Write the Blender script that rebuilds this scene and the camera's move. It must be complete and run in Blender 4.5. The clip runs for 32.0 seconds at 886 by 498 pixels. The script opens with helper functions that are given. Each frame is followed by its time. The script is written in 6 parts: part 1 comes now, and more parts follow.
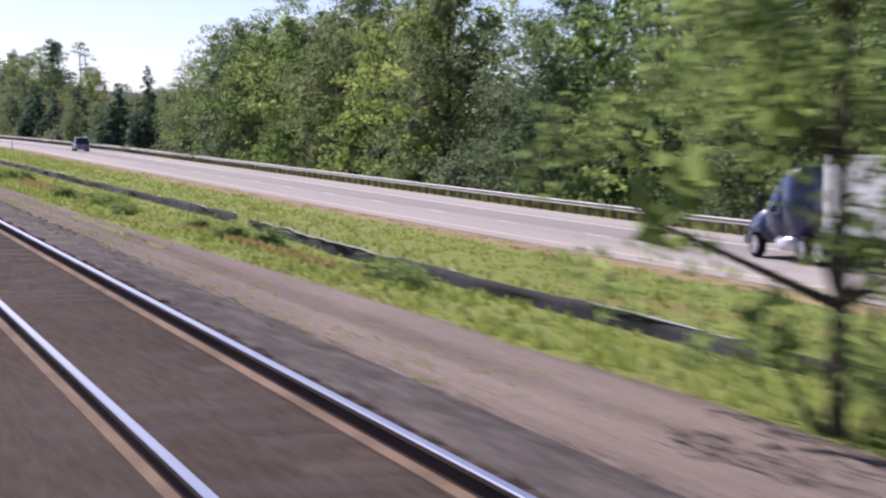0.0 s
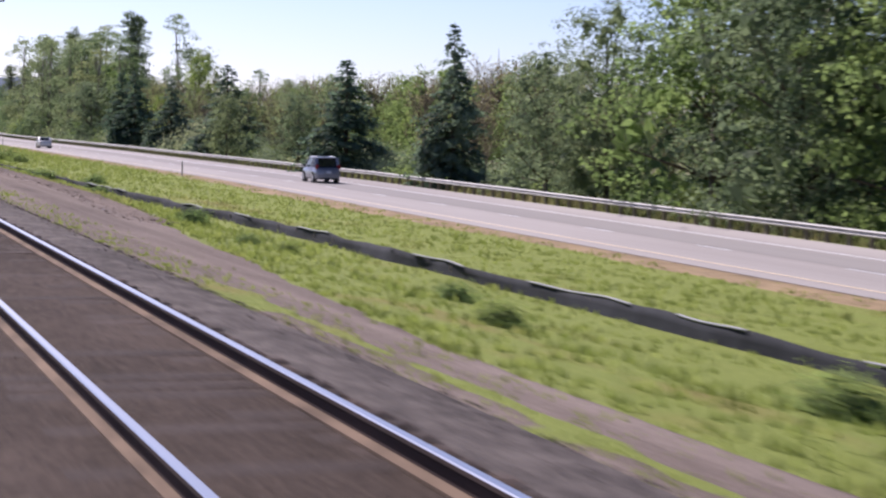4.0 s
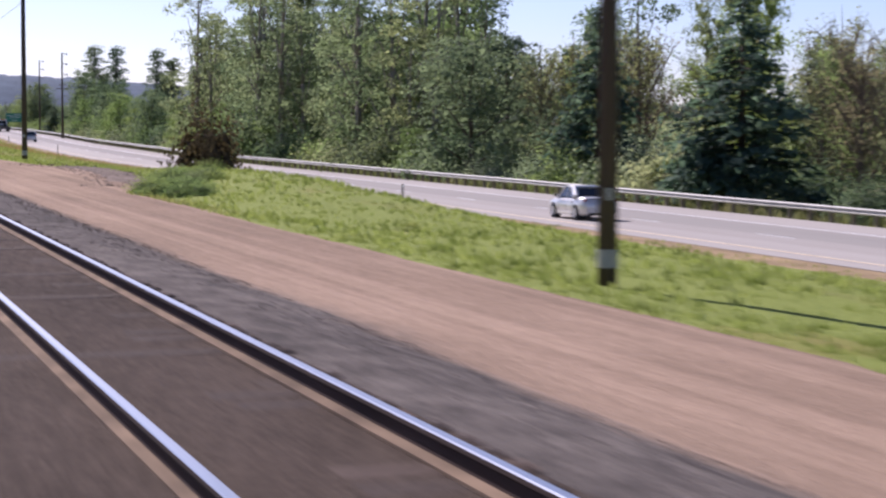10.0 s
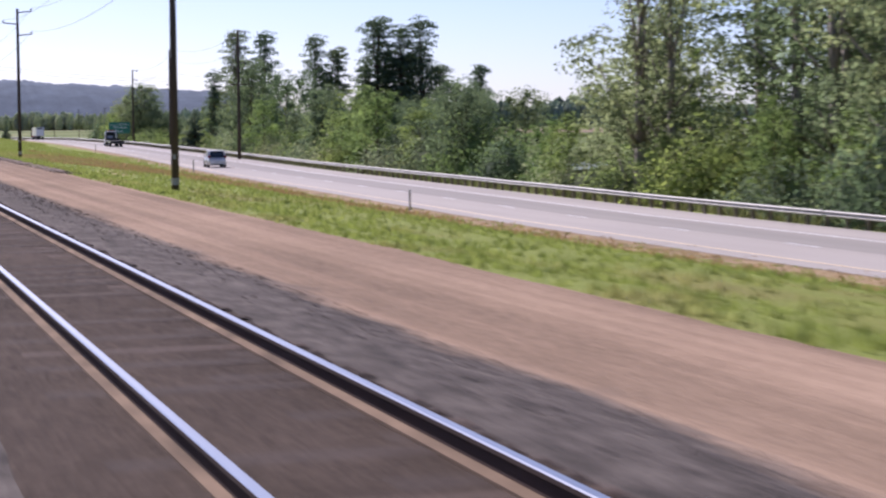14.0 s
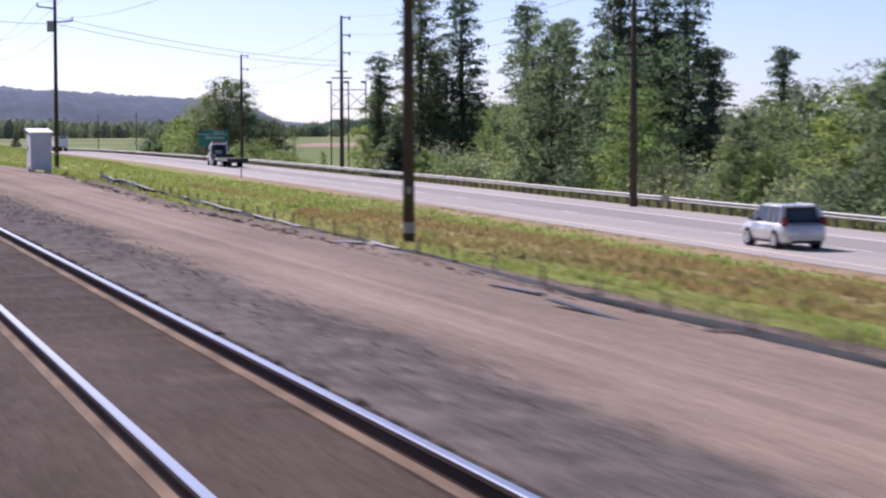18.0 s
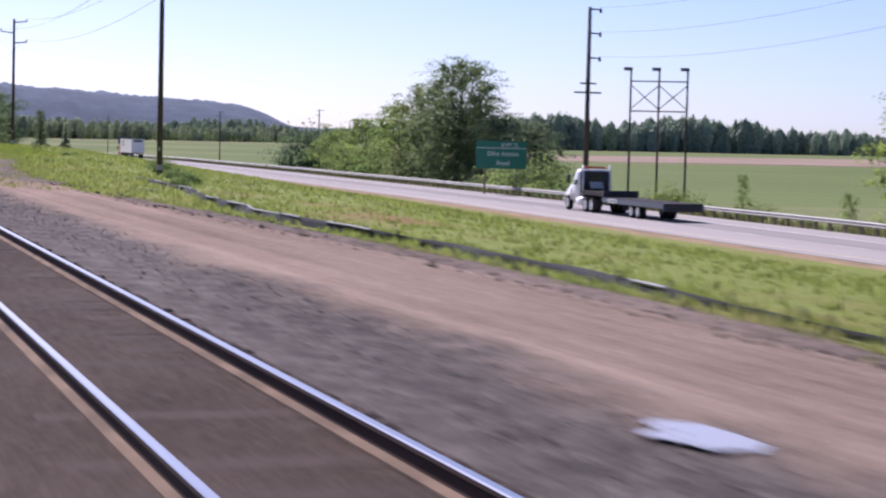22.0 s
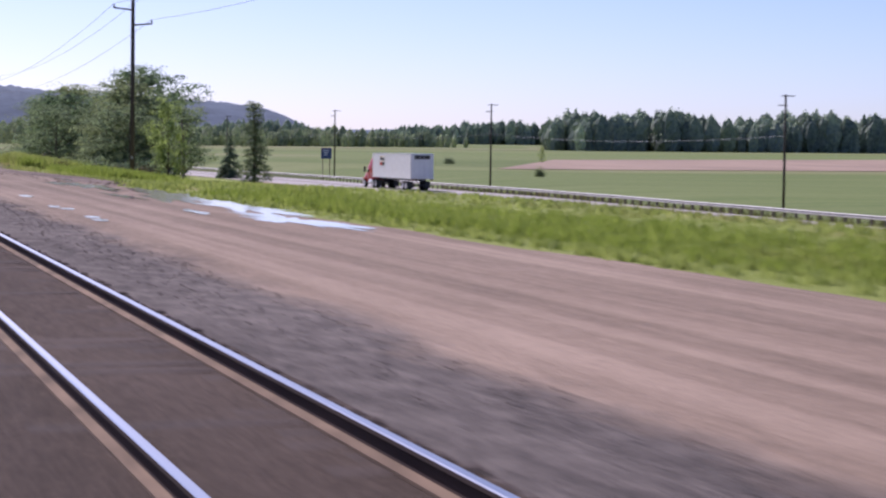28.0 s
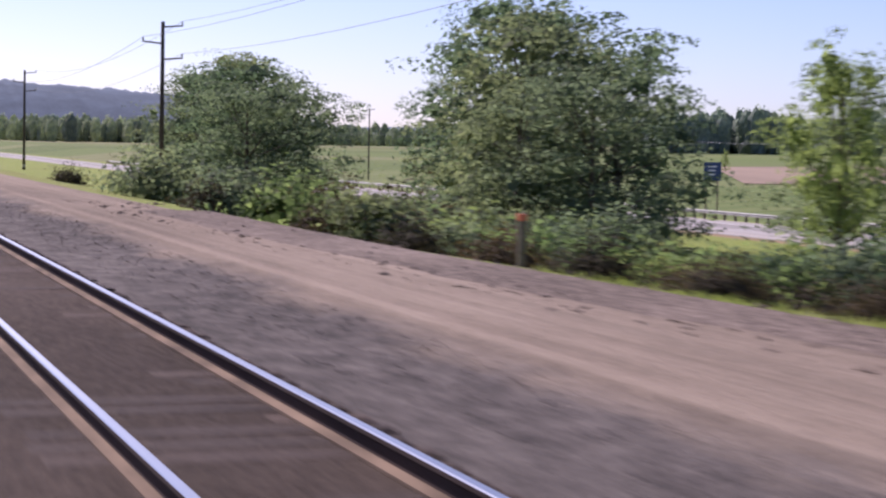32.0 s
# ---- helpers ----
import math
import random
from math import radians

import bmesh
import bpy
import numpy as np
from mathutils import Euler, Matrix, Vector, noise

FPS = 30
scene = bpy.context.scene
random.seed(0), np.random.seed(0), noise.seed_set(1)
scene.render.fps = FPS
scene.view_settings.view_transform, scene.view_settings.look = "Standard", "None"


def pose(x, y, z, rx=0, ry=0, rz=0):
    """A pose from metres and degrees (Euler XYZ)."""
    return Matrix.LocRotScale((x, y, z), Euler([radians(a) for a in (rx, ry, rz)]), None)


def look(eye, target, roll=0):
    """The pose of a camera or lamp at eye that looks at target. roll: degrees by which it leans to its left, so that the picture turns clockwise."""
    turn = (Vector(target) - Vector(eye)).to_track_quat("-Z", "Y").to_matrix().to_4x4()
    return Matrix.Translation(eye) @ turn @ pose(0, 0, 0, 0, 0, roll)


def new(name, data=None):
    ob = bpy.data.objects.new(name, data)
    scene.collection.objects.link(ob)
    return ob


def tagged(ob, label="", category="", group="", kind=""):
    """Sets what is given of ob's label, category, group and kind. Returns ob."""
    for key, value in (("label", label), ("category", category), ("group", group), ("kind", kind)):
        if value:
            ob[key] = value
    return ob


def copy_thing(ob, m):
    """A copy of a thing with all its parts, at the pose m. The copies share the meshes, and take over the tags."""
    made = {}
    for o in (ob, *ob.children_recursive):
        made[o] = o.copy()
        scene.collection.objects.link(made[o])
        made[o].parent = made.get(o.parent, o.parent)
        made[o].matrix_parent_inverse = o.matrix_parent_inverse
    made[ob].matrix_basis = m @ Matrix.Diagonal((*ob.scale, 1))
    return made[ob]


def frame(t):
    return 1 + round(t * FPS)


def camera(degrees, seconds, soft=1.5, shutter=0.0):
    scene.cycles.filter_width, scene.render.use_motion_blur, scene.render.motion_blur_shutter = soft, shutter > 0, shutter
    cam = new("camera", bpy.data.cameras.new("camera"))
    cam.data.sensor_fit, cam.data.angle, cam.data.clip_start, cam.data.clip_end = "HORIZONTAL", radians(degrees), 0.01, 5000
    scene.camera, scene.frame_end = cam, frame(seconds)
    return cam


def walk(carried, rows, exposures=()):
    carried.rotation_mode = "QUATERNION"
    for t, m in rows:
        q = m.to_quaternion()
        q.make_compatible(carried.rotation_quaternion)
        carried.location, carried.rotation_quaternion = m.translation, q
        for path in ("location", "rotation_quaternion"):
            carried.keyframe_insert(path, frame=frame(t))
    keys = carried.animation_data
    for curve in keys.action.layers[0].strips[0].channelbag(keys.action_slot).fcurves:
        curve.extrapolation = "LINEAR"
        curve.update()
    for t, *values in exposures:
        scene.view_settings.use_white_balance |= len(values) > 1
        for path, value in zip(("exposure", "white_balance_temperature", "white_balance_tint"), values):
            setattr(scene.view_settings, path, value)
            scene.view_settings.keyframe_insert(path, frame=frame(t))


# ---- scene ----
cam = camera(24.572, 32.0, soft=2.3, shutter=0.35)


def aim(x, y, z, yaw, pitch, roll):
    """The pose of the train window's camera: yaw to the left of the track's direction, pitch up, roll clockwise."""
    return Matrix.Translation((x, y, z)) @ pose(0, 0, 0, 90 + pitch, 0, yaw) @ pose(0, 0, 0, 0, 0, roll)


PATH = [
    (0.0, 0.014, 0.000, 2.024, -17.680, -3.566, 0.730),
    (0.5, -0.029, 16.719, 2.039, -17.583, -3.608, 0.563),
    (1.0, -0.071, 33.435, 2.054, -17.527, -3.617, 0.509),
    (1.5, -0.080, 50.142, 2.055, -17.564, -3.588, 0.580),
    (2.0, -0.089, 66.832, 2.055, -17.578, -3.568, 0.748),
    (2.5, -0.069, 83.509, 2.054, -17.584, -3.578, 0.871),
    (3.0, -0.050, 100.155, 2.052, -17.650, -3.571, 0.910),
    (3.5, -0.040, 116.795, 2.047, -17.758, -3.565, 1.032),
    (5.5, -0.002, 183.352, 2.025, -17.887, -3.593, 1.561),
    (6.0, 0.007, 199.982, 2.020, -17.868, -3.592, 1.511),
    (6.5, -0.010, 216.595, 2.015, -17.850, -3.636, 1.700),
    (7.0, -0.026, 233.207, 2.010, -17.807, -3.686, 1.485),
    (7.5, -0.010, 249.817, 2.013, -17.836, -3.743, 1.143),
    (8.0, 0.006, 266.431, 2.016, -17.959, -3.794, 0.807),
    (8.5, 0.001, 283.053, 2.007, -17.876, -3.848, 0.608),
    (9.0, -0.003, 299.684, 1.998, -17.887, -3.900, 0.224),
    (9.5, 0.003, 316.320, 1.987, -17.817, -3.818, 0.220),
    (10.0, 0.009, 332.972, 1.976, -17.747, -3.814, 0.098),
    (10.5, 0.004, 349.627, 1.980, -17.671, -3.807, -0.056),
    (11.0, -0.001, 366.282, 1.984, -17.582, -3.804, -0.277),
    (11.5, 0.014, 382.937, 1.977, -17.573, -3.826, -0.350),
    (12.0, 0.029, 399.591, 1.971, -17.619, -3.837, -0.468),
    (12.5, 0.035, 416.243, 1.970, -17.607, -3.829, -0.573),
    (13.0, 0.040, 432.891, 1.968, -17.395, -3.821, -0.722),
    (13.5, 0.020, 449.529, 1.975, -17.139, -3.744, -0.721),
    (14.0, 0.000, 466.153, 1.981, -16.645, -3.658, -0.440),
    (14.5, 0.007, 482.772, 1.979, -16.534, -3.611, -0.424),
    (16.5, 0.036, 549.244, 1.970, -17.002, -3.592, 0.159),
    (17.0, 0.044, 565.862, 1.968, -17.168, -3.515, 0.138),
    (17.5, 0.059, 582.472, 1.980, -17.393, -3.477, -0.131),
    (18.0, 0.074, 599.070, 1.993, -17.381, -3.390, -0.121),
    (18.5, 0.046, 615.658, 1.997, -17.371, -3.324, 0.357),
    (19.0, 0.018, 632.236, 2.000, -17.327, -3.285, 0.620),
    (19.5, 0.017, 648.798, 2.001, -17.434, -3.329, 0.588),
    (20.0, 0.016, 665.346, 2.002, -17.485, -3.303, 0.500),
    (20.5, -0.011, 681.880, 2.002, -17.505, -3.171, 0.683),
    (21.0, -0.038, 698.396, 2.002, -17.518, -3.130, 1.014),
    (21.5, -0.040, 714.879, 2.001, -17.565, -3.138, 1.335),
    (22.0, -0.040, 731.315, 2.001, -17.623, -3.136, 1.388),
    (22.5, -0.006, 747.697, 2.000, -17.694, -3.111, 1.561),
    (23.0, 0.029, 764.023, 1.999, -17.826, -2.996, 1.747),
    (23.5, 0.050, 780.280, 1.995, -17.849, -3.097, 1.750),
    (24.0, 0.072, 796.492, 1.992, -17.842, -3.173, 1.548),
    (24.5, 0.037, 812.674, 1.995, -17.749, -3.240, 1.352),
    (25.0, 0.002, 828.856, 1.999, -17.705, -3.257, 1.062),
    (25.5, -0.010, 845.044, 2.000, -17.683, -3.275, 1.017),
    (26.0, -0.022, 861.249, 2.000, -17.703, -3.270, 0.820),
    (26.5, -0.017, 877.478, 2.000, -17.655, -3.234, 0.724),
    (28.5, 0.001, 942.395, 1.999, -17.681, -3.107, 0.814),
    (29.0, -0.014, 958.623, 1.993, -17.705, -3.067, 0.985),
    (29.5, 0.012, 974.852, 1.984, -17.793, -3.170, 1.022),
    (30.0, 0.037, 991.083, 1.975, -17.788, -3.232, 1.024),
    (30.5, 0.022, 1007.316, 1.984, -17.876, -3.200, 1.018),
    (31.0, 0.009, 1023.548, 1.993, -17.939, -3.207, 1.050),
    (31.5, 0.004, 1039.775, 1.995, -17.957, -3.166, 1.183),
    (32.0, -0.001, 1056.000, 1.998, -18.019, -3.183, 1.133),
]
walk(cam, [(r[0], aim(*r[1:])) for r in PATH], [(0.0, 0.50, 5750, 30), (14.0, 0.48, 5700, 30), (20.0, 0.50, 5600, 32), (24.0, 0.46, 5550, 34), (28.0, 0.38, 5550, 35), (30.0, 0.36, 5600, 36), (32.0, 0.44, 5750, 36)])


# ---- light ----
SUN_AZ, SUN_EL = radians(13), radians(39)   # azimuth to the left of the track's direction, height
sun_dir = Vector((-math.sin(SUN_AZ) * math.cos(SUN_EL), math.cos(SUN_AZ) * math.cos(SUN_EL), math.sin(SUN_EL)))
world = bpy.data.worlds.new("world")
scene.world = world
world.use_nodes = True
wt = world.node_tree
sky = wt.nodes.new("ShaderNodeTexSky")
sky.sky_type, sky.sun_disc = "NISHITA", False
sky.sun_elevation, sky.sun_rotation = SUN_EL, -SUN_AZ
sky.air_density, sky.dust_density, sky.ozone_density = 0.65, 0.5, 2.6
wt.links.new(sky.outputs[0], wt.nodes["Background"].inputs[0])
wt.nodes["Background"].inputs[1].default_value = 0.078
sun = new("sun", bpy.data.lights.new("sun", "SUN"))
sun.data.energy, sun.data.angle, sun.data.color = 5.0, radians(0.6), (1.0, 0.93, 0.81)
sun.matrix_world = look(sun_dir * 50, (0, 0, 0))


# ---- materials ----
def material(name, rough=0.8, metal=0.0):
    m = bpy.data.materials.new(name)
    m.use_nodes = True
    b = m.node_tree.nodes["Principled BSDF"]
    b.inputs["Roughness"].default_value, b.inputs["Metallic"].default_value = rough, metal
    return m, m.node_tree, b


def noise_node(nt, scale, detail=4.0, stretch=None, kind="Object", rough=0.55):
    co = nt.nodes.new("ShaderNodeTexCoord")
    n = nt.nodes.new("ShaderNodeTexNoise")
    n.inputs["Scale"].default_value, n.inputs["Detail"].default_value, n.inputs["Roughness"].default_value = scale, detail, rough
    if stretch:
        mp = nt.nodes.new("ShaderNodeMapping")
        mp.inputs["Scale"].default_value = stretch
        nt.links.new(co.outputs[kind], mp.inputs[0])
        nt.links.new(mp.outputs[0], n.inputs["Vector"])
    else:
        nt.links.new(co.outputs[kind], n.inputs["Vector"])
    return n.outputs[0]


def ramp(nt, fac, stops):
    r = nt.nodes.new("ShaderNodeValToRGB")
    el = r.color_ramp.elements
    while len(el) < len(stops):
        el.new(0.5)
    for e, (p, c) in zip(el, stops):
        e.position, e.color = p, (*c, 1)
    nt.links.new(fac, r.inputs[0])
    return r.outputs[0]


def mix(nt, fac, a, b, mode="MIX"):
    m = nt.nodes.new("ShaderNodeMix")
    m.data_type, m.blend_type = "RGBA", mode
    for sock, v in ((m.inputs[0], fac), (m.inputs[6], a), (m.inputs[7], b)):
        if isinstance(v, (int, float)):
            sock.default_value = v
        elif isinstance(v, tuple):
            sock.default_value = (*v, 1)
        else:
            nt.links.new(v, sock)
    return m.outputs[2]


def bump(nt, b, height, strength=0.4, dist=0.05):
    n = nt.nodes.new("ShaderNodeBump")
    n.inputs["Strength"].default_value, n.inputs["Distance"].default_value = strength, dist
    nt.links.new(height, n.inputs["Height"])
    nt.links.new(n.outputs[0], b.inputs["Normal"])


def worn(name, base, vary=0.25, scale=3.0, rough=0.7, metal=0.0, bumps=0.15, fine=40.0, stretch=None, bdist=0.01):
    """A surface of one colour with stains at a large and grain at a small scale."""
    m, nt, b = material(name, rough, metal)
    if rough > 0.84:
        b.inputs["Specular IOR Level"].default_value = 0.1
    lo = tuple(c * (1 - vary) for c in base)
    hi = tuple(min(1, c * (1 + vary)) for c in base)
    n1, n2 = noise_node(nt, scale, 5, stretch), noise_node(nt, fine, 3, stretch)
    col = mix(nt, 0.35, ramp(nt, n1, [(0.3, lo), (0.7, hi)]), ramp(nt, n2, [(0.3, lo), (0.7, hi)]))
    nt.links.new(col, b.inputs["Base Color"])
    if bumps:
        bump(nt, b, n2, bumps, bdist)
    return m


def plain(name, base, rough=0.5, metal=0.0):
    return worn(name, base, 0.08, 2.0, rough, metal, 0.0)


def glow_leaf(name, dark, light, thin=0.35):
    """Leaves: each a little different, light shining through them."""
    m, nt, b = material(name, 0.8)
    geo, info = nt.nodes.new("ShaderNodeNewGeometry"), nt.nodes.new("ShaderNodeObjectInfo")
    c1 = ramp(nt, geo.outputs["Random Per Island"], [(0.0, dark), (1.0, light)])
    tint = ramp(nt, info.outputs["Random"], [(0.0, (0.70, 0.80, 0.76)), (0.5, (1.0, 1.0, 1.0)), (1.0, (1.14, 1.06, 0.88))])
    col = mix(nt, 1.0, c1, tint, "MULTIPLY")
    boughs = ramp(nt, noise_node(nt, 0.45, 2), [(0.36, (0.68, 0.72, 0.74)), (0.64, (1.22, 1.2, 1.1))])
    col = mix(nt, 1.0, col, boughs, "MULTIPLY")
    nt.links.new(col, b.inputs["Base Color"])
    b.inputs["Specular IOR Level"].default_value = 0.06
    tr, ms = nt.nodes.new("ShaderNodeBsdfTranslucent"), nt.nodes.new("ShaderNodeMixShader")
    nt.links.new(mix(nt, 1.0, col, (1.05, 1.12, 0.90), "MULTIPLY"), tr.inputs[0])
    ms.inputs[0].default_value = thin
    nt.links.new(b.outputs[0], ms.inputs[1])
    nt.links.new(tr.outputs[0], ms.inputs[2])
    nt.links.new(ms.outputs[0], nt.nodes["Material Output"].inputs[0])
    return m


def make_blades(name, green0, green1, dry0, dry1, lo=0.49, hi=0.64):
    """Grass blades: green, with dry stretches that follow the ground."""
    m, nt, b = material(name, 0.6)
    b.inputs["Specular IOR Level"].default_value = 0.15
    geo = nt.nodes.new("ShaderNodeNewGeometry")
    g = ramp(nt, geo.outputs["Random Per Island"], [(0.0, green0), (1.0, green1)])
    d = ramp(nt, geo.outputs["Random Per Island"], [(0.0, dry0), (1.0, dry1)])
    f = ramp(nt, mix(nt, 0.5, noise_node(nt, 0.35, 4, (1.0, 0.35, 1.0)), noise_node(nt, 0.03, 3, (1.0, 0.4, 1.0))), [(lo, (0, 0, 0)), (hi, (1, 1, 1))])
    col = mix(nt, f, g, d)
    nt.links.new(col, b.inputs["Base Color"])
    tr, ms = nt.nodes.new("ShaderNodeBsdfTranslucent"), nt.nodes.new("ShaderNodeMixShader")
    nt.links.new(col, tr.inputs[0])
    ms.inputs[0].default_value = 0.45
    nt.links.new(b.outputs[0], ms.inputs[1])
    nt.links.new(tr.outputs[0], ms.inputs[2])
    nt.links.new(ms.outputs[0], nt.nodes["Material Output"].inputs[0])
    return m


def make_grass():
    m, nt, b = material("meadow_grass", 0.9)
    b.inputs["Specular IOR Level"].default_value = 0.06
    fine = noise_node(nt, 6.0, 6, rough=0.7)
    mid = noise_node(nt, 0.35, 4, (1.0, 0.35, 1.0))
    big = noise_node(nt, 0.03, 3, (1.0, 0.4, 1.0))
    green = ramp(nt, fine, [(0.3, (0.185, 0.225, 0.046)), (0.55, (0.25, 0.29, 0.064)), (0.8, (0.32, 0.345, 0.09))])
    dry = ramp(nt, fine, [(0.3, (0.17, 0.15, 0.05)), (0.7, (0.33, 0.27, 0.10))])
    f = ramp(nt, mix(nt, 0.5, mid, big), [(0.52, (0, 0, 0)), (0.68, (1, 1, 1))])
    rusty = noise_node(nt, 0.11, 4, (1.0, 0.3, 1.0), rough=0.65)
    f2 = ramp(nt, rusty, [(0.60, (0, 0, 0)), (0.72, (0.85, 0.85, 0.85))])
    rust_g = ramp(nt, fine, [(0.3, (0.20, 0.11, 0.05)), (0.7, (0.36, 0.20, 0.095))])
    nt.links.new(mix(nt, f2, mix(nt, f, green, dry), rust_g), b.inputs["Base Color"])
    bump(nt, b, fine, 0.8, 0.12)
    return m


def make_field():
    m, nt, b = material("farm_field", 0.95)
    b.inputs["Specular IOR Level"].default_value = 0.06
    co, mp, vor = nt.nodes.new("ShaderNodeTexCoord"), nt.nodes.new("ShaderNodeMapping"), nt.nodes.new("ShaderNodeTexVoronoi")
    mp.inputs["Scale"].default_value, mp.inputs["Rotation"].default_value = (0.0035, 0.009, 1.0), (0, 0, 0.12)
    vor.inputs["Scale"].default_value, vor.distance = 1.0, "CHEBYCHEV"
    vor.voronoi_dimensions = "2D"
    nt.links.new(co.outputs["Object"], mp.inputs[0])
    nt.links.new(mp.outputs[0], vor.inputs["Vector"])
    fine = noise_node(nt, 0.8, 5)
    rows_n = noise_node(nt, 0.5, 2, (0.04, 1.0, 1.0))
    col = ramp(nt, vor.outputs["Color"], [(0.2, (0.10, 0.145, 0.04)), (0.4, (0.17, 0.225, 0.065)), (0.52, (0.125, 0.18, 0.05)), (0.66, (0.23, 0.245, 0.10)), (0.8, (0.30, 0.235, 0.15))])
    col = mix(nt, 0.42, col, ramp(nt, rows_n, [(0.35, (0.085, 0.125, 0.035)), (0.5, (0.15, 0.19, 0.06)), (0.65, (0.25, 0.25, 0.11))]))
    nt.links.new(mix(nt, 0.22, col, ramp(nt, fine, [(0.3, (0.05, 0.07, 0.02)), (0.7, (0.20, 0.21, 0.08))])), b.inputs["Base Color"])
    bump(nt, b, fine, 0.6, 0.2)
    return m


def make_gravel(name, dark, mid, light, scale=14.0, tracks=True):
    m, nt, b = material(name, 0.95)
    b.inputs["Specular IOR Level"].default_value = 0.06
    co, vor = nt.nodes.new("ShaderNodeTexCoord"), nt.nodes.new("ShaderNodeTexVoronoi")
    vor.inputs["Scale"].default_value = scale
    nt.links.new(co.outputs["Object"], vor.inputs["Vector"])
    pat = noise_node(nt, 0.25, 5, (1.0, 0.3, 1.0), rough=0.65)
    stones = ramp(nt, vor.outputs["Color"], [(0.15, dark), (0.5, mid), (0.9, light)])
    col = mix(nt, 0.55, ramp(nt, pat, [(0.35, dark), (0.5, mid), (0.66, light)]), stones)
    if tracks:
        lanes = noise_node(nt, 0.9, 3, (1.6, 0.012, 1.0))
        col = mix(nt, 0.35, col, ramp(nt, lanes, [(0.38, dark), (0.55, mid), (0.66, light)]))
    nt.links.new(col, b.inputs["Base Color"])
    bump(nt, b, vor.outputs["Distance"], 0.7, 0.04)
    return m


def make_trackside():
    """Dark ballast near the rails that fades raggedly into the dirt of the service road; the dirt changes along the line."""
    m, nt, b = material("ballast_and_dirt", 0.95)
    b.inputs["Specular IOR Level"].default_value = 0.06
    co, vor, xyz = nt.nodes.new("ShaderNodeTexCoord"), nt.nodes.new("ShaderNodeTexVoronoi"), nt.nodes.new("ShaderNodeSeparateXYZ")
    vor.inputs["Scale"].default_value = 13.0
    nt.links.new(co.outputs["Object"], vor.inputs["Vector"])
    nt.links.new(co.outputs["Object"], xyz.inputs[0])

    def calc(op, a, c):
        n = nt.nodes.new("ShaderNodeMath")
        n.operation = op
        for sock, v in zip(n.inputs, (a, c)):
            if isinstance(v, (int, float)):
                sock.default_value = v
            else:
                nt.links.new(v, sock)
        return n.outputs[0]

    rag = noise_node(nt, 0.55, 6, (1.0, 0.35, 1.0), rough=0.7)
    edge = calc("ADD", calc("MULTIPLY", xyz.outputs[0], 0.1), calc("MULTIPLY", rag, 0.28))
    f = ramp(nt, edge, [(0.685, (0, 0, 0)), (0.775, (1, 1, 1))])
    along = calc("DIVIDE", xyz.outputs[1], 1200.0)
    tint = ramp(nt, along, [(0.0, (0.74, 0.74, 0.76)), (0.17, (0.68, 0.69, 0.71)), (0.215, (0.70, 0.69, 0.69)), (0.245, (0.95, 0.88, 0.82)), (0.28, (1.04, 0.93, 0.83)), (0.34, (1.10, 0.98, 0.85)), (0.47, (1.08, 0.95, 0.81)), (0.52, (0.90, 0.88, 0.85)), (0.62, (0.95, 0.90, 0.85)), (0.71, (1.13, 1.0, 0.89)), (0.80, (0.92, 0.88, 0.81)), (0.87, (0.86, 0.85, 0.80)), (1.0, (0.98, 0.96, 0.89))])
    lanes = noise_node(nt, 1.1, 4, (1.5, 0.010, 1.0))
    pat = noise_node(nt, 0.3, 5, (1.0, 0.22, 1.0), rough=0.68)
    grit = noise_node(nt, 2.6, 4, (1.0, 0.5, 1.0), rough=0.7)
    d0, d1, d2 = (0.145, 0.113, 0.086), (0.265, 0.206, 0.158), (0.41, 0.325, 0.255)
    dirt_c = mix(nt, 0.45, ramp(nt, lanes, [(0.36, d0), (0.5, d1), (0.64, d2)]), ramp(nt, pat, [(0.36, d0), (0.5, d1), (0.64, d2)]))
    dirt_c = mix(nt, 0.3, dirt_c, ramp(nt, vor.outputs["Color"], [(0.15, d0), (0.5, d1), (0.9, d2)]))
    b0, b1, b2 = (0.03, 0.026, 0.022), (0.10, 0.084, 0.072), (0.21, 0.178, 0.15)
    bal_c = mix(nt, 0.5, ramp(nt, pat, [(0.36, b0), (0.5, b1), (0.66, b2)]), ramp(nt, vor.outputs["Color"], [(0.15, b0), (0.5, b1), (0.9, b2)]))
    bal_c = mix(nt, 0.4, bal_c, ramp(nt, grit, [(0.36, b0), (0.5, b1), (0.64, b2)]))
    nt.links.new(mix(nt, f, bal_c, mix(nt, 1.0, dirt_c, tint, "MULTIPLY")), b.inputs["Base Color"])
    bump(nt, b, mix(nt, 0.5, vor.outputs["Distance"], grit), 0.9, 0.06)
    return m


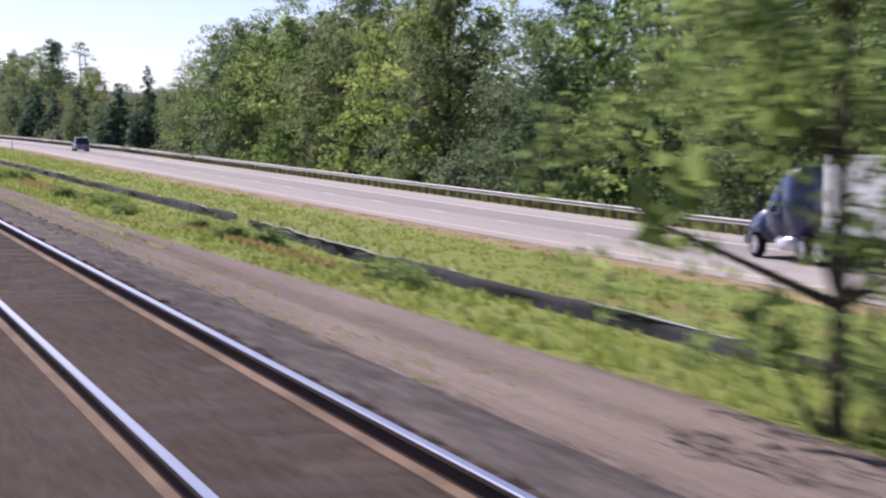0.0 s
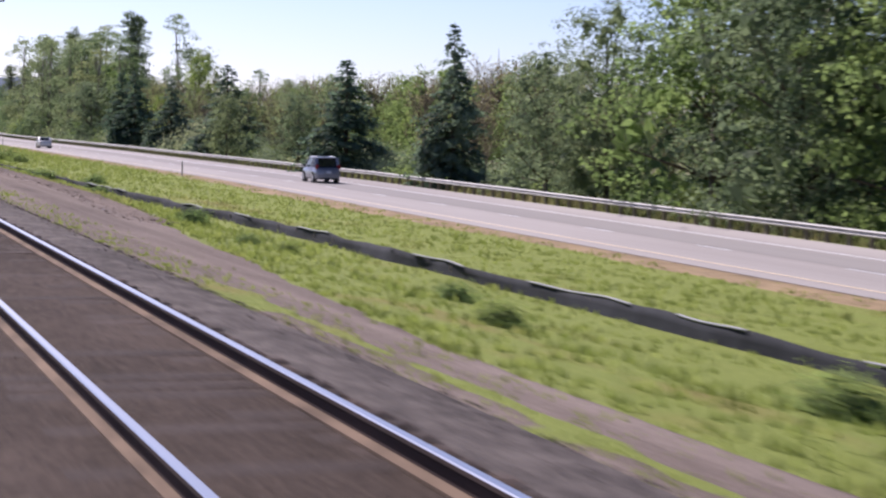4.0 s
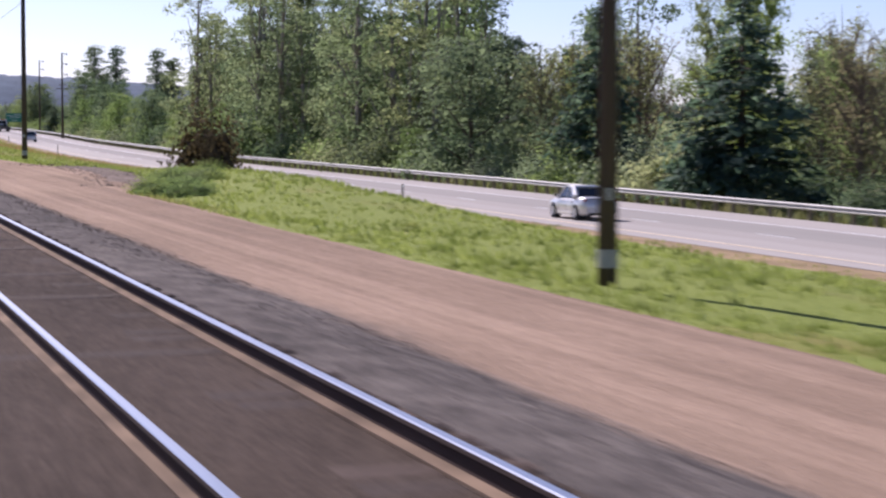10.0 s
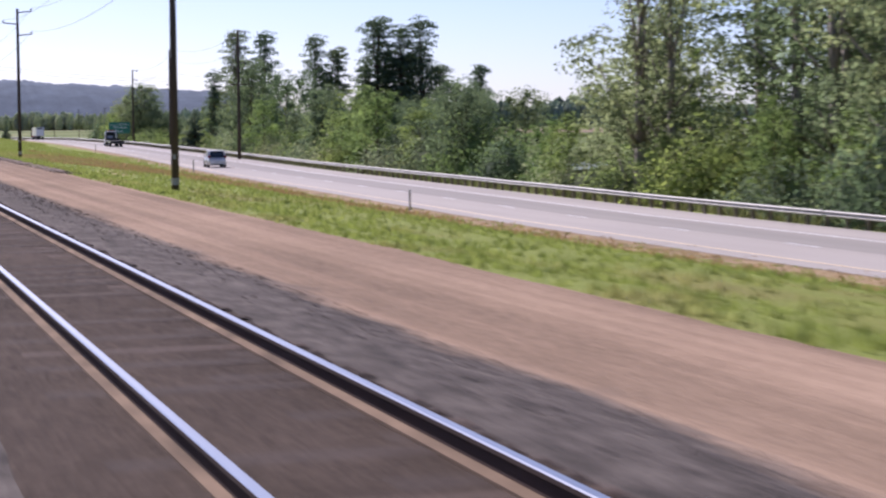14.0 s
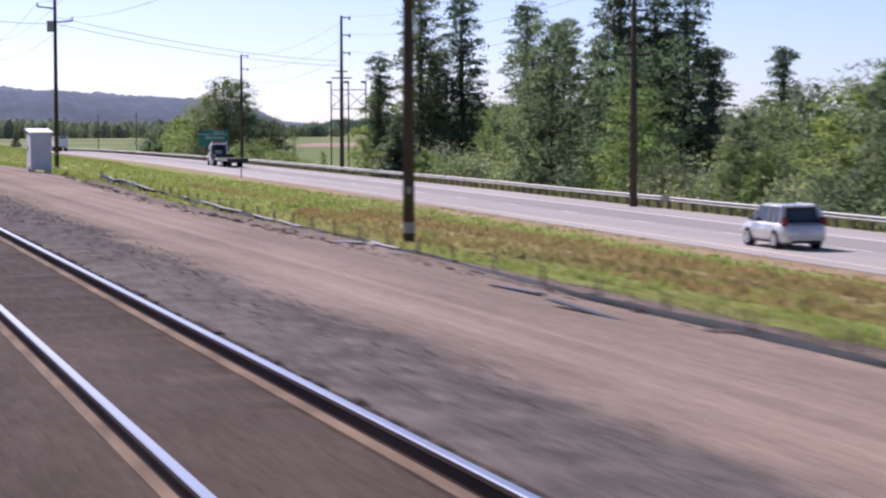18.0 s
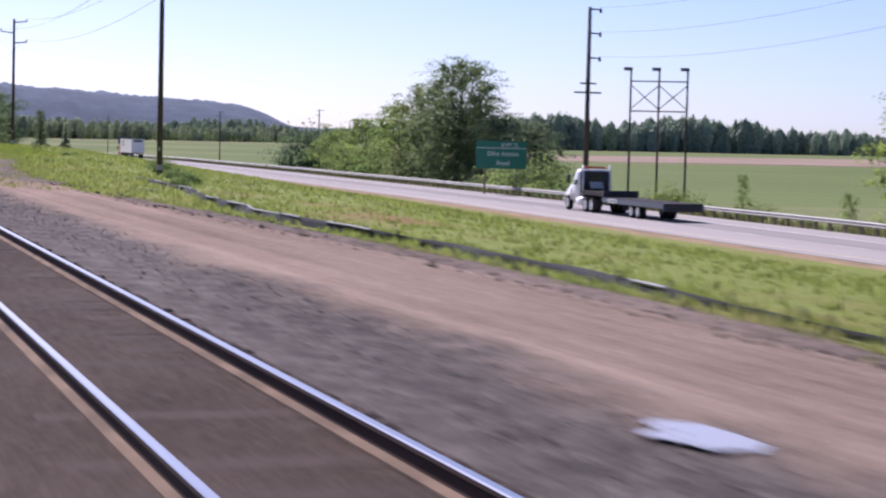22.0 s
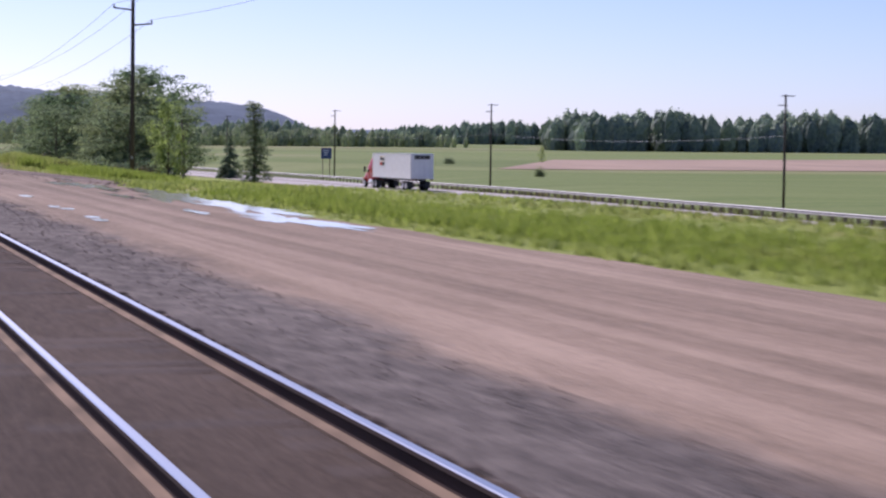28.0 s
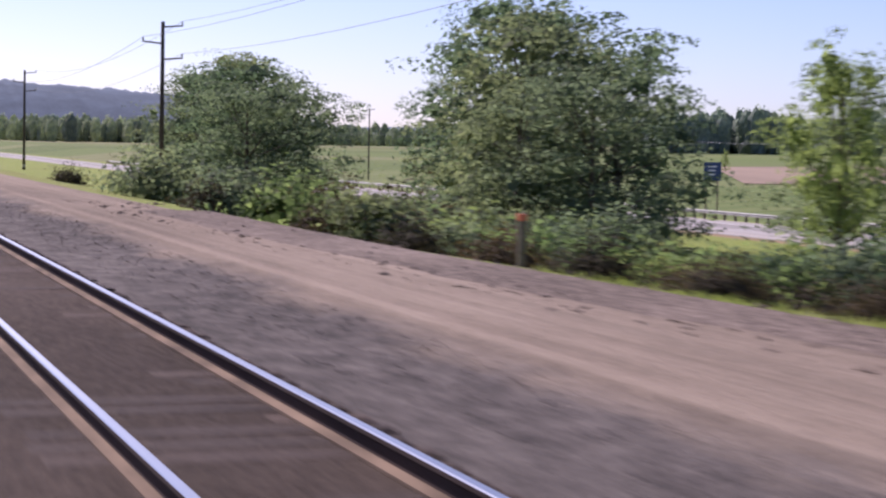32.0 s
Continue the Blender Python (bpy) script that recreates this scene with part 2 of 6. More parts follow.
def make_asphalt():
    m, nt, b = material("worn_concrete_asphalt", 0.85)
    b.inputs["Specular IOR Level"].default_value = 0.06
    fine = noise_node(nt, 30, 3)
    lanes = noise_node(nt, 0.55, 3, (1.0, 0.01, 1.0))
    pat = noise_node(nt, 0.08, 4, (1.0, 0.25, 1.0))
    col = mix(nt, 0.5, ramp(nt, lanes, [(0.35, (0.32, 0.285, 0.245)), (0.65, (0.43, 0.385, 0.335))]), ramp(nt, pat, [(0.35, (0.32, 0.285, 0.245)), (0.65, (0.44, 0.395, 0.345))]))
    nt.links.new(mix(nt, 0.2, col, ramp(nt, fine, [(0.3, (0.2, 0.19, 0.19)), (0.7, (0.5, 0.48, 0.46))])), b.inputs["Base Color"])
    bump(nt, b, fine, 0.25, 0.01)
    return m


M = {
    "grass": make_grass(), "field": make_field(), "asphalt": make_asphalt(),
    "ballast": make_trackside(),
    "bed": make_gravel("oily_brown_track_bed", (0.026, 0.018, 0.012), (0.066, 0.047, 0.034), (0.118, 0.087, 0.066), 18, False),
    "bank": make_gravel("grey_gravel_bank", (0.065, 0.05, 0.038), (0.16, 0.123, 0.094), (0.29, 0.225, 0.175), 8, False),
    "rail": worn("polished_rail_steel", (0.42, 0.42, 0.44), 0.15, 1.0, 0.32, 1.0, 0.05, 20, (1, 0.05, 1)),
    "rust": worn("rusty_rail_side", (0.075, 0.05, 0.04), 0.35, 2.0, 0.9, 0.0, 0.3, 40, (1, 0.3, 1)),
    "dust": worn("sandy_rail_foot", (0.175, 0.122, 0.08), 0.6, 2.2, 0.95, 0.0, 0.3, 9, (1, 0.5, 1)),
    "tie": worn("weathered_timber_tie", (0.062, 0.045, 0.036), 0.4, 4.0, 0.9, 0.0, 0.4, 30, (0.2, 1, 1)),
    "wood": worn("tarred_pole_wood", (0.085, 0.067, 0.055), 0.35, 1.0, 0.85, 0.0, 0.4, 14, (1, 1, 0.06), 0.02),
    "steel": worn("galvanised_steel", (0.40, 0.385, 0.35), 0.2, 1.2, 0.7, 0.15, 0.05),
    "wpost": worn("brown_timber_post", (0.20, 0.165, 0.12), 0.3, 3.0, 0.9),
    "dark": worn("dark_metal", (0.05, 0.055, 0.06), 0.25, 2.0, 0.5, 0.3),
    "cloth": worn("black_silt_cloth", (0.03, 0.032, 0.034), 0.5, 1.5, 0.85, 0.0, 0.4, 8, None, 0.03),
    # lighter copy of the cloth, with sunlight on the hem painted in
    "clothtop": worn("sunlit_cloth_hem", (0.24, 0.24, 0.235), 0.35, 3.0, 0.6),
    "white": worn("white_road_paint", (0.74, 0.74, 0.72), 0.15, 2.0, 0.7),
    "yellow": worn("faded_yellow_road_paint", (0.72, 0.57, 0.35), 0.15, 2.0, 0.7),
    "bark": worn("grey_brown_bark", (0.11, 0.085, 0.065), 0.35, 2.0, 0.9, 0.0, 0.5, 12, (1, 1, 0.2), 0.03),
    "palebark": worn("grey_brown_twig_bark", (0.20, 0.155, 0.12), 0.25, 2.0, 0.9),
    "greybark": worn("grey_cottonwood_bark", (0.27, 0.235, 0.19), 0.3, 1.0, 0.9, 0.0, 0.5, 9, (1, 1, 0.2), 0.03),
    "leaf_a": glow_leaf("maple_leaves", (0.144, 0.178, 0.115), (0.259, 0.301, 0.184), 0.55),
    "leaf_b": glow_leaf("cottonwood_leaves", (0.190, 0.220, 0.130), (0.310, 0.340, 0.210), 0.68),
    "leaf_p": glow_leaf("dark_poplar_leaves", (0.106, 0.144, 0.100), (0.213, 0.256, 0.175), 0.50),
    "leaf_c": glow_leaf("fresh_shrub_leaves", (0.175, 0.231, 0.088), (0.294, 0.356, 0.144), 0.58),
    "leaf_e": glow_leaf("alder_catkins_and_buds", (0.237, 0.250, 0.138), (0.362, 0.362, 0.200), 0.62),
    "leaf_f": glow_leaf("brown_alder_buds", (0.240, 0.204, 0.144), (0.348, 0.300, 0.216), 0.58),
    "leaf_d": glow_leaf("silvery_willow_leaves", (0.257, 0.290, 0.196), (0.392, 0.412, 0.284), 0.60),
    "petal": worn("yellow_petals", (0.62, 0.44, 0.03), 0.15, 3.0, 0.6),
    "brownleaf": glow_leaf("dead_scrub_leaves", (0.05, 0.036, 0.024), (0.15, 0.11, 0.065), 0.3),
    "needle": glow_leaf("fir_needles", (0.109, 0.152, 0.116), (0.210, 0.261, 0.196), 0.50),
    # paler than the near leaves: distance haze is mixed into this colour
    "farleaf": glow_leaf("hazed_forest_foliage", (0.27, 0.315, 0.265), (0.44, 0.485, 0.40), 0.5),
    "blade": make_blades("grass_blades", (0.225, 0.28, 0.056), (0.33, 0.375, 0.095), (0.30, 0.26, 0.10), (0.44, 0.375, 0.17), 0.52, 0.68),
    "freshblade": make_blades("fresh_green_grass", (0.17, 0.235, 0.03), (0.31, 0.37, 0.07), (0.25, 0.30, 0.06), (0.36, 0.38, 0.11), 0.52, 0.62),
    "dullblade": make_blades("dull_verge_grass", (0.12, 0.135, 0.045), (0.20, 0.205, 0.08), (0.20, 0.175, 0.08), (0.30, 0.26, 0.13)),
    "rustblade": make_blades("rusty_dry_grass", (0.25, 0.17, 0.07), (0.42, 0.29, 0.13), (0.24, 0.22, 0.07), (0.42, 0.36, 0.15)),
}


def vary_ties(m):
    """Some ties bleached, most dark and oily."""
    nt, b = m.node_tree, m.node_tree.nodes["Principled BSDF"]
    geo, info = nt.nodes.new("ShaderNodeNewGeometry"), nt.nodes.new("ShaderNodeObjectInfo")
    old = b.inputs["Base Color"].links[0].from_socket
    a = ramp(nt, geo.outputs["Random Per Island"], [(0.72, (1, 1, 1)), (0.95, (2.3, 2.2, 2.1))])
    c = ramp(nt, info.outputs["Random"], [(0.72, (1, 1, 1)), (0.95, (2.3, 2.2, 2.1))])
    nt.links.new(mix(nt, 1.0, old, mix(nt, 0.5, a, c), "MULTIPLY"), b.inputs["Base Color"])


vary_ties(M["tie"])


# ---- building helpers ----
def mesh_object(name, verts, faces, mat, smooth=False):
    me = bpy.data.meshes.new(name)
    me.from_pydata([tuple(v) for v in verts], [], [tuple(f) for f in faces])
    me.materials.append(mat)
    if smooth:
        me.polygons.foreach_set("use_smooth", [True] * len(me.polygons))
    me.update()
    return new(name, me)


def part(name, bm, mat, parent, label="", smooth=False):
    """One bmesh as one mesh object under a thing or a part."""
    me = bpy.data.meshes.new(name)
    bm.to_mesh(me)
    bm.free()
    for m in (mat if isinstance(mat, (list, tuple)) else [mat]):
        me.materials.append(m)
    if smooth:
        me.polygons.foreach_set("use_smooth", [True] * len(me.polygons))
    ob = new(name, me)
    ob.parent = parent
    if label:
        ob["label"] = label
    return ob


def thing(name, label, category, group="", kind="", at=None):
    ob = new(name)
    if at is not None:
        ob.matrix_basis = at
    return tagged(ob, label, category, group, kind)


def bm_box(cx, cy, cz, sx, sy, sz, bevel=0.0, bm=None, rot=None):
    bm = bm or bmesh.new()
    m = Matrix.Translation((cx, cy, cz)) @ (rot or Matrix()) @ Matrix.Diagonal((sx, sy, sz, 1))
    r = bmesh.ops.create_cube(bm, size=1, matrix=m)
    if bevel:
        es = list({e for v in r["verts"] for e in v.link_edges})
        bmesh.ops.bevel(bm, geom=es, offset=bevel, segments=2, affect="EDGES")
    return bm


def bm_rod(p0, p1, r0, r1=None, seg=10, bm=None):
    bm = bm or bmesh.new()
    p0, p1 = Vector(p0), Vector(p1)
    d = p1 - p0
    m = Matrix.Translation((p0 + p1) / 2) @ d.to_track_quat("Z", "Y").to_matrix().to_4x4()
    bmesh.ops.create_cone(bm, cap_ends=True, segments=seg, radius1=r0, radius2=r0 if r1 is None else r1, depth=d.length, matrix=m)
    return bm


# ---- lie of the land: levels and lines along the track ----
def line(*pairs):
    ys, vs = [p[0] for p in pairs], [p[1] for p in pairs]
    return lambda y: np.interp(y, ys, vs)


rail_x, rail_gap = 1.928, 1.501
z_side = line((0, -1.0), (250, -0.85), (340, -0.6), (500, -0.5), (600, -0.35), (690, -0.05), (740, -0.05), (820, -0.15), (900, -0.2), (1000, -0.15), (1060, -0.05), (1300, 0.0))
z_verge = line((0, -1.05), (160, -1.1), (195, -1.45), (225, -1.62), (262, -1.2), (300, -0.66), (500, -0.55), (600, -0.42), (690, -0.22), (740, -0.18), (820, -0.2), (900, -0.2), (1000, -0.18), (1060, -0.1), (1300, -0.1))
x_verge = line((0, 10.0), (28, 9.9), (60, 9.0), (100, 8.7), (130, 9.0), (160, 8.7), (195, 11.5), (225, 13.2), (265, 11.5), (300, 11.0), (392, 10.7), (398, 10.5), (405, 12.3), (414, 13.2), (424, 13.6), (435, 11.8), (455, 10.6), (560, 10.8), (660, 10.6), (690, 12.0), (715, 12.5), (740, 10.4), (765, 11.0), (800, 9.8), (822, 9.7), (843, 11.0), (875, 14.5), (900, 15.0), (940, 15.5), (984, 13.5), (1020, 13.0), (1040, 11.0), (1060, 12.5), (1090, 10.5), (1150, 9.5), (1300, 9.0))
x_crest = line((0, 16.0), (230, 15.6), (267, 13.5), (360, 13.6), (385, 13.7), (398, 14.5), (408, 15.6), (425, 16.2), (442, 14.2), (550, 14.6), (650, 16.9), (750, 18.6), (840, 20.5), (940, 22.0), (1000, 21.0), (1060, 20.0), (1100, 20.0), (1300, 22.0))
z_crest = line((0, -2.1), (230, -1.95), (267, -1.5), (360, -0.9), (385, -0.92), (398, -0.4), (408, -0.2), (418, -0.35), (434, -0.95), (550, -1.1), (650, -1.3), (750, -1.4), (840, -0.6), (940, 0.15), (1000, -0.1), (1060, -1.0), (1100, -2.3), (1300, -2.7))
x_rail_g = line((-300, 40.5), (0, 41.0), (300, 42.3), (560, 42.2), (650, 45.2), (750, 51.0), (860, 56.5), (930, 60.5), (1000, 64.5), (1120, 69.5), (1250, 71.0), (1450, 68.0), (1700, 62.0), (2200, 45.0))
z_road = line((-300, -2.95), (110, -2.95), (280, -2.5), (400, -2.6), (530, -2.9), (760, -2.7), (870, -2.7), (960, -3.05), (1110, -3.6), (1250, -4.5), (1450, -5.4), (2200, -6.0))
road_w = 12.2


def profile(y):
    """Cross-section of the ground at y: x and z of its lines, from the far side of the train to the distance."""
    zs, zv, xv, xc, zc = float(z_side(y)), float(z_verge(y)), float(x_verge(y)), float(x_crest(y)), float(z_crest(y))
    xg, zr = float(x_rail_g(y)), float(z_road(y))
    xr = xg - road_w
    xs = [-3500, -900, -200, -50, -12, -6.5, -4.6, -1.0, 1.0, 2.7, 4.7, 6.3, (6.3 + xv) / 2, xv]
    zz = [-8, -5, -3, -1.5, zs, zs, -0.06, -0.06, -0.06, -0.06, -0.08, zs + 0.05, (zs + zv) / 2 + 0.02, zv]
    for k in (0.25, 0.5, 0.75, 1.0):
        xs.append(xv + (xc - xv) * k)
        zz.append(zv + (zc - zv) * (k * k * (3 - 2 * k)))
    for k in (0.12, 0.25, 0.4, 0.55, 0.7, 0.85, 0.95, 1.0):
        xs.append(xc + (xr - xc) * k)
        zz.append(zc + (zr - 0.06 - zc) * (k * k * (3 - 2 * k)))
    xs += [xr + 1.5, xg - 1.5, xg - 0.3, xg + 1.2, xg + 4, xg + 9, xg + 18, xg + 40, xg + 90, xg + 220, xg + 600, xg + 1500, xg + 4500]
    zz += [zr - 0.1, zr - 0.1, zr - 0.05, zr - 0.15, zr - 0.9, zr - 1.2, zr - 1.3, -4.6, -5.0, -4.9, -4.6, -4.5, -6]
    return xs, zz


def tz(x, y):
    xs, zz = profile(y)
    return float(np.interp(x, xs, zz))


def ground_rows():
    return [-3000, -800, -300] + list(range(-150, 1500, 6)) + [1550, 1620, 1700, 1800, 1950, 2150, 2500, 3000, 3800, 4800, 6200]


rows = ground_rows()
gv, gf = [], []
for y in rows:
    xs, zz = profile(y)
    for x, z in zip(xs, zz):
        w = 0.0 if x < 6.4 or x > 400 else 0.05
        gv.append((x, y, z + w * noise.noise((x * 0.35, y * 0.11, 3.1))))
nc = len(xs)
for j in range(len(rows) - 1):
    for i in range(nc - 1):
        a = j * nc + i
        gf.append((a, a + 1, a + nc + 1, a + nc))
ground = mesh_object("ground", gv, gf, M["grass"], True)
ground.data.materials.append(M["field"])
fi = [1 if f % (nc - 1) >= nc - 7 or f % (nc - 1) < 3 else 0 for f in range(len(gf))]
ground.data.polygons.foreach_set("material_index", fi)
tagged(ground, "rough green and yellow grass bank falling from the track to the road", "ground", kind="structure")


def strip(name, mat, lines, ys, lift, wob=0.0, seed=0):
    """A sheet laid along the track on the ground; lines: functions of y that give x."""
    v, f = [], []
    n = len(lines)
    for y in ys:
        for i, fx in enumerate(lines):
            x = fx(y)
            if wob and i in (0, n - 1):
                x += wob * (noise.noise((y * 0.13, seed, i)) + 0.6 * noise.noise((y * 0.5, seed, i + 7)))
            lf = lift(y, i) if callable(lift) else lift
            v.append((x, y, tz(x, y) + lf))
    for j in range(len(ys) - 1):
        for i in range(n - 1):
            a = j * n + i
            f.append((a, a + 1, a + n + 1, a + n))
    return mesh_object(name, v, f, mat, True)


ys_fine = [float(y) for y in np.arange(-60, 1340, 1.5)]
dirt = strip("service_road", M["ballast"], [lambda y: 5.2] + [lambda y, k=k: 6.3 + (x_verge(y) - 6.3) * k for k in (0.0, 0.2, 0.4, 0.6, 0.8)] + [lambda y: x_verge(y) + 0.1], ys_fine, lambda y, i: 0.075 if 0 < i < 6 else -0.05, 0.45, 2)
tagged(dirt, "packed brown dirt and gravel service road beside the track", "dirt road", kind="structure")
for y0, y1, a, b, seed in ((82, 172, 6.5, 7.7, 61), (206, 225, 6.9, 7.6, 62), (46, 62, 7.7, 8.4, 63)):
    gs = strip("grass_strip", M["grass"], [lambda y: a, lambda y: (a + b) / 2, lambda y: b], [float(y) for y in np.arange(y0, y1, 0.5)], lambda y, i: (0.02, 0.096 + 0.05 * noise.noise((y * 0.22, seed, 3)) + 0.03 * noise.noise((y * 0.9, seed, 5)), 0.02)[i], 0.9, seed)
    tagged(gs, "thin strip of yellow-green grass in the gravel beside the track", "grass", kind="structure")
bal = strip("ballast", M["ballast"], [lambda y: -6.3, lambda y: -4.7, lambda y: 0.5, lambda y: 1.3, lambda y: 4.3, lambda y: 4.85, lambda y: 5.5, lambda y: 6.1], ys_fine, lambda y, i: 0.065 if i != 7 else 0.08, 0.35, 5)
tagged(bal, "dark grey crushed rock ballast under the railway track", "ballast", kind="structure")
bed = strip("track_bed", M["bed"], [lambda y: 0.7, lambda y: 1.2, lambda y: 2.7, lambda y: 3.6, lambda y: 4.12], ys_fine, lambda y, i: 0.082 if 0 < i < 4 else 0.05, 0.12, 9)
tagged(bed, "oily brown gravel filling between the rails", "track bed", kind="structure")

# ---- rails and ties ----
prof = [(-0.085, 0), (-0.085, 0.022), (-0.012, 0.04), (-0.010, 0.13), (-0.036, 0.145), (-0.036, 0.172), (-0.028, 0.181), (0.028, 0.181), (0.036, 0.172), (0.036, 0.145), (0.010, 0.13), (0.012, 0.04), (0.085, 0.022), (0.085, 0)]


def make_rail(x0):
    """A rail of head, web and foot."""
    t = thing("rail", "long steel rail with a polished top and rusty sides", "rail", "rails of the neighbouring track")
    ys = [float(y) for y in range(-60, 1341, 20)]
    for name, ids, mat, lab in (("head", (4, 5, 6, 7, 8, 9), "rail", "polished running surface"), ("web", (2, 3, 4, 9, 10, 11), "rust", "rust-brown web"), ("foot", (0, 1, 2, 11, 12, 13), "dust", "sandy rail foot")):
        v = [(x0 + prof[k][0], y, prof[k][1] + 0.018) for y in ys for k in ids]
        n = len(ids)
        f = [(j * n + i, (j + 1) * n + i, (j + 1) * n + (i + 1) % n, j * n + (i + 1) % n) for j in range(len(ys) - 1) for i in range(n)]
        o = mesh_object(name, v, f, M[mat])
        if name == "head":
            o.data.materials.append(M["rust"])
            o.data.polygons.foreach_set("material_index", [0 if q % n in (1, 2, 3) else 1 for q in range(len(f))])
        o.parent = t
        o["label"] = lab


for x0 in (rail_x, rail_x + rail_gap):
    make_rail(x0)

# ---- highway ----
ys_road = [float(y) for y in np.arange(-200, 2200, 10)]


def road_strip(name, mat, a, b, ys, lift):
    v, f = [], []
    for y in ys:
        for s in (a, b):
            v.append((float(x_rail_g(y)) + s, y, float(z_road(y)) + lift))
    for j in range(len(ys) - 1):
        f.append((2 * j, 2 * j + 1, 2 * j + 3, 2 * j + 2))
    return mesh_object(name, v, f, mat)


tagged(road_strip("road", M["asphalt"], -road_w, -0.35, ys_road, 0.0), "pale grey two-lane highway carriageway with worn wheel tracks", "road", kind="structure")
M["lane"] = worn("darker_resurfaced_lane", (0.28, 0.257, 0.228), 0.14, 0.5, 0.85, 0.0, 0.2, 18.0, (1, 0.03, 1))
tagged(road_strip("resurfaced_lane", M["lane"], -6.95, -3.9, ys_road, 0.004), "darker grey resurfaced lane of the highway", "road", kind="structure")
M["dry"] = worn("dry_tan_verge_grass", (0.30, 0.215, 0.115), 0.4, 0.7, 0.95, 0.0, 0.7, 6.0, (1, 0.4, 1), 0.06)
dv = strip("dry_verge", M["dry"], [lambda y: x_rail_g(y) - road_w - 2.6 - 1.6 * noise.noise((y * 0.01, 8.8, 0)), lambda y: x_rail_g(y) - road_w - 1.2, lambda y: x_rail_g(y) - road_w + 0.25], [float(y) for y in np.arange(-60, 1200, 3)], lambda y, i: (-0.09, 0.03, 0.045)[i], 0.9, 31)
tagged(dv, "strip of dry tan grass and gravel along the road edge", "verge", kind="structure")
tagged(road_strip("edge_line", M["yellow"], -11.0, -10.84, ys_road, 0.008), "painted yellow edge line of the highway", "road marking", kind="structure")
tagged(road_strip("edge_line", M["white"], -3.55, -3.40, ys_road, 0.008), "painted white edge line of the highway", "road marking", kind="structure")
v, f = [], []
for y in np.arange(-100, 1500, 12.2):
    for dy in (0, 3.05):
        for s in (-7.22, -7.10):
            v.append((float(x_rail_g(y + dy)) + s, y + dy, float(z_road(y + dy)) + 0.009))
    k = len(v) - 4
    f.append((k, k + 1, k + 3, k + 2))
tagged(mesh_object("lane_dashes", v, f, M["white"]), "broken white lane line down the middle of the carriageway", "road marking", kind="structure")


def guard_rail(x_of, z_of, y0, y1, side, label):
    """A corrugated steel beam on posts; side -1: the beam faces the road on the left."""
    g = thing("guard_rail", label, "guard rail")
    w = [(0.0, 0.42), (0.09, 0.49), (0.0, 0.54), (0.0, 0.58), (0.09, 0.65), (0.0, 0.70)]
    ys = [float(y) for y in np.arange(y0, y1 + 1, 7.62)]
    v, f = [], []
    for y in ys:
        wob = 0.02 * noise.noise((y * 0.2, 4.4, side))
        for px, pz in w:
            v.append((float(x_of(y)) + side * (0.10 + px) + wob, y, float(z_of(y)) + pz + wob))
        for px, pz in reversed(w):
            v.append((float(x_of(y)) + side * (0.096 + px) + wob, y, float(z_of(y)) + pz + wob))
    n = 2 * len(w)
    for j in range(len(ys) - 1):
        for i in range(n):
            k = (i + 1) % n
            f.append((j * n + i, j * n + k, (j + 1) * n + k, (j + 1) * n + i))
    beam = mesh_object("beam", v, f, M["steel"])
    beam.parent = g
    beam["label"] = "corrugated galvanised steel beam"
    pb = bm_box(0, 0, 0.18, 0.16, 0.2, 1.0)
    first = part("post", pb, M["wpost"], g)
    ys = [float(y) for y in np.arange(y0, y1, 1.905)]
    near = [y for y in ys if 60 < y < 600][:290]
    done = set(near)
    for i, y in enumerate(near):
        p = first if i == 0 else first.copy()
        if i:
            scene.collection.objects.link(p)
        p.location = (float(x_of(y)), y, float(z_of(y)))
    v, f = [], []
    for y in ys:
        if y in done:
            continue
        x, z, k = float(x_of(y)), float(z_of(y)), len(v)
        for dz in (-0.32, 0.68):
            v += [(x - 0.08, y - 0.1, z + dz), (x + 0.08, y - 0.1, z + dz), (x + 0.08, y + 0.1, z + dz), (x - 0.08, y + 0.1, z + dz)]
        f += [(k, k + 1, k + 5, k + 4), (k + 1, k + 2, k + 6, k + 5), (k + 2, k + 3, k + 7, k + 6), (k + 3, k, k + 4, k + 7), (k + 4, k + 5, k + 6, k + 7)]
    if not near:
        bpy.data.objects.remove(first)
    if v:
        far = mesh_object("post", v, f, M["wpost"])
        far.parent = g
        far["kind"] = "stuff"
    return g


guard_rail(x_rail_g, z_road, -60, 1500, -1, "long galvanised steel guard rail on timber posts along the highway")
guard_rail(lambda y: x_rail_g(y) - road_w - 0.5, lambda y: z_road(y) - 0.45, 1090, 1116, 1, "short galvanised steel guard rail on the near side of the highway")


# ---- trees ----
rng = np.random.default_rng(7)


def cards(centres, normals, sizes, long=1.0):
    """Small leaf-shaped blades at the centres, facing the normals."""
    n = len(centres)
    up = rng.normal(size=(n, 3))
    t = np.cross(normals, up)
    t /= np.linalg.norm(t, axis=1)[:, None] + 1e-9
    s = np.cross(normals, t)
    a, b = t * sizes[:, None] * 0.5, s * sizes[:, None] * 0.5 * long
    v = np.stack([centres - a * 1.05 - b * 0.6, centres + a * 0.95 - b * 0.75, centres + a * 0.1 + b * 1.05], 1).reshape(-1, 3)
    f = np.arange(3 * n).reshape(n, 3)
    return v, f


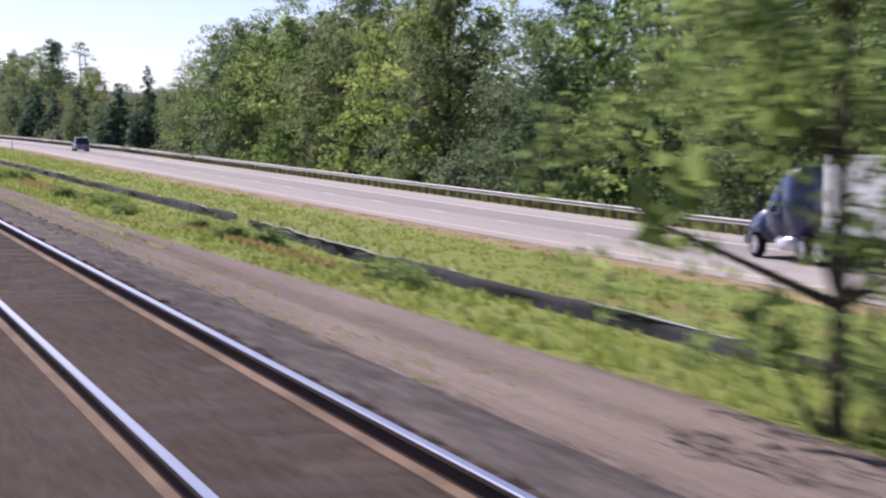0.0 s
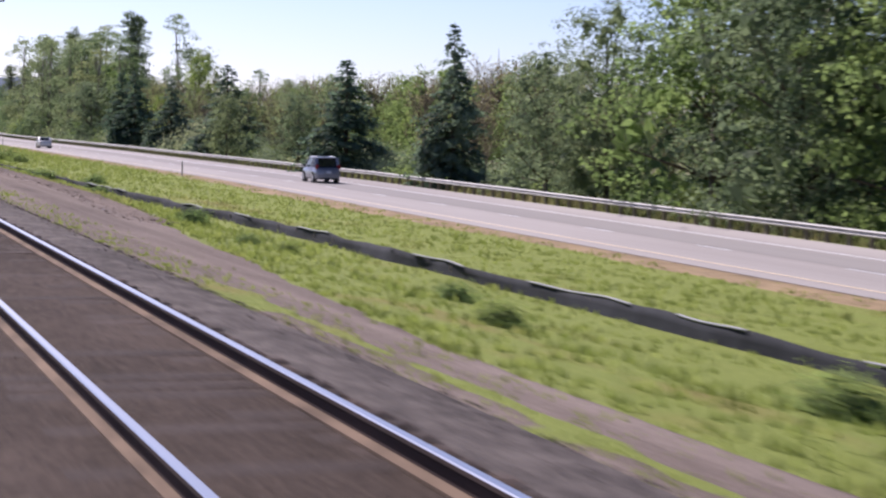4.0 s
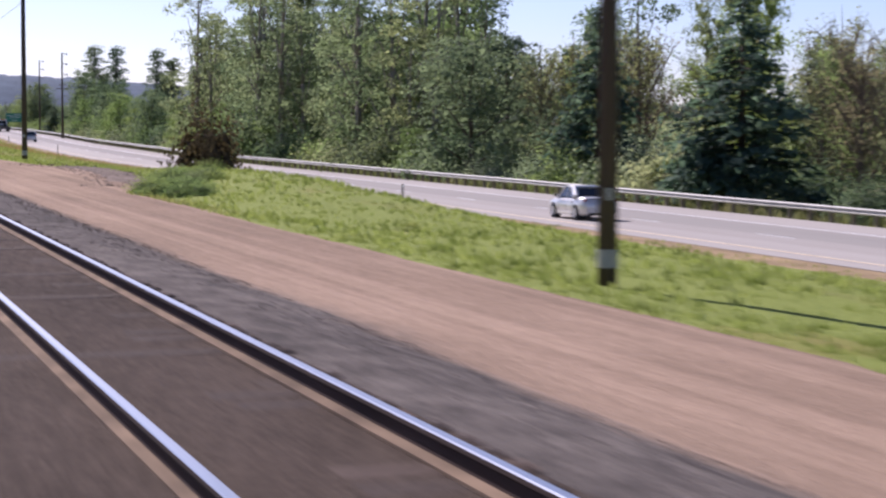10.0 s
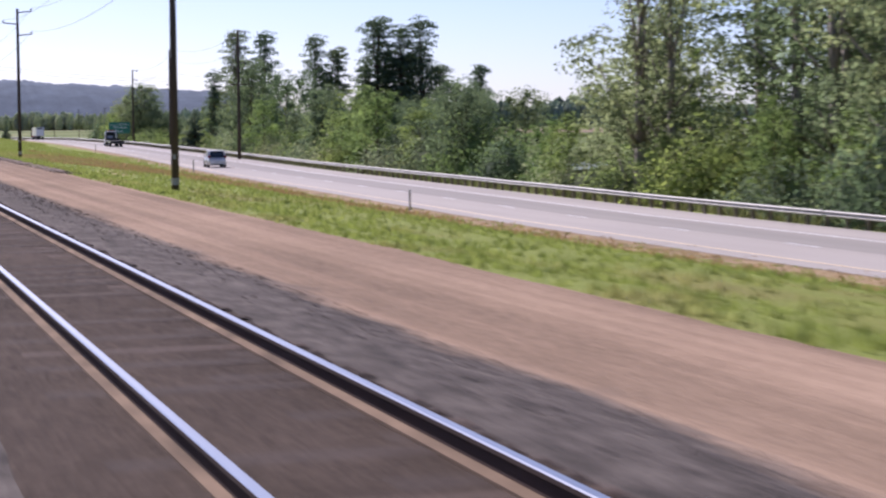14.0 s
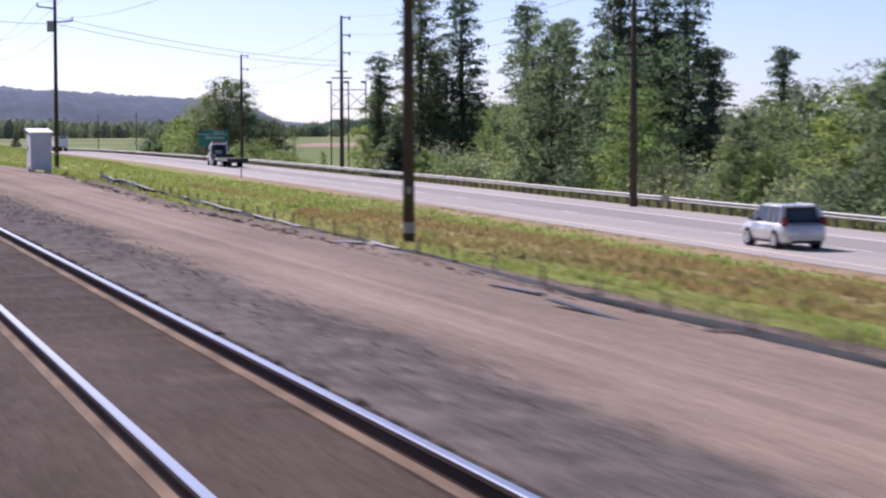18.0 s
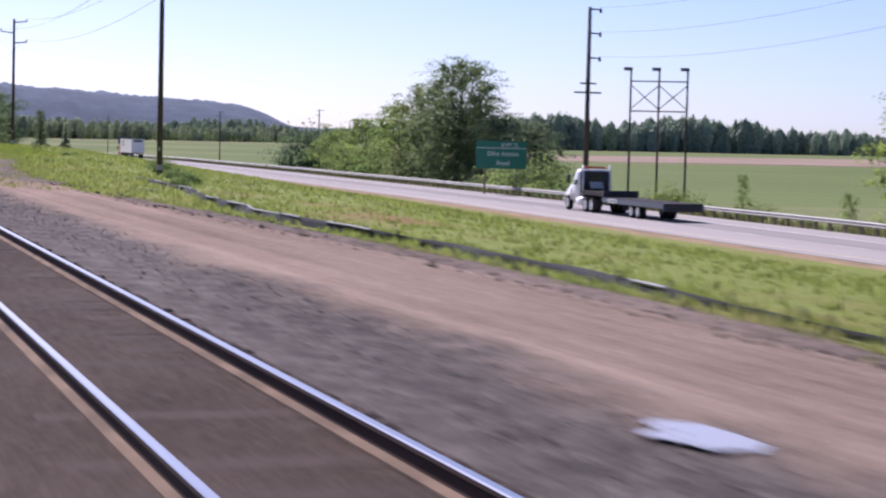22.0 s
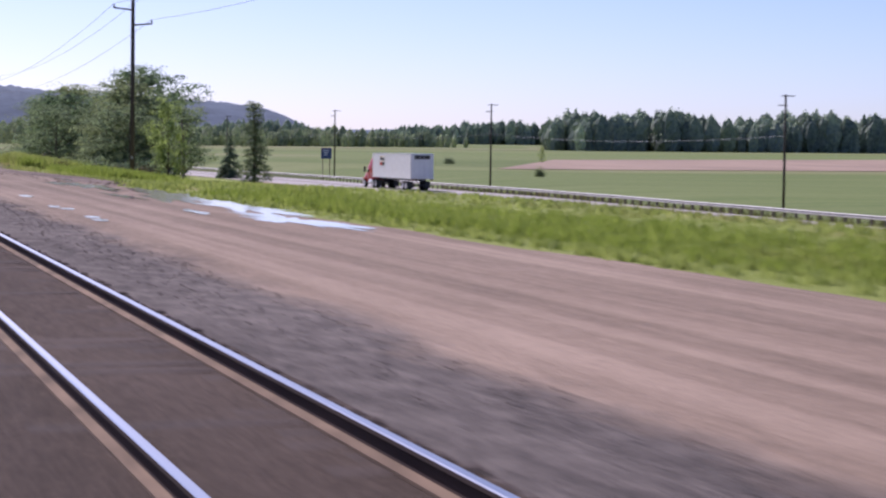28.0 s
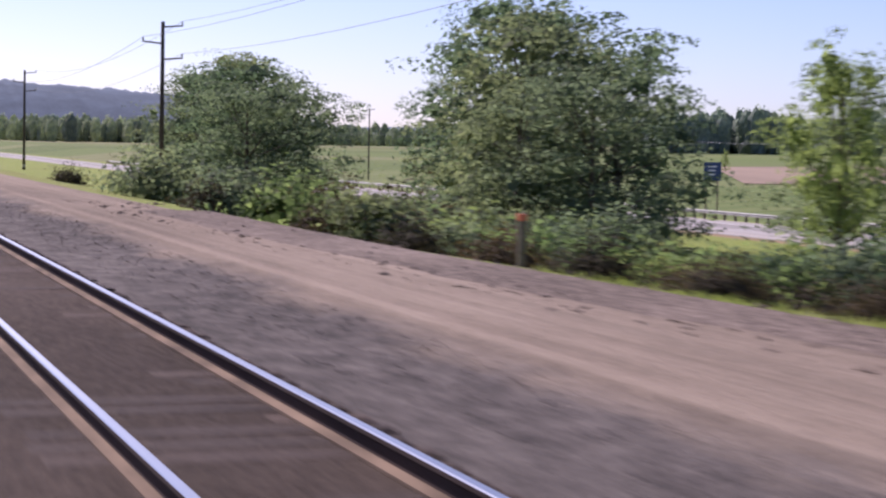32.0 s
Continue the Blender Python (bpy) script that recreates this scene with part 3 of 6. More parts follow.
def leafy(name, centres, normals, sizes, mat, parent, long=1.0):
    v, f = cards(np.asarray(centres), np.asarray(normals), np.asarray(sizes), long)
    ob = mesh_object(name, v.tolist(), f.tolist(), mat)
    ob.parent = parent
    return ob


def limb_mesh(segs, mat, parent, name="trunk", sides=7):
    bm = bmesh.new()
    for p0, p1, r0, r1 in segs:
        bm_rod(p0, p1, r0, r1, sides, bm)
    return part(name, bm, mat, parent, smooth=True)


def broadleaf(name, label, h, r, lobes, leaf, clear=0.12, clumps=240, per=40, size=0.15, bark="bark", seed=1, droop=0.0, stems=1, fill=22):
    """A tree with a tapered trunk, limbs and a crown of boughs: each bough a shallow dome of leaves, open below; h and r in metres."""
    rs = np.random.default_rng(seed)
    t = thing(name, label, "tree")
    segs, lob = [], []
    for st in range(stems):
        foot = rs.normal(size=2) * (0.0 if stems == 1 else 0.05 * h)
        lean = rs.normal(size=2) * 0.02 * h
        hs = h * (1.0 if st == 0 else rs.uniform(0.72, 0.95))
        zs = np.linspace(0, 0.9 * hs, 6)
        pts = [np.array([foot[0] + lean[0] * (z / hs) ** 2, foot[1] + lean[1] * (z / hs) ** 2, z]) for z in zs]
        pts[0][2] = -0.4
        rad = 0.016 * hs * (1 - zs / hs) ** 0.9 + 0.02
        for i in range(5):
            segs.append((pts[i], pts[i + 1], rad[i], rad[i + 1]))
        n = max(5, lobes // stems)
        for k in range(n):
            a = k * 2.399 + rs.uniform(-0.5, 0.5) + st
            zf = clear + (1 - clear) * (k + 0.6) / n
            # a rounded crown, widest below its middle; narrow ones taper more
            q = (zf - clear) / (1 - clear)
            wide = math.sqrt(max(0.04, 1 - ((q - 0.38) / 0.66) ** 2)) * (1.0 if r > 0.3 * h else 1 - 0.25 * q)
            if r < 0.18 * h:
                wide = max(0.12, (1 - q) ** 0.65) * (0.6 + 0.4 * min(1, q / 0.2))
            d = r * wide * rs.uniform(0.35, 0.78)
            c = np.array([foot[0] + d * math.cos(a), foot[1] + d * math.sin(a), zf * hs])
            lr = max(0.26 * r, r * rs.uniform(0.30, 0.52) * (0.55 + 0.45 * wide))
            lob.append((c, lr))
            j = min(4, int(zf * 0.75 * 5.6))
            segs.append((pts[j], c + (0, 0, -0.25 * lr), rad[j] * 0.5, 0.025))
        lob.append((np.array([foot[0] + lean[0], foot[1] + lean[1], hs - 0.32 * r]), 0.34 * r))
    limb_mesh(segs, M[bark], t)
    C, N, S = [], [], []
    w = np.array([l[1] ** 2 for l in lob])
    for k in rs.choice(len(lob), size=clumps, p=w / w.sum()):
        c, lr = lob[k]
        d = rs.normal(size=3)
        d[2] = d[2] * 0.8 + 0.2
        d /= np.linalg.norm(d)
        q = c + d * lr * rs.uniform(0.5, 1.12) * np.array([1, 1, 0.85])
        m = max(6, int(per * rs.uniform(0.45, 1.4)))
        cr = 0.18 * r * rs.uniform(0.5, 1.35) + 0.16
        u = rs.normal(size=(m, 3)) + d * 0.7
        u[:, 2] = u[:, 2] * 0.75 + 0.45
        u /= np.linalg.norm(u, axis=1)[:, None]
        C.append(q + u * cr * rs.uniform(0.55, 1.12, (m, 1)) * np.array([1.15, 1.15, 0.6]) - np.array([0, 0, droop]) * rs.uniform(size=(m, 1)))
        nn = u * np.array([1, 1, 1.3]) + rs.normal(size=(m, 3)) * 0.42
        N.append(nn / np.linalg.norm(nn, axis=1)[:, None])
        S.append(size * rs.uniform(0.5, 1.4, m))
    for c, lr in lob:
        d = rs.normal(size=(fill, 3))
        d /= np.linalg.norm(d, axis=1)[:, None]
        C.append(c + d * lr * rs.uniform(0.15, 0.55, (fill, 1)))
        N.append(d)
        S.append(lr * rs.uniform(0.25, 0.45, fill))
    leafy("crown", np.concatenate(C), np.concatenate(N), np.concatenate(S), M[leaf], t)
    return t


def conifer(name, label, h, r, seed=1, leaf="needle", per=9):
    rs = np.random.default_rng(seed)
    t = thing(name, label, "tree")
    segs = [((0, 0, -0.4), (0, 0, h * 0.5), 0.017 * h, 0.010 * h), ((0, 0, h * 0.5), (0, 0, h * 0.99), 0.010 * h, 0.015)]
    C, N, S = [], [], []
    z = 0.06 * h
    while z < h * 0.985:
        k = 1 - z / h
        br = r * (k ** 0.85) * rs.uniform(0.8, 1.12) + 0.12
        nb = 5 + int(4 * k)
        for b in range(nb):
            a = rs.uniform(0, 6.283)
            L = br * rs.uniform(0.7, 1.1)
            drop = L * rs.uniform(0.12, 0.38)
            tip = np.array([math.cos(a) * L, math.sin(a) * L, z - drop + 0.06 * L])
            if L > 1.0:
                segs.append(((0, 0, z), tip, 0.03, 0.008))
            m = max(6, int(2.6 * per * L / r * 1.6 + 6))
            u = rs.uniform(0.12, 1.0, m) ** 0.7
            p = np.array([0, 0, z]) + (tip - np.array([0, 0, z])) * u[:, None]
            p += rs.normal(size=(m, 3)) * np.array([0.14, 0.14, 0.08]) * (0.4 + L * 0.35)
            n = np.array([math.cos(a) * 0.5, math.sin(a) * 0.5, 0.8]) + rs.normal(size=(m, 3)) * 0.5
            C.append(p)
            N.append(n / np.linalg.norm(n, axis=1)[:, None])
            S.append((0.15 + 0.17 * k) * rs.uniform(0.6, 1.4, m))
        z += 0.028 * h * rs.uniform(0.7, 1.2)
    limb_mesh(segs, M["bark"], t)
    leafy("crown", np.concatenate(C), np.concatenate(N), np.concatenate(S), M[leaf], t, 1.5)
    return t


def prisms(P0, P1, r0, r1):
    """Three-sided tapered twigs from P0 to P1."""
    P0, P1 = np.asarray(P0, float), np.asarray(P1, float)
    d = P1 - P0
    d /= np.linalg.norm(d, axis=1)[:, None] + 1e-9
    a = np.cross(d, np.array([0.31, 0.87, 0.17]))
    a /= np.linalg.norm(a, axis=1)[:, None] + 1e-9
    b = np.cross(d, a)
    rings = []
    for p, r in ((P0, r0), (P1, r1)):
        r = np.broadcast_to(np.asarray(r, float), (len(P0),))[:, None]
        rings += [p + r * (a * math.cos(k) + b * math.sin(k)) for k in (0.0, 2.094, 4.189)]
    v = np.stack(rings, 1).reshape(-1, 3)
    k = 6 * np.arange(len(P0))[:, None]
    f = np.concatenate([k + np.array(q) for q in ((0, 1, 4, 3), (1, 2, 5, 4), (2, 0, 3, 5))])
    return v, f


def sparse_tree(name, label, h, seed=1, leaf="leaf_e", leaves=2600, r=2.5):
    """A slim tree just coming into leaf: limbs that fork into many fine twigs, and a thin haze of small leaves."""
    rs = np.random.default_rng(seed)
    t = thing(name, label, "tree")
    n = 46
    z = h * rs.uniform(0.12, 0.72, n)
    a = rs.uniform(0, 6.283, n)
    L = r * rs.uniform(0.45, 1.0, n) * (1.15 - 0.55 * z / h)
    b0 = np.stack([0 * z, 0 * z, z], 1)
    b1 = b0 + np.stack([np.cos(a) * L, np.sin(a) * L, L * rs.uniform(0.9, 1.9, n)], 1)
    b1[:, 2] = np.minimum(b1[:, 2], h * rs.uniform(0.82, 0.97, n))
    i = rs.integers(0, n, 330)
    u = rs.uniform(0.25, 1.0, (330, 1))
    t0 = b0[i] + (b1[i] - b0[i]) * u
    t1 = t0 + rs.normal(size=(330, 3)) * np.array([0.11, 0.11, 0.07]) * r * 1.3 + np.array([0, 0, 0.075 * h])
    t1[:, 2] = np.minimum(t1[:, 2], h * rs.uniform(0.9, 1.0, 330))
    P0 = np.concatenate([[(0, 0, -0.4), (0, 0, 0.5 * h)], b0, t0])
    P1 = np.concatenate([[(0, 0, 0.5 * h), (0.1, 0.1, h)], b1, t1])
    r0 = np.concatenate([[0.013 * h, 0.008 * h], np.full(n, 0.045), np.full(330, 0.018)])
    r1 = np.concatenate([[0.008 * h, 0.012], np.full(n, 0.014), np.full(330, 0.007)])
    v, f = prisms(P0, P1, r0, r1)
    tr = mesh_object("trunk", v.tolist(), f.tolist(), M["palebark"])
    tr.parent = t
    j = rs.integers(0, 330, leaves)
    C = t0[j] + (t1[j] - t0[j]) * rs.uniform(0.0, 1.15, (leaves, 1)) + rs.normal(size=(leaves, 3)) * 0.16
    nn = rs.normal(size=C.shape) + np.array([0, 0, 0.5])
    leafy("crown", C, nn / np.linalg.norm(nn, axis=1)[:, None], 0.13 * rs.uniform(0.5, 1.5, leaves), M[leaf], t)
    return t


def bush(name, label, h, r, leaf, seed, clumps=90, per=30, size=0.15):
    rs = np.random.default_rng(seed)
    t = thing(name, label, "shrub")
    v, f = [(0.05 * math.cos(k), 0.05 * math.sin(k), -0.2) for k in (0.0, 2.094, 4.189)], []
    for k in range(7):
        a = k * 0.9 + rs.uniform(0, 0.5)
        tip, n = (math.cos(a) * r * 0.55, math.sin(a) * r * 0.55, h * rs.uniform(0.5, 0.8)), len(v)
        v += [(tip[0] + 0.014 * math.cos(q), tip[1] + 0.014 * math.sin(q), tip[2]) for q in (0.0, 2.094, 4.189)]
        f += [(0, 1, n + 1, n), (1, 2, n + 2, n + 1), (2, 0, n, n + 2)]
    mesh_object("woody_base", v, f, M["bark"]).parent = t
    C, N, S = [], [], []
    for k in range(clumps):
        d = rs.normal(size=3)
        d[2] = abs(d[2])
        d /= np.linalg.norm(d)
        lump = 0.8 + 0.35 * noise.noise((d[0] * 1.7 + seed, d[1] * 1.7, d[2] * 1.7))
        q = d * np.array([r, r, h]) * lump * rs.uniform(0.62, 1.02) + np.array([0, 0, 0.05])
        m = max(3, int(per * rs.uniform(0.6, 1.4)))
        C.append(q + rs.normal(size=(m, 3)) * (0.10 * r + 0.1))
        n = d + rs.normal(size=(m, 3)) * 0.38
        N.append(n / np.linalg.norm(n, axis=1)[:, None])
        S.append(size * rs.uniform(0.6, 1.4, m))
    d = rs.normal(size=(60, 3))
    d[:, 2] = np.abs(d[:, 2])
    d /= np.linalg.norm(d, axis=1)[:, None]
    C.append(d * np.array([r, r, h]) * rs.uniform(0.35, 0.68, (60, 1)))
    N.append(d)
    S.append(0.34 * r * rs.uniform(0.6, 1.2, 60))
    leafy("crown", np.concatenate(C), np.concatenate(N), np.concatenate(S), M[leaf], t)
    return t


KINDS = {
    "maple": [broadleaf("maple_tree", "full-crowned green maple with layered leafy boughs", 10, 4.0, 18, "leaf_a", 0.05, 215, 44, 0.17, seed=k) for k in (11, 12, 13)],
    "tallmaple": [broadleaf("maple_tree", "tall full-crowned green maple behind the guard rail", 17, 6.2, 26, "leaf_a", 0.06, 400, 44, 0.2, seed=k) for k in (14, 15, 16)],
    "cottonwood": [broadleaf("cottonwood_tree", "slim cottonwood with gaps in its crown", 10, 2.4, 17, "leaf_b", 0.22, 190, 36, 0.14, bark="greybark", seed=k, droop=0.1, fill=6) for k in (21, 22)],
    "tallcottonwood": [broadleaf("cottonwood_tree", "tall cottonwood with bare pale stems and gaps in its crown", 20, 3.9, 22, "leaf_b", 0.16, 230, 40, 0.21, bark="greybark", seed=k, droop=0.2, stems=2, fill=3) for k in (23, 24, 25)],
    "poplar": [broadleaf("poplar_tree", "narrow tall dark poplar with a ragged layered crown", 20, 3.3, 30, "leaf_p", 0.05, 420, 38, 0.22, bark="bark", seed=k, fill=9) for k in (31, 32, 33)],
    "young": [broadleaf("young_tree", "bushy light-green young tree beyond the guard rail", 10, 3.7, 15, "leaf_c", 0.03, 170, 42, 0.17, seed=k, droop=0.15) for k in (41, 42, 43)],
    "fir": [conifer("fir_tree", "dark green pointed fir among the broad-leaved trees", 10, 3.3, k) for k in (51, 52)],
    "bare": [sparse_tree("bare_alder", "slim alder with fine grey-brown twigs and a haze of opening leaves", 10, k, lf, n) for k, lf, n in ((61, "leaf_e", 2600), (62, "leaf_f", 1500), (63, "leaf_e", 2000))],
    "haze": [sparse_tree("young_alder", "young alder in thin fresh yellow-green leaf", 10, k, "leaf_c", 4200, 2.8) for k in (64, 65)],
    "shrub": [bush("shrub", "low rounded green shrub on the bank", 2, 2.0, "leaf_c", k, 70, 16) for k in (71, 72)],
    "bigshrub": [bush("shrub", "big rounded green shrub behind the guard rail", 4, 3.8, "leaf_c", k, 150, 26, 0.17) for k in (73, 74)],
    "bigdarkshrub": [bush("dark_shrub", "big dense dark green shrub", 4, 3.5, "leaf_a", 83, 150, 26, 0.17)],
    "bigwillow": [bush("willow_shrub", "big broad grey-green willow shrub behind the guard rail", 4, 5.0, "leaf_d", 93, 170, 28, 0.17)],
    "darkshrub": [bush("dark_shrub", "dense dark green shrub", 2, 1.8, "leaf_a", k, 80, 18) for k in (81, 82)],
    "scrub": [bush("dead_scrub", "low brown half-dead scrub on the bank", 2, 1.9, "brownleaf", k, 70, 22) for k in (95, 96)],
    "willow": [bush("willow_shrub", "broad grey-green willow shrub behind the guard rail", 2, 2.6, "leaf_d", k, 80, 18) for k in (91, 92)],
}
HEIGHT = {"shrub": 2.0, "darkshrub": 2.0, "willow": 2.0, "scrub": 2.0, "bigshrub": 4.0, "bigdarkshrub": 4.0, "bigwillow": 4.0, "tallmaple": 17.0, "tallcottonwood": 20.0, "poplar": 20.0}
GAPS = ((135, 150, 0, 11), (150, 174, 11, 30), (654, 669, 0, 42))   # openings in the woods
used = set()
pick = random.Random(3)


def plant(kind, x, y, top=None, h=None, wide=1.0, label=""):
    """A tree of that kind; top: the level of its tip, or h: its height."""
    z = tz(x, y)
    h = h if h is not None else top - z
    if h > 2.6 and "big" + kind in KINDS:
        kind = "big" + kind
    if h > 12.5 and "tall" + kind in KINDS:
        kind = "tall" + kind
    k = pick.randrange(len(KINDS[kind]))
    proto = KINDS[kind][k]
    s = h / HEIGHT.get(kind, 10.0)
    m = Matrix.LocRotScale((x, y, z - 0.05), Euler((0, 0, pick.uniform(0, 6.28))), (s * wide, s * wide, s))
    if (kind, k) not in used:
        used.add((kind, k))
        proto.matrix_basis = m
        ob = proto
    else:
        sc = proto.scale.copy()
        ob = copy_thing(proto, m @ Matrix.Diagonal((1 / sc[0], 1 / sc[1], 1 / sc[2], 1)))
    if label:
        ob["label"] = label
    return ob


def grow(kind, y0, y1, step, off, top, jit=1.5, wide=1.0):
    """A row of trees behind the guard rail from y0 to y1; off: metres behind it; top: level of the tips, lower and upper."""
    y = y0
    while y < y1:
        kd, x, yy, tp, wd = pick.choice(kind), float(x_rail_g(y)) + pick.uniform(*off), y + pick.uniform(-jit, jit), pick.uniform(*top), wide * pick.uniform(0.85, 1.2)
        if not any(a < yy < b and lo < x - float(x_rail_g(y)) < hi for a, b, lo, hi in GAPS):
            plant(kd, x, yy, tp, wide=wd)
        y += step * pick.uniform(0.75, 1.3)


# first wood: a tall wall of maples
grow(["maple", "maple", "young"], 62, 238, 6.5, (5.5, 9.0), (8.5, 13.0))
grow(["maple", "cottonwood"], 50, 240, 10, (12, 17), (12.5, 18.0))
grow(["shrub", "willow", "shrub"], 70, 246, 5.0, (4.4, 5.6), (-1.9, -0.6))
plant("darkshrub", 45.8, 137.5, 1.7, wide=0.85, label="round dark shrub by itself behind the guard rail")
plant("maple", 52, 142, 4.0, wide=1.1)
plant("maple", 58, 150, 4.8, wide=1.0)
plant("fir", 44.8, 271, 9.3, wide=0.9)
for kind, x, y, top, w in (("maple", 48, 250, 9.2, 0.9), ("maple", 52, 244, 12.0, 0.8), ("cottonwood", 56, 238, 14.5, 1.2), ("maple", 47, 258, 6.5, 0.9)):
    plant(kind, x, y, top, wide=w)
# mixed lower wood
grow(["bare", "bare", "haze", "bare", "bare", "haze", "young"], 275, 455, 4.5, (11, 24), (4.4, 7.6))
grow(["bare", "bare", "bare", "haze", "bare", "bare", "cottonwood"], 275, 480, 4.0, (22, 46), (6.2, 9.6))
grow(["young", "bare", "bare"], 275, 470, 9.0, (26, 50), (3.5, 5.5))
grow(["shrub", "willow", "darkshrub"], 262, 600, 7.5, (4.8, 7.0), (-1.2, 0.6))
grow(["darkshrub", "young", "darkshrub"], 262, 640, 7.0, (11, 16), (-1.2, 0.8), wide=1.2)
for kind, x, y, top, w in (("fir", 46, 304.7, 7.5, 1.45), ("fir", 48, 365, 8.4, 1.45), ("fir", 48, 401, 7.2, 1.4), ("fir", 48, 431, 8.8, 1.4), ("willow", 48.9, 441, 1.4, 0.95), ("willow", 49.2, 449, 1.0, 0.95), ("young", 55, 446, 5.5, 0.9), ("fir", 50, 456, 9.2, 1.1), ("maple", 46, 322, 4.4, 1.0), ("maple", 45.5, 353, 4.4, 0.9), ("young", 63, 459, 11.6, 0.6), ("maple", 66, 470, 12.3, 0.6), ("cottonwood", 62, 490, 10.4, 1.0), ("willow", 50.4, 402, 1.6, 1.1), ("willow", 51, 388, 1.8, 1.1), ("maple", 48, 476, 6.8, 1.35)):
    plant(kind, x, y, top, wide=w)
for kind, x, y, top in (("bare", 58, 468, 8.6), ("bare", 62, 476, 9.0), ("bare", 66, 468, 9.5), ("bare", 55, 480, 7.5), ("bare", 60, 486, 8.5), ("haze", 57, 474, 6.5), ("haze", 54, 466, 5.2)):
    plant(kind, x, y, top)
grow(["maple", "bare"], 262, 480, 9.0, (28, 46), (1.5, 5.0), wide=1.4)
# tall cottonwoods
grow(["cottonwood", "cottonwood", "cottonwood"], 497, 604, 8.5, (5.5, 11), (13, 19), wide=1.1)
grow(["poplar", "cottonwood"], 492, 600, 14.0, (12, 24), (16, 22), wide=1.0)
grow(["maple", "maple", "young"], 490, 602, 8.0, (13, 24), (6, 12), wide=1.1)
grow(["young", "shrub", "darkshrub"], 480, 640, 8.0, (4.5, 7), (-0.5, 3.0))
# open shrubs and single trees
grow(["young", "young", "maple"], 625, 715, 6.0, (4, 9), (2.4, 5.4))
grow(["shrub", "young", "willow"], 640, 820, 5.0, (4.0, 8), (-0.6, 1.4))
for kind, x, y, top, w in (("young", 48.6, 649.5, 4.8, 1.1), ("maple", 57, 752, 10.3, 0.9), ("maple", 60, 742, 8.0, 1.0), ("young", 54, 728, 4.6, 1.0), ("fir", 55.7, 791, 3.8, 1.6), ("young", 60, 854.6, 0.0, 0.5), ("young", 60.5, 841, -0.8, 0.7), ("young", 62, 775, 3.0, 1.0), ("young", 66, 792, 3.2, 0.9),
                           ("poplar", 70.8, 833.5, 17.8, 1.3), ("poplar", 76.3, 834.7, 17.7, 1.2), ("poplar", 68.5, 844.5, 11.0, 1.3), ("poplar", 88, 844, 17.5, 1.2), ("poplar", 90.6, 838, 15.2, 1.2), ("poplar", 99.4, 842, 21.0, 1.4), ("poplar", 103, 838, 19.0, 1.3), ("poplar", 106.6, 835.6, 20.5, 1.4)):
    plant(kind, x, y, top, wide=w)
for kind, x, y, top, w in (("poplar", 115, 826, 11.7, 1.3), ("young", 70, 849, 6.0, 1.0), ("young", 82, 838, 5.0, 1.2), ("maple", 92, 846, 6.0, 1.0), ("young", 75, 815, 4.0, 1.2), ("young", 85, 800, 5.0, 1.2), ("young", 95, 790, 5.0, 1.2), ("maple", 105, 800, 6.5, 1.2), ("maple", 120, 815, 7, 1.2)):
    plant(kind, x, y, top, wide=w)
grow(["shrub", "willow", "shrub"], 838, 925, 4.5, (2.8, 6.0), (-2.4, -1.5))
# the big tree by the exit sign, and the hedge beyond it
for kind, x, y, top, w in (("maple", 69, 945, 10.3, 1.0), ("maple", 67.5, 953, 7.2, 0.95), ("maple", 70.6, 948, 9.8, 1.1), ("young", 67, 960, 5.4, 1.4), ("young", 68.5, 968, 4.4, 1.6), ("young", 68, 978, 4.0, 1.6), ("young", 69, 992, 1.8, 1.5), ("young", 72.5, 1012, 3.2, 1.3), ("darkshrub", 71, 1023, 4.0, 0.95), ("maple", 75.5, 937, 3.3, 1.7), ("maple", 73, 940, 4.4, 1.5), ("shrub", 66, 912, 0.6, 1.3), ("shrub", 68, 918, 0.9, 1.4), ("young", 74, 1016, 2.5, 1.5), ("shrub", 74, 997, 0.9, 1.3), ("shrub", 73.5, 995, 0.6, 1.3), ("shrub", 63, 873, -0.7, 1.2)):
    plant(kind, x, y, top, wide=w)
# trees between the track and the road at the end
for kind, x, y, top, w in (("maple", 37, 1157, 8.9, 1.5), ("maple", 38, 1164, 9.4, 1.0), ("maple", 34.5, 1149, 7.6, 1.45), ("maple", 38, 1146, 6.4, 1.4), ("maple", 33, 1137, 4.6, 1.5), ("maple", 31, 1141, 4.0, 1.4), ("maple", 41, 1246, 9.0, 1.75), ("maple", 43.5, 1256, 8.6, 1.5), ("maple", 38, 1226, 7.6, 1.7), ("maple", 34.5, 1212, 5.2, 1.7), ("maple", 36, 1240, 7.0, 1.6), ("maple", 40.5, 1222, 5.6, 1.6), ("young", 33.3, 1116.0, 5.0, 0.8), ("cottonwood", 35.4, 1119.5, 4.7, 1.6), ("poplar", 44.4, 1129, 5.2, 1.35), ("fir", 60, 1217, 2.8, 0.9)):
    plant(kind, x, y, top, wide=w)

plant("young", 208, 1485, h=5.0, wide=0.6, label="small lone tree in the fields")
plant("darkshrub", 125, 1263, h=1.8, wide=0.9, label="lone shrub at the edge of a field")
plant("darkshrub", 165, 1440, h=2.0, wide=1.2, label="lone shrub at the edge of a field")

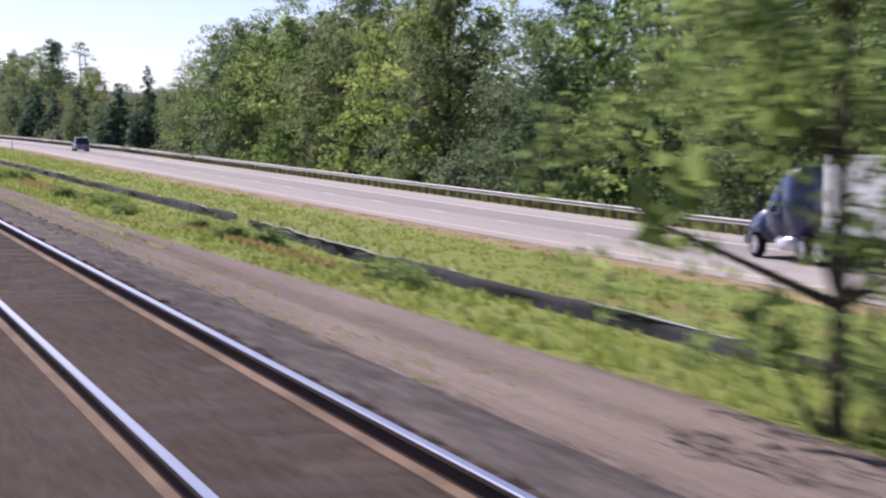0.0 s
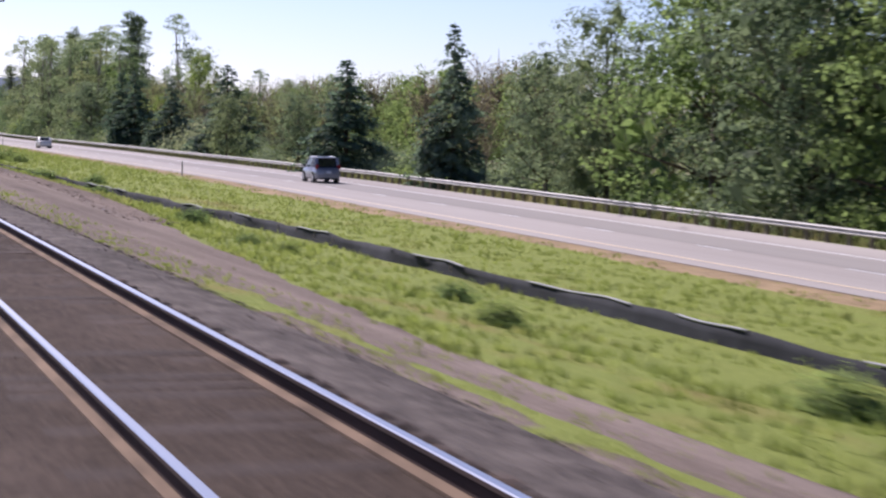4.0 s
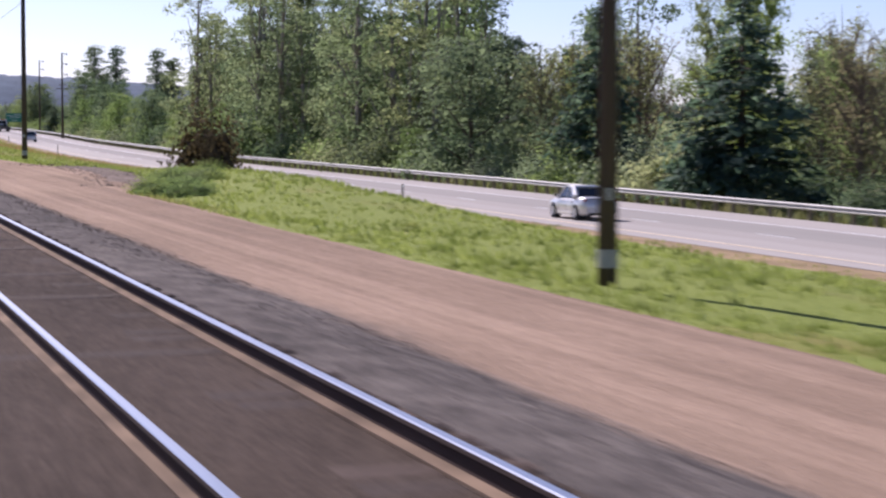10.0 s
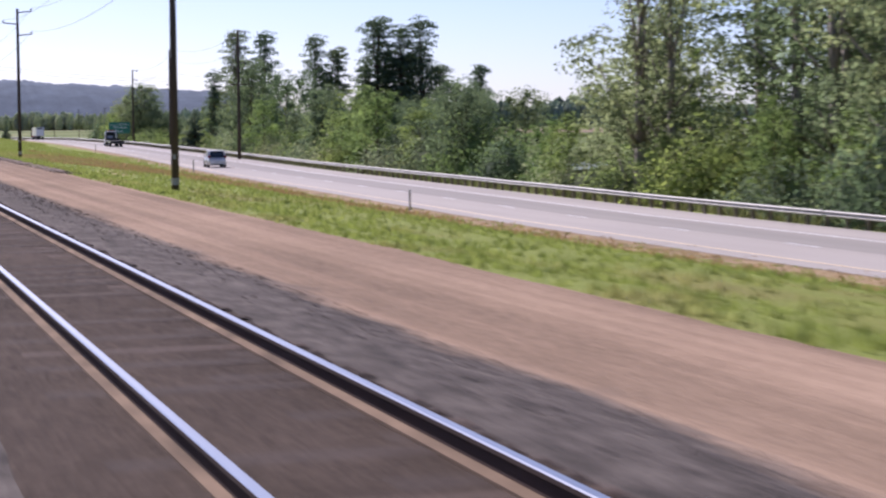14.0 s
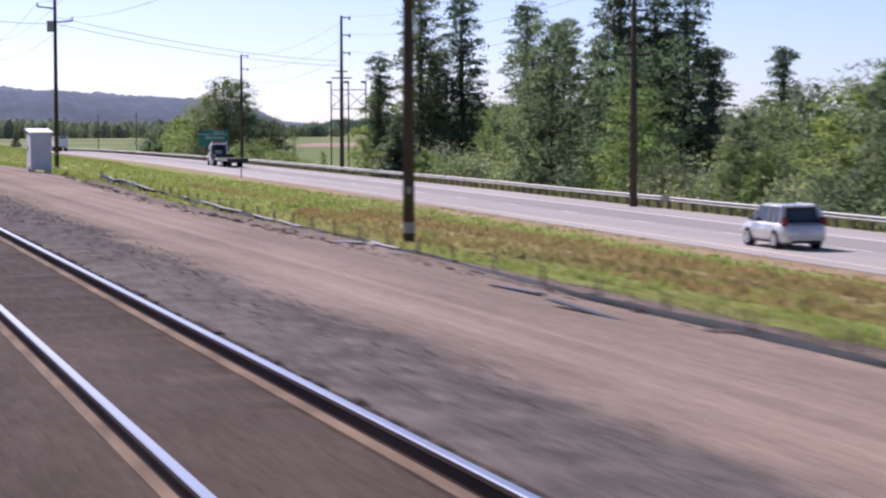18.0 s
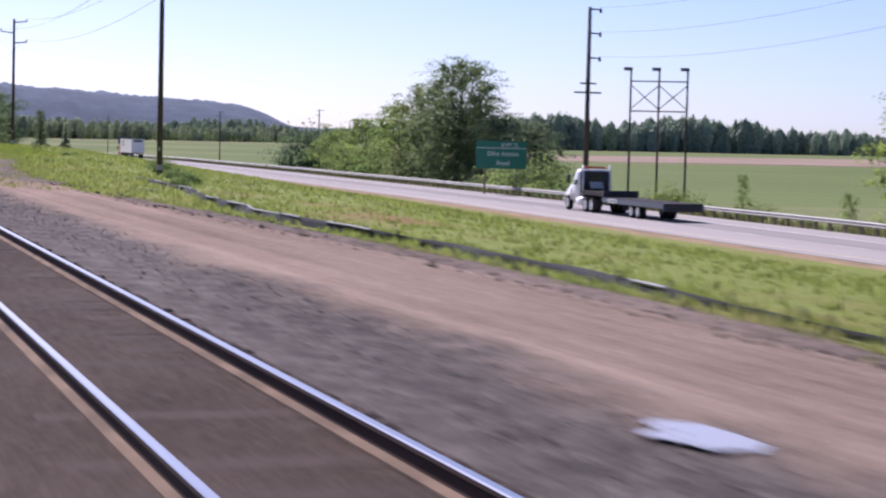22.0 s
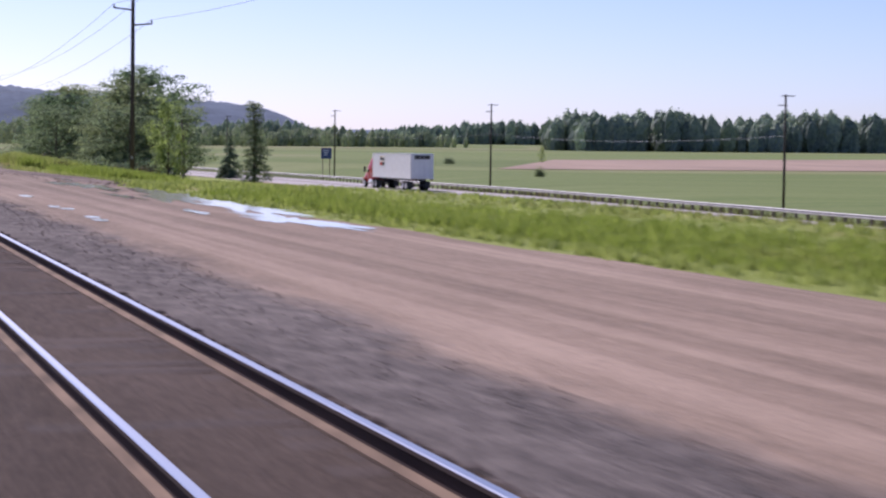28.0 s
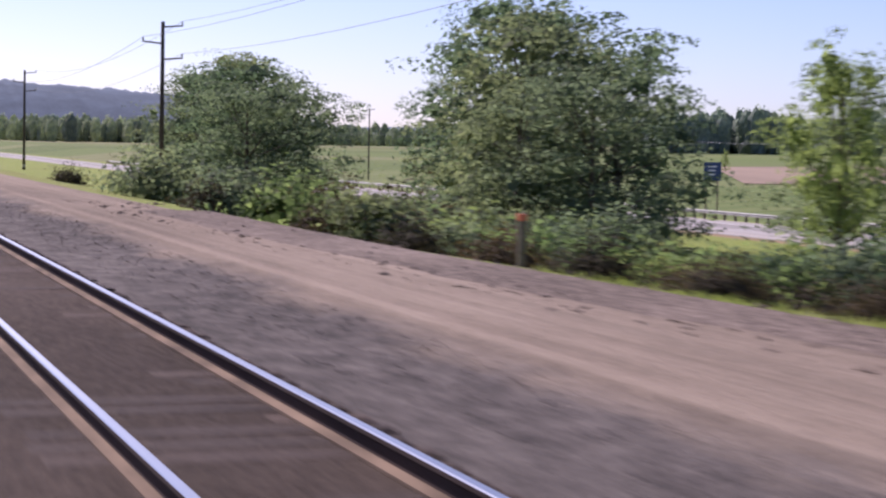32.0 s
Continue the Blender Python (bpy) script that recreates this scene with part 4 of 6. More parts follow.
# ---- distance: woods and hills ----
def far_wood(name, label, x0, y0, x1, y1, deep, h, n, seed):
    """A belt of trees far off: each a ragged lump or spire of leaf masses, standing close together."""
    rs = np.random.default_rng(seed)
    d = np.array([x1 - x0, y1 - y0])
    nrm = np.array([-d[1], d[0]]) / np.linalg.norm(d)
    v, f = [], []
    seg = 7
    crowns = []
    for i in range(n):
        u = rs.uniform(0, 1)
        p = np.array([x0, y0]) + d * u + nrm * rs.uniform(-deep, deep)
        hh = h * (0.7 + 0.3 * rs.uniform()) * (0.82 + 0.5 * noise.noise((u * 11, seed, 0.3)) + 0.25 * noise.noise((u * 47, seed, 1.3)))
        zb = tz(p[0], min(p[1], 6000))
        spire = rs.uniform() < 0.22
        shape = ((0.0, 0.11), (0.14, 0.15), (0.38, 0.12), (0.62, 0.085), (0.84, 0.045), (0.97, 0.008)) if spire else ((0.0, 0.15), (0.2, 0.22), (0.45, 0.24), (0.7, 0.20), (0.86, 0.12), (0.94, 0.03))
        k = len(v)
        for q, wd in shape:
            for j in range(seg):
                an = 6.2832 * j / seg + 0.3 * q
                wr = hh * wd * rs.uniform(0.72, 1.28)
                v.append((p[0] + math.cos(an) * wr, p[1] + math.sin(an) * wr, zb - 0.3 + hh * (q + rs.normal() * 0.025)))
        for r in range(len(shape) - 1):
            for j in range(seg):
                o, e = k + r * seg + j, k + r * seg + (j + 1) % seg
                f.append((o, e, e + seg, o + seg))
        f.append(tuple(k + (len(shape) - 1) * seg + j for j in range(seg)))
        # sprays of leaves standing off the crown
        m = 70
        q = rs.uniform(0.05, 1.0, m)
        wd = np.interp(q, [a[0] for a in shape], [a[1] for a in shape]) * hh * rs.uniform(0.85, 1.35, m) + 0.012 * hh
        an = rs.uniform(0, 6.2832, m)
        c = np.stack([p[0] + np.cos(an) * wd, p[1] + np.sin(an) * wd, zb + hh * q], 1)
        nn = np.stack([np.cos(an), np.sin(an), 0.35 + 0 * an], 1) + rs.normal(size=(m, 3)) * 0.5
        crowns.append((c, nn / np.linalg.norm(nn, axis=1)[:, None], hh * rs.uniform(0.03, 0.065, m)))
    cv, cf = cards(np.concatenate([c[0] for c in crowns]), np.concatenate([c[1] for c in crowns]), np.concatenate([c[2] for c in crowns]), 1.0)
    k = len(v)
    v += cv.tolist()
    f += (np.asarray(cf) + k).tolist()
    # farleaf carries the haze of distance in its base colour
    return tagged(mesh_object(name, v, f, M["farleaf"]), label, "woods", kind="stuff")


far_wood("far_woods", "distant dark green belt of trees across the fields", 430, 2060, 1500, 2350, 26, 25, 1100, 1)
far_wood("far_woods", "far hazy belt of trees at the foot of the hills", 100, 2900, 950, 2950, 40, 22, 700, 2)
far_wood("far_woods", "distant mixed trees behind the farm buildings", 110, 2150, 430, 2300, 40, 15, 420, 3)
fv, ff = [], []
for i in range(13):
    for k in range(13):
        u, w = i / 12, k / 12
        x = (150 + 220 * u) * (1 - w) + (238 + 420 * u) * w
        y = (1358 + 20 * u) * (1 - w) + (1555 + 230 * u) * w
        fv.append((x, y, tz(x, y) + 0.12))
for i in range(12):
    for k in range(12):
        a = i * 13 + k
        ff.append((a, a + 13, a + 14, a + 1))
M["plough"] = worn("ploughed_soil", (0.30, 0.22, 0.155), 0.25, 0.05, 0.95, 0.0, 0.6, 1.2, (1, 0.3, 1), 0.1)
tagged(mesh_object("ploughed_field", fv, ff, M["plough"]), "pale brown ploughed field beyond the highway", "field", kind="structure")
wtr, wnt_, wb_ = material("pond_water", 0.05)
wb_.inputs["Base Color"].default_value = (0.05, 0.06, 0.06, 1)
pv = [(84 + 19 * math.cos(a) * (1 + 0.2 * noise.noise((math.cos(a) * 1.5, math.sin(a) * 1.5, 2))), 727 + 25 * math.sin(a) * (1 + 0.25 * noise.noise((math.cos(a) * 2, math.sin(a) * 2, 7))), -4.36) for a in np.linspace(0, 6.2832, 49)[:-1]]
tagged(mesh_object("pond", pv, [tuple(range(48))], wtr), "small still pond in the meadow behind the highway", "pond", kind="structure")
hv, hf = [], []
for i in range(721):
    u = i / 720
    x = -1500 + 2900 * u
    hgt = 10 + float(np.interp(x, (-1500, 0, 400, 640, 800, 905, 960, 990, 1060, 1400), (55, 92, 97, 80, 74, 66, 48, 30, 10, 4))) * (1 + 0.03 * noise.noise((u * 23, 0, 0)) + 0.022 * noise.noise((u * 170, 0, 0)))
    for k, (dy, fr) in enumerate(((0, 0), (150, 0.55), (330, 0.92), (450, 1.0), (700, 0.5))):
        hv.append((x, 4700 + dy, -10 + hgt * fr * (1 + 0.05 * noise.noise((u * 40, k, 1))) + (3.5 * noise.noise((u * 430, 7.7, 0)) if k == 3 else 0)))
for i in range(720):
    for k in range(4):
        a = i * 5 + k
        hf.append((a, a + 5, a + 6, a + 1))
# forest colour shifted to blue-grey: the haze of distance is painted in
hill_mat = worn("hazed_forested_hill", (0.10, 0.13, 0.165), 0.3, 0.02, 0.95, 0.0, 0.0, 0.2)
rv = []
for i in range(121):
    x = 700 + 4300 * i / 120
    hgt = 34 + 9 * noise.noise((i * 0.11, 3.3, 0)) + 4 * noise.noise((i * 0.7, 1.3, 0)) + 3 * noise.noise((i * 2.3, 5.3, 0))
    rv += [(x, 5200 - 0.25 * i, -12), (x, 5300, -12 + hgt * 0.7), (x, 5500, -12 + hgt), (x, 5900, -12)]
tagged(mesh_object("far_ridge", rv, [(i * 4 + k, i * 4 + 4 + k, i * 4 + 5 + k, i * 4 + 1 + k) for i in range(120) for k in range(3)], hill_mat, True), "faint wooded ridge on the horizon, haze blue put into its colour", "hill", kind="structure")
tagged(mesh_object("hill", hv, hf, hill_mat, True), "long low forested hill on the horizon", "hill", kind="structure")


# ---- poles and wires ----
def utility_pole(x, y, top, arms, label, lean=0.0, r=0.17, cyl=False):
    z = tz(x, y)
    p = thing("utility_pole", label, "utility pole", "wooden poles beside the track", at=pose(x, y, z))
    h = top - z
    part("shaft", bm_rod((0, 0, -0.5), (lean, 0, h), r, r * 0.68, 14), M["wood"], p, smooth=True)
    for dz, side in arms:
        part("crossarm", bm_rod((lean, 0, h - dz), (lean + side * 1.3, 0, h - dz + 0.12), 0.06, 0.05, 8), M["wood"], p)
        part("insulator", bm_rod((lean + side * 1.25, 0, h - dz + 0.1), (lean + side * 1.25, 0, h - dz + 0.38), 0.07, 0.045, 8), M["steel"], p, "grey porcelain insulator")
    part("base_band", bm_rod((0, 0, 0.3), (lean * 0.1, 0, 0.6), r * 1.05, r * 1.04, 14), M["steel"], p, "pale metal band near the ground")
    part("number_tag", bm_box(-r * 0.3, -r - 0.012, 1.5, 0.12, 0.02, 0.2), M["steel"], p, "small pale tag")
    if cyl:
        part("transformer", bm_rod((-0.35, 0, h - 3.1), (-0.35, 0, h - 2.3), 0.25, 0.25, 14), M["steel"], p, "grey transformer can")
    return p


wood_label = "tall dark wooden utility pole beside the service road"
three = ((0.35, 1), (1.4, -1), (2.4, 1))
POLES = ((11.76, 267.0, 11.5), (12.62, 363.6, 12.0), (13.7, 460.4, 12.0), (13.85, 552.0, 12.2), (16.2, 653.8, 12.2), (17.66, 750.0, 12.2), (19.47, 846.2, 12.5), (20.4, 938.9, 12.8), (21.4, 1062.0, 11.6), (22.96, 1185.0, 8.9), (26.0, 1290.0, 8.5))
for i, (x, y, top) in enumerate(POLES):
    utility_pole(x, y, top, three, wood_label, cyl=i == 5)
utility_pole(10.8, 730.0, 5.9, (), "short dark wooden pole behind the signal hut", r=0.16)


def wires(points, name, label, radius=0.012, sag=1.0):
    cu = bpy.data.curves.new(name, "CURVE")
    cu.dimensions, cu.bevel_depth, cu.bevel_resolution = "3D", radius, 1
    for a, b in zip(points[:-1], points[1:]):
        a, b = Vector(a), Vector(b)
        s = cu.splines.new("POLY")
        s.points.add(12)
        for k in range(13):
            u = k / 12
            q = a.lerp(b, u)
            s.points[k].co = (q.x, q.y, q.z - sag * 4 * u * (1 - u), 1)
    cu.materials.append(M["dark"])
    return tagged(new(name, cu), label, "overhead wire")


for dz, side in three:
    wires([(x + side * 1.25, y, top - dz + 0.4) for x, y, top in POLES], "overhead_wire", "thin dark overhead wire slung between the wooden poles", 0.013, 1.3)


def steel_pole(x, y, top, label):
    z = tz(x, y)
    h = top - z
    p = thing("transmission_pole", label, "utility pole", "slim transmission poles", at=pose(x, y, z))
    part("shaft", bm_rod((0, 0, -0.5), (0, 0, h), 0.24, 0.13, 14), M["wood"], p, smooth=True)
    for dz in (0.15, 2.0, 3.9):
        part("arm", bm_rod((0, 0, h - dz), (0.95, 0, h - dz - 0.05), 0.07, 0.05, 8), M["wood"], p)
        part("insulator", bm_rod((0.9, 0, h - dz - 0.28), (0.9, 0, h - dz + 0.08), 0.12, 0.09, 8), M["dark"], p, "dark stacked insulator")
    for dz in (5.9, 6.6):
        part("crossarm", bm_box(0, 0, h - dz, 2.2 if dz > 6 else 1.3, 0.11, 0.13), M["wood"], p)
    return p


for x, y, top in ((47.8, 713.0, 13.0), (54.8, 810.0, 14.0), (58.2, 878.6, 12.35)):
    steel_pole(x, y, top, "slim tall transmission pole with stubby side arms by the highway")
tall = [(47.8, 713.0, 13.0), (54.8, 810.0, 14.0), (58.2, 878.6, 12.35)]
for dz in (0.0, 1.9, 3.8):
    wires([(x + 0.9, y, t - dz) for x, y, t in tall], "transmission_wire", "thin dark transmission wire along the highway", 0.014, 1.2)
for dz in (0.2, 0.7):
    wires([(17.66, 750, 10.4 - dz), (54.8, 810, 9.4 - dz)], "service_wire", "dark service wire crossing from the track to the highway", 0.018, 0.6)
wires([(4.5, 705, 8.3), (17.66, 750, 9.7)], "service_wire", "dark service wire running to the signal", 0.018, 0.3)

# three-legged switching frame in the field
hf = thing("switch_frame", "dark three-pole timber switch frame with cross bracing", "power structure", at=pose(87.9, 933, tz(87.9, 933)))
hz = 9.95 - tz(87.9, 933)
for k in (-1, 0, 1):
    part("post", bm_rod((k * 2.6, -k * 1.6, -0.4), (k * 2.6, -k * 1.6, hz), 0.13, 0.10, 10), M["wood"], hf)
    part("switch", bm_box(k * 2.6 - 0.35, -k * 1.6, hz - 0.1, 0.9, 0.3, 0.35), M["dark"], hf, "dark switch head")
part("beam", bm_rod((-2.6, 1.6, hz - 1.4), (2.6, -1.6, hz - 1.4), 0.07), M["wood"], hf)
part("beam", bm_rod((-2.6, 1.6, hz - 4.6), (2.6, -1.6, hz - 4.6), 0.07), M["wood"], hf)
for k in (-1, 0):
    x0, x1 = k * 2.6, (k + 1) * 2.6
    part("brace", bm_rod((x0, -k * 1.6, hz - 1.8), (x1, -(k + 1) * 1.6, hz - 4.4), 0.05), M["wood"], hf)
    part("brace", bm_rod((x0, -k * 1.6, hz - 4.4), (x1, -(k + 1) * 1.6, hz - 1.8), 0.05), M["wood"], hf)


def field_pole(x, y, top):
    z = tz(x, y)
    h = top - z
    p = thing("field_pole", "thin dark pole with a short crossarm standing in the field", "utility pole", "poles in the field", at=pose(x, y, z))
    part("shaft", bm_rod((0, 0, -0.5), (0, 0, h), 0.15, 0.10, 10), M["wood"], p, smooth=True)
    part("crossarm", bm_box(0.25, 0, h - 0.15, 1.5, 0.1, 0.1), M["wood"], p)
    part("crossarm", bm_box(-0.3, 0, h - 1.1, 1.0, 0.1, 0.1), M["wood"], p)


fp = [(95.3, 1112.0, 6.8), (92.9, 1196.4, 6.8), (94.4, 1289.0, 6.8), (95, 1390, 6.4), (95, 1500, 6.0)]
for q in fp:
    field_pole(*q)
wires([(x, y, t - 4.2) for x, y, t in fp], "field_wire", "pale low wire between the poles in the field", 0.02, 0.8)


# ---- signal, huts and cabinets by the track ----
M["grey_paint"] = worn("pale_blue_grey_paint", (0.78, 0.78, 0.77), 0.10, 1.2, 0.55, 0.0, 0.08, 25)
M["white_paint"] = worn("chalky_white_paint", (0.80, 0.79, 0.75), 0.08, 1.5, 0.6, 0.0, 0.06, 25)
M["cream"] = worn("weathered_cream_paint", (0.54, 0.51, 0.43), 0.14, 2.0, 0.6, 0.0, 0.08, 25)
M["concrete"] = worn("pale_concrete", (0.46, 0.44, 0.41), 0.2, 2.0, 0.9)
M["black"] = worn("matt_black", (0.015, 0.015, 0.017), 0.2, 2.0, 0.6)


def signal_hut(x, y):
    z = tz(x, y) + 0.05
    t = thing("signal_hut", "pale grey metal signal hut with a white pyramid roof", "equipment hut", at=pose(x, y, z))
    w, d, z0, h = 2.75, 2.9, 0.36, 1.96
    part("body", bm_box(0, 0, z0 + h / 2, w, d, h, 0.02), M["grey_paint"], t)
    for i in range(9):
        part("wall_rib", bm_box(-w / 2 + 0.155 + i * 0.305, -d / 2 - 0.006, z0 + h / 2, 0.07, 0.04, h - 0.06, 0.008), M["grey_paint"], t)
    bm = bmesh.new()
    c = [bm.verts.new(p) for p in ((-w / 2 - 0.12, -d / 2 - 0.12, z0 + h), (w / 2 + 0.12, -d / 2 - 0.12, z0 + h), (w / 2 + 0.12, d / 2 + 0.12, z0 + h), (-w / 2 - 0.12, d / 2 + 0.12, z0 + h))]
    c2 = [bm.verts.new(v.co + Vector((0, 0, 0.05))) for v in c]
    tip = bm.verts.new((0, 0, z0 + h + 0.36))
    bm.faces.new(c[::-1])
    for i in range(4):
        k = (i + 1) % 4
        bm.faces.new((c[i], c[k], c2[k], c2[i]))
        bm.faces.new((c2[i], c2[k], tip))
    part("roof", bm, M["white_paint"], t, "white painted pyramid roof")
    ch = part("chimney", bm_rod((0.25, 0, z0 + h + 0.2), (0.25, 0, z0 + h + 0.72), 0.10, 0.10, 14), M["steel"], t, "short metal vent pipe")
    part("cap", bm_rod((0.25, 0, z0 + h + 0.72), (0.25, 0, z0 + h + 0.78), 0.16, 0.16, 14), M["steel"], ch)
    door = part("door", bm_box(-w / 2 - 0.02, 0.15, z0 + h / 2, 0.04, 0.95, h - 0.16, 0.01), M["grey_paint"], t)
    part("door_handle", bm_box(-w / 2 - 0.06, -0.2, z0 + 0.95, 0.05, 0.06, 0.25), M["dark"], door, "dark door handle")
    for zz in (0.32, 0.98, 1.62):
        part("hinge", bm_box(-w / 2 - 0.05, 0.62, z0 + zz, 0.03, 0.10, 0.10), M["steel"], door)
    for zz in (1.66, 1.72, 1.78, 0.16, 0.22, 0.28):
        part("louvre", bm_box(-w / 2 - 0.03, -0.85, z0 + zz, 0.05, 0.5, 0.035, rot=pose(0, 0, 0, 0, 25)), M["white_paint"], t)
    part("step", bm_box(-w / 2 - 0.35, 0.15, 0.18, 0.55, 1.0, 0.08), M["dark"], t, "dark metal door step")
    for sx in (-1, 1):
        for sy in (-1, 1):
            part("leg", bm_box(sx * (w / 2 - 0.12), sy * (d / 2 - 0.12), 0.16, 0.11, 0.11, 0.44), M["steel"], t)
    part("battery_box", bm_box(-w / 2 - 0.15, 1.0, 0.16, 0.5, 0.7, 0.32, 0.02), M["dark"], t)
    return t


def cabinet(x, y, w, d, h, mat, label, legs=0.22, bars=True):
    z = tz(x, y) + 0.04
    t = thing("relay_cabinet", label, "equipment cabinet", "railway cabinets", at=pose(x, y, z))
    part("body", bm_box(0, 0, legs + h / 2, w, d, h, 0.015), M[mat], t)
    part("lid", bm_box(0, 0, legs + h + 0.045, w + 0.2, d + 0.24, 0.06, 0.015, rot=pose(0, 0, 0, 5)), M["white_paint"], t, "white overhanging sloped lid")
    door = part("door", bm_box(0, -d / 2 - 0.015, legs + h / 2, w - 0.10, 0.03, h - 0.10, 0.01), M[mat], t)
    for zz in (0.55, 0.80) if bars else ():
        part("handle", bm_box(0.02, -d / 2 - 0.05, legs + h * zz, 0.22, 0.04, 0.03), M["dark"], door, "dark bar handle")
    if bars:
        part("latch_rod", bm_box(0.0, -d / 2 - 0.04, legs + h * 0.46, 0.03, 0.03, 0.3), M["dark"], door)
    side = part("side_door", bm_box(-w / 2 - 0.015, 0, legs + h / 2, 0.03, d - 0.08, h - 0.10, 0.01), M[mat], t)
    part("louvre_panel", bm_box(-w / 2 - 0.04, 0, legs + 0.22, 0.03, d * 0.5, 0.14), M["white_paint"], side)
    part("handle", bm_box(-w / 2 - 0.05, d * 0.15, legs + h * 0.55, 0.04, 0.04, 0.25), M["dark"], side)
    for sx in (-1, 1):
        for sy in (-1, 1):
            part("leg", bm_box(sx * (w / 2 - 0.09), sy * (d / 2 - 0.09), legs / 2 - 0.06, 0.14, 0.14, legs + 0.12), M["concrete"], t)
    return t


signal_hut(7.9, 714.8)
cabinet(6.85, 705.4, 1.0, 0.75, 1.92, "cream", "tall narrow cream relay cabinet on concrete feet")
M["cabinet_grey"] = worn("weathered_grey_cabinet_paint", (0.60, 0.61, 0.61), 0.14, 1.2, 0.6, 0.0, 0.08, 25)
cabinet(10.95, 699.6, 0.95, 1.9, 1.82, "cabinet_grey", "pale grey relay cabinet with a white lid at the grass edge", 0.18, False)

sg = thing("railway_signal", "dark railway signal mast with ladder and black signal head", "railway signal", at=pose(5.3, 695.6, tz(5.3, 695.6) + 0.05))
part("mast", bm_rod((0, 0, -0.4), (0, 0, 8.6), 0.075, 0.065, 14), M["dark"], sg, smooth=True)
part("base", bm_box(0, 0, 0.02, 0.36, 0.36, 0.3, 0.03), M["concrete"], sg)
part("junction_box", bm_box(-0.02, -0.14, 0.62, 0.2, 0.16, 0.26, 0.02), M["steel"], sg)
part("signal_head", bm_box(0, -0.15, 3.0, 0.42, 0.3, 0.32, 0.03), M["black"], sg, "black boxed signal head")
for zz in (5.2, 6.2):
    part("signal_head", bm_box(0, -0.2, zz, 0.5, 0.3, 0.85, 0.05), M["black"], sg, "black boxed signal head")
    part("visor", bm_rod((0, -0.35, zz + 0.1), (0, -0.62, zz + 0.05), 0.13, 0.13, 12), M["black"], sg)
part("platform", bm_box(0.35, 0, 4.2, 1.1, 0.7, 0.05), M["dark"], sg)
part("brace_arm", bm_rod((0, 0, 3.25), (0.68, 0, 3.25), 0.03), M["dark"], sg)
for k in (-0.17, 0.17):
    part("ladder_rail", bm_rod((0.67, k, -0.2), (0.67, k, 6.8), 0.024), M["dark"], sg)
for k in range(20):
    part("rung", bm_rod((0.67, -0.17, 0.2 + k * 0.33), (0.67, 0.17, 0.2 + k * 0.33), 0.012, seg=6), M["dark"], sg)


# ---- silt fences ----
def silt_fence(pts, height, label):
    """Black cloth stapled to stakes, slack and wavy; pts: x and y along it."""
    g = thing("silt_fence", label, "silt fence")
    ys = np.arange(pts[0][1], pts[-1][1], 0.6)
    hs = np.interp(ys, [p[1] for p in pts], [p[2] if len(p) > 2 else height for p in pts])
    xs = np.interp(ys, [p[1] for p in pts], [p[0] for p in pts])
    v, f, vt, ft = [], [], [], []
    for x, y, height in zip(xs, ys, hs):
        sag = 0.10 * noise.noise((y * 0.45, 1.7, pts[0][0])) + 0.10 * noise.noise((y * 0.12, 5.1, 0))
        wav = 0.10 * noise.noise((y * 0.6, 9.3, 0)) + 0.12 * noise.noise((y * 0.17, 2.2, 0))
        lean = 0.16 * noise.noise((y * 0.3, 0.4, 8))
        h = max(0.35 * height, height + sag * min(1, height * 2))
        z = tz(x, y)
        for k, (px, pz) in enumerate(((wav - 0.06, -0.05), (wav * 0.7 + lean * 0.5, h * 0.5), (lean, h), (lean + 0.012, h), (wav * 0.7 + lean * 0.5 + 0.012, h * 0.5), (wav - 0.048, -0.05))):
            v.append((x + px, y, z + pz))
        for px, pz in ((lean - 0.018, h - 0.035), (lean - 0.018, h + 0.01), (lean + 0.028, h + 0.01), (lean + 0.028, h - 0.035)):
            vt.append((x + px, y, z + pz))
    for j in range(len(ys) - 1):
        for i in range(5):
            a = j * 6 + i
            f.append((a, a + 1, a + 7, a + 6))
        # random stretches of hem that get the painted sunlit colour
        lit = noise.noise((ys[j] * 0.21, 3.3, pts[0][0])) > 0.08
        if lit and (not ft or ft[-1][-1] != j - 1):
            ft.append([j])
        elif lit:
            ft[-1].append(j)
    c = mesh_object("cloth", v, f, M["cloth"], True)
    c.parent = g
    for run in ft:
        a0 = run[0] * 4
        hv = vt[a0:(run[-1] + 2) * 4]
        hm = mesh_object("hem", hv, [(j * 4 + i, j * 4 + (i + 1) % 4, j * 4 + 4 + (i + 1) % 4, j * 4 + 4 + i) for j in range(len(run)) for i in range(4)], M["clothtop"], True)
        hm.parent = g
        hm["label"] = "rolled hem, pale with sunlight put into its colour"
    first = None
    for x, y in zip(xs[::4], ys[::4]):
        if first is None:
            st = first = part("stake", bm_box(0.04, 0, height * 0.45, 0.04, 0.04, height + 0.35), M["wpost"], g)
        else:
            st = first.copy()
            scene.collection.objects.link(st)
        st.location = (x, y, tz(x, y))


silt_fence([(16.5, 78.5), (16.7, 95), (16.5, 120), (16.6, 150), (16.4, 200), (15.6, 228, 0.34), (14.2, 250, 0.26), (13.2, 262, 0.2), (12.0, 271, 0.15)], 0.38, "slack black silt fence with a pale hem along the grass bank")
silt_fence([(15.6, 12), (15.7, 60), (16.3, 72), (16.5, 76.5)], 0.36, "slack black silt fence that ends at a gap in the grass")
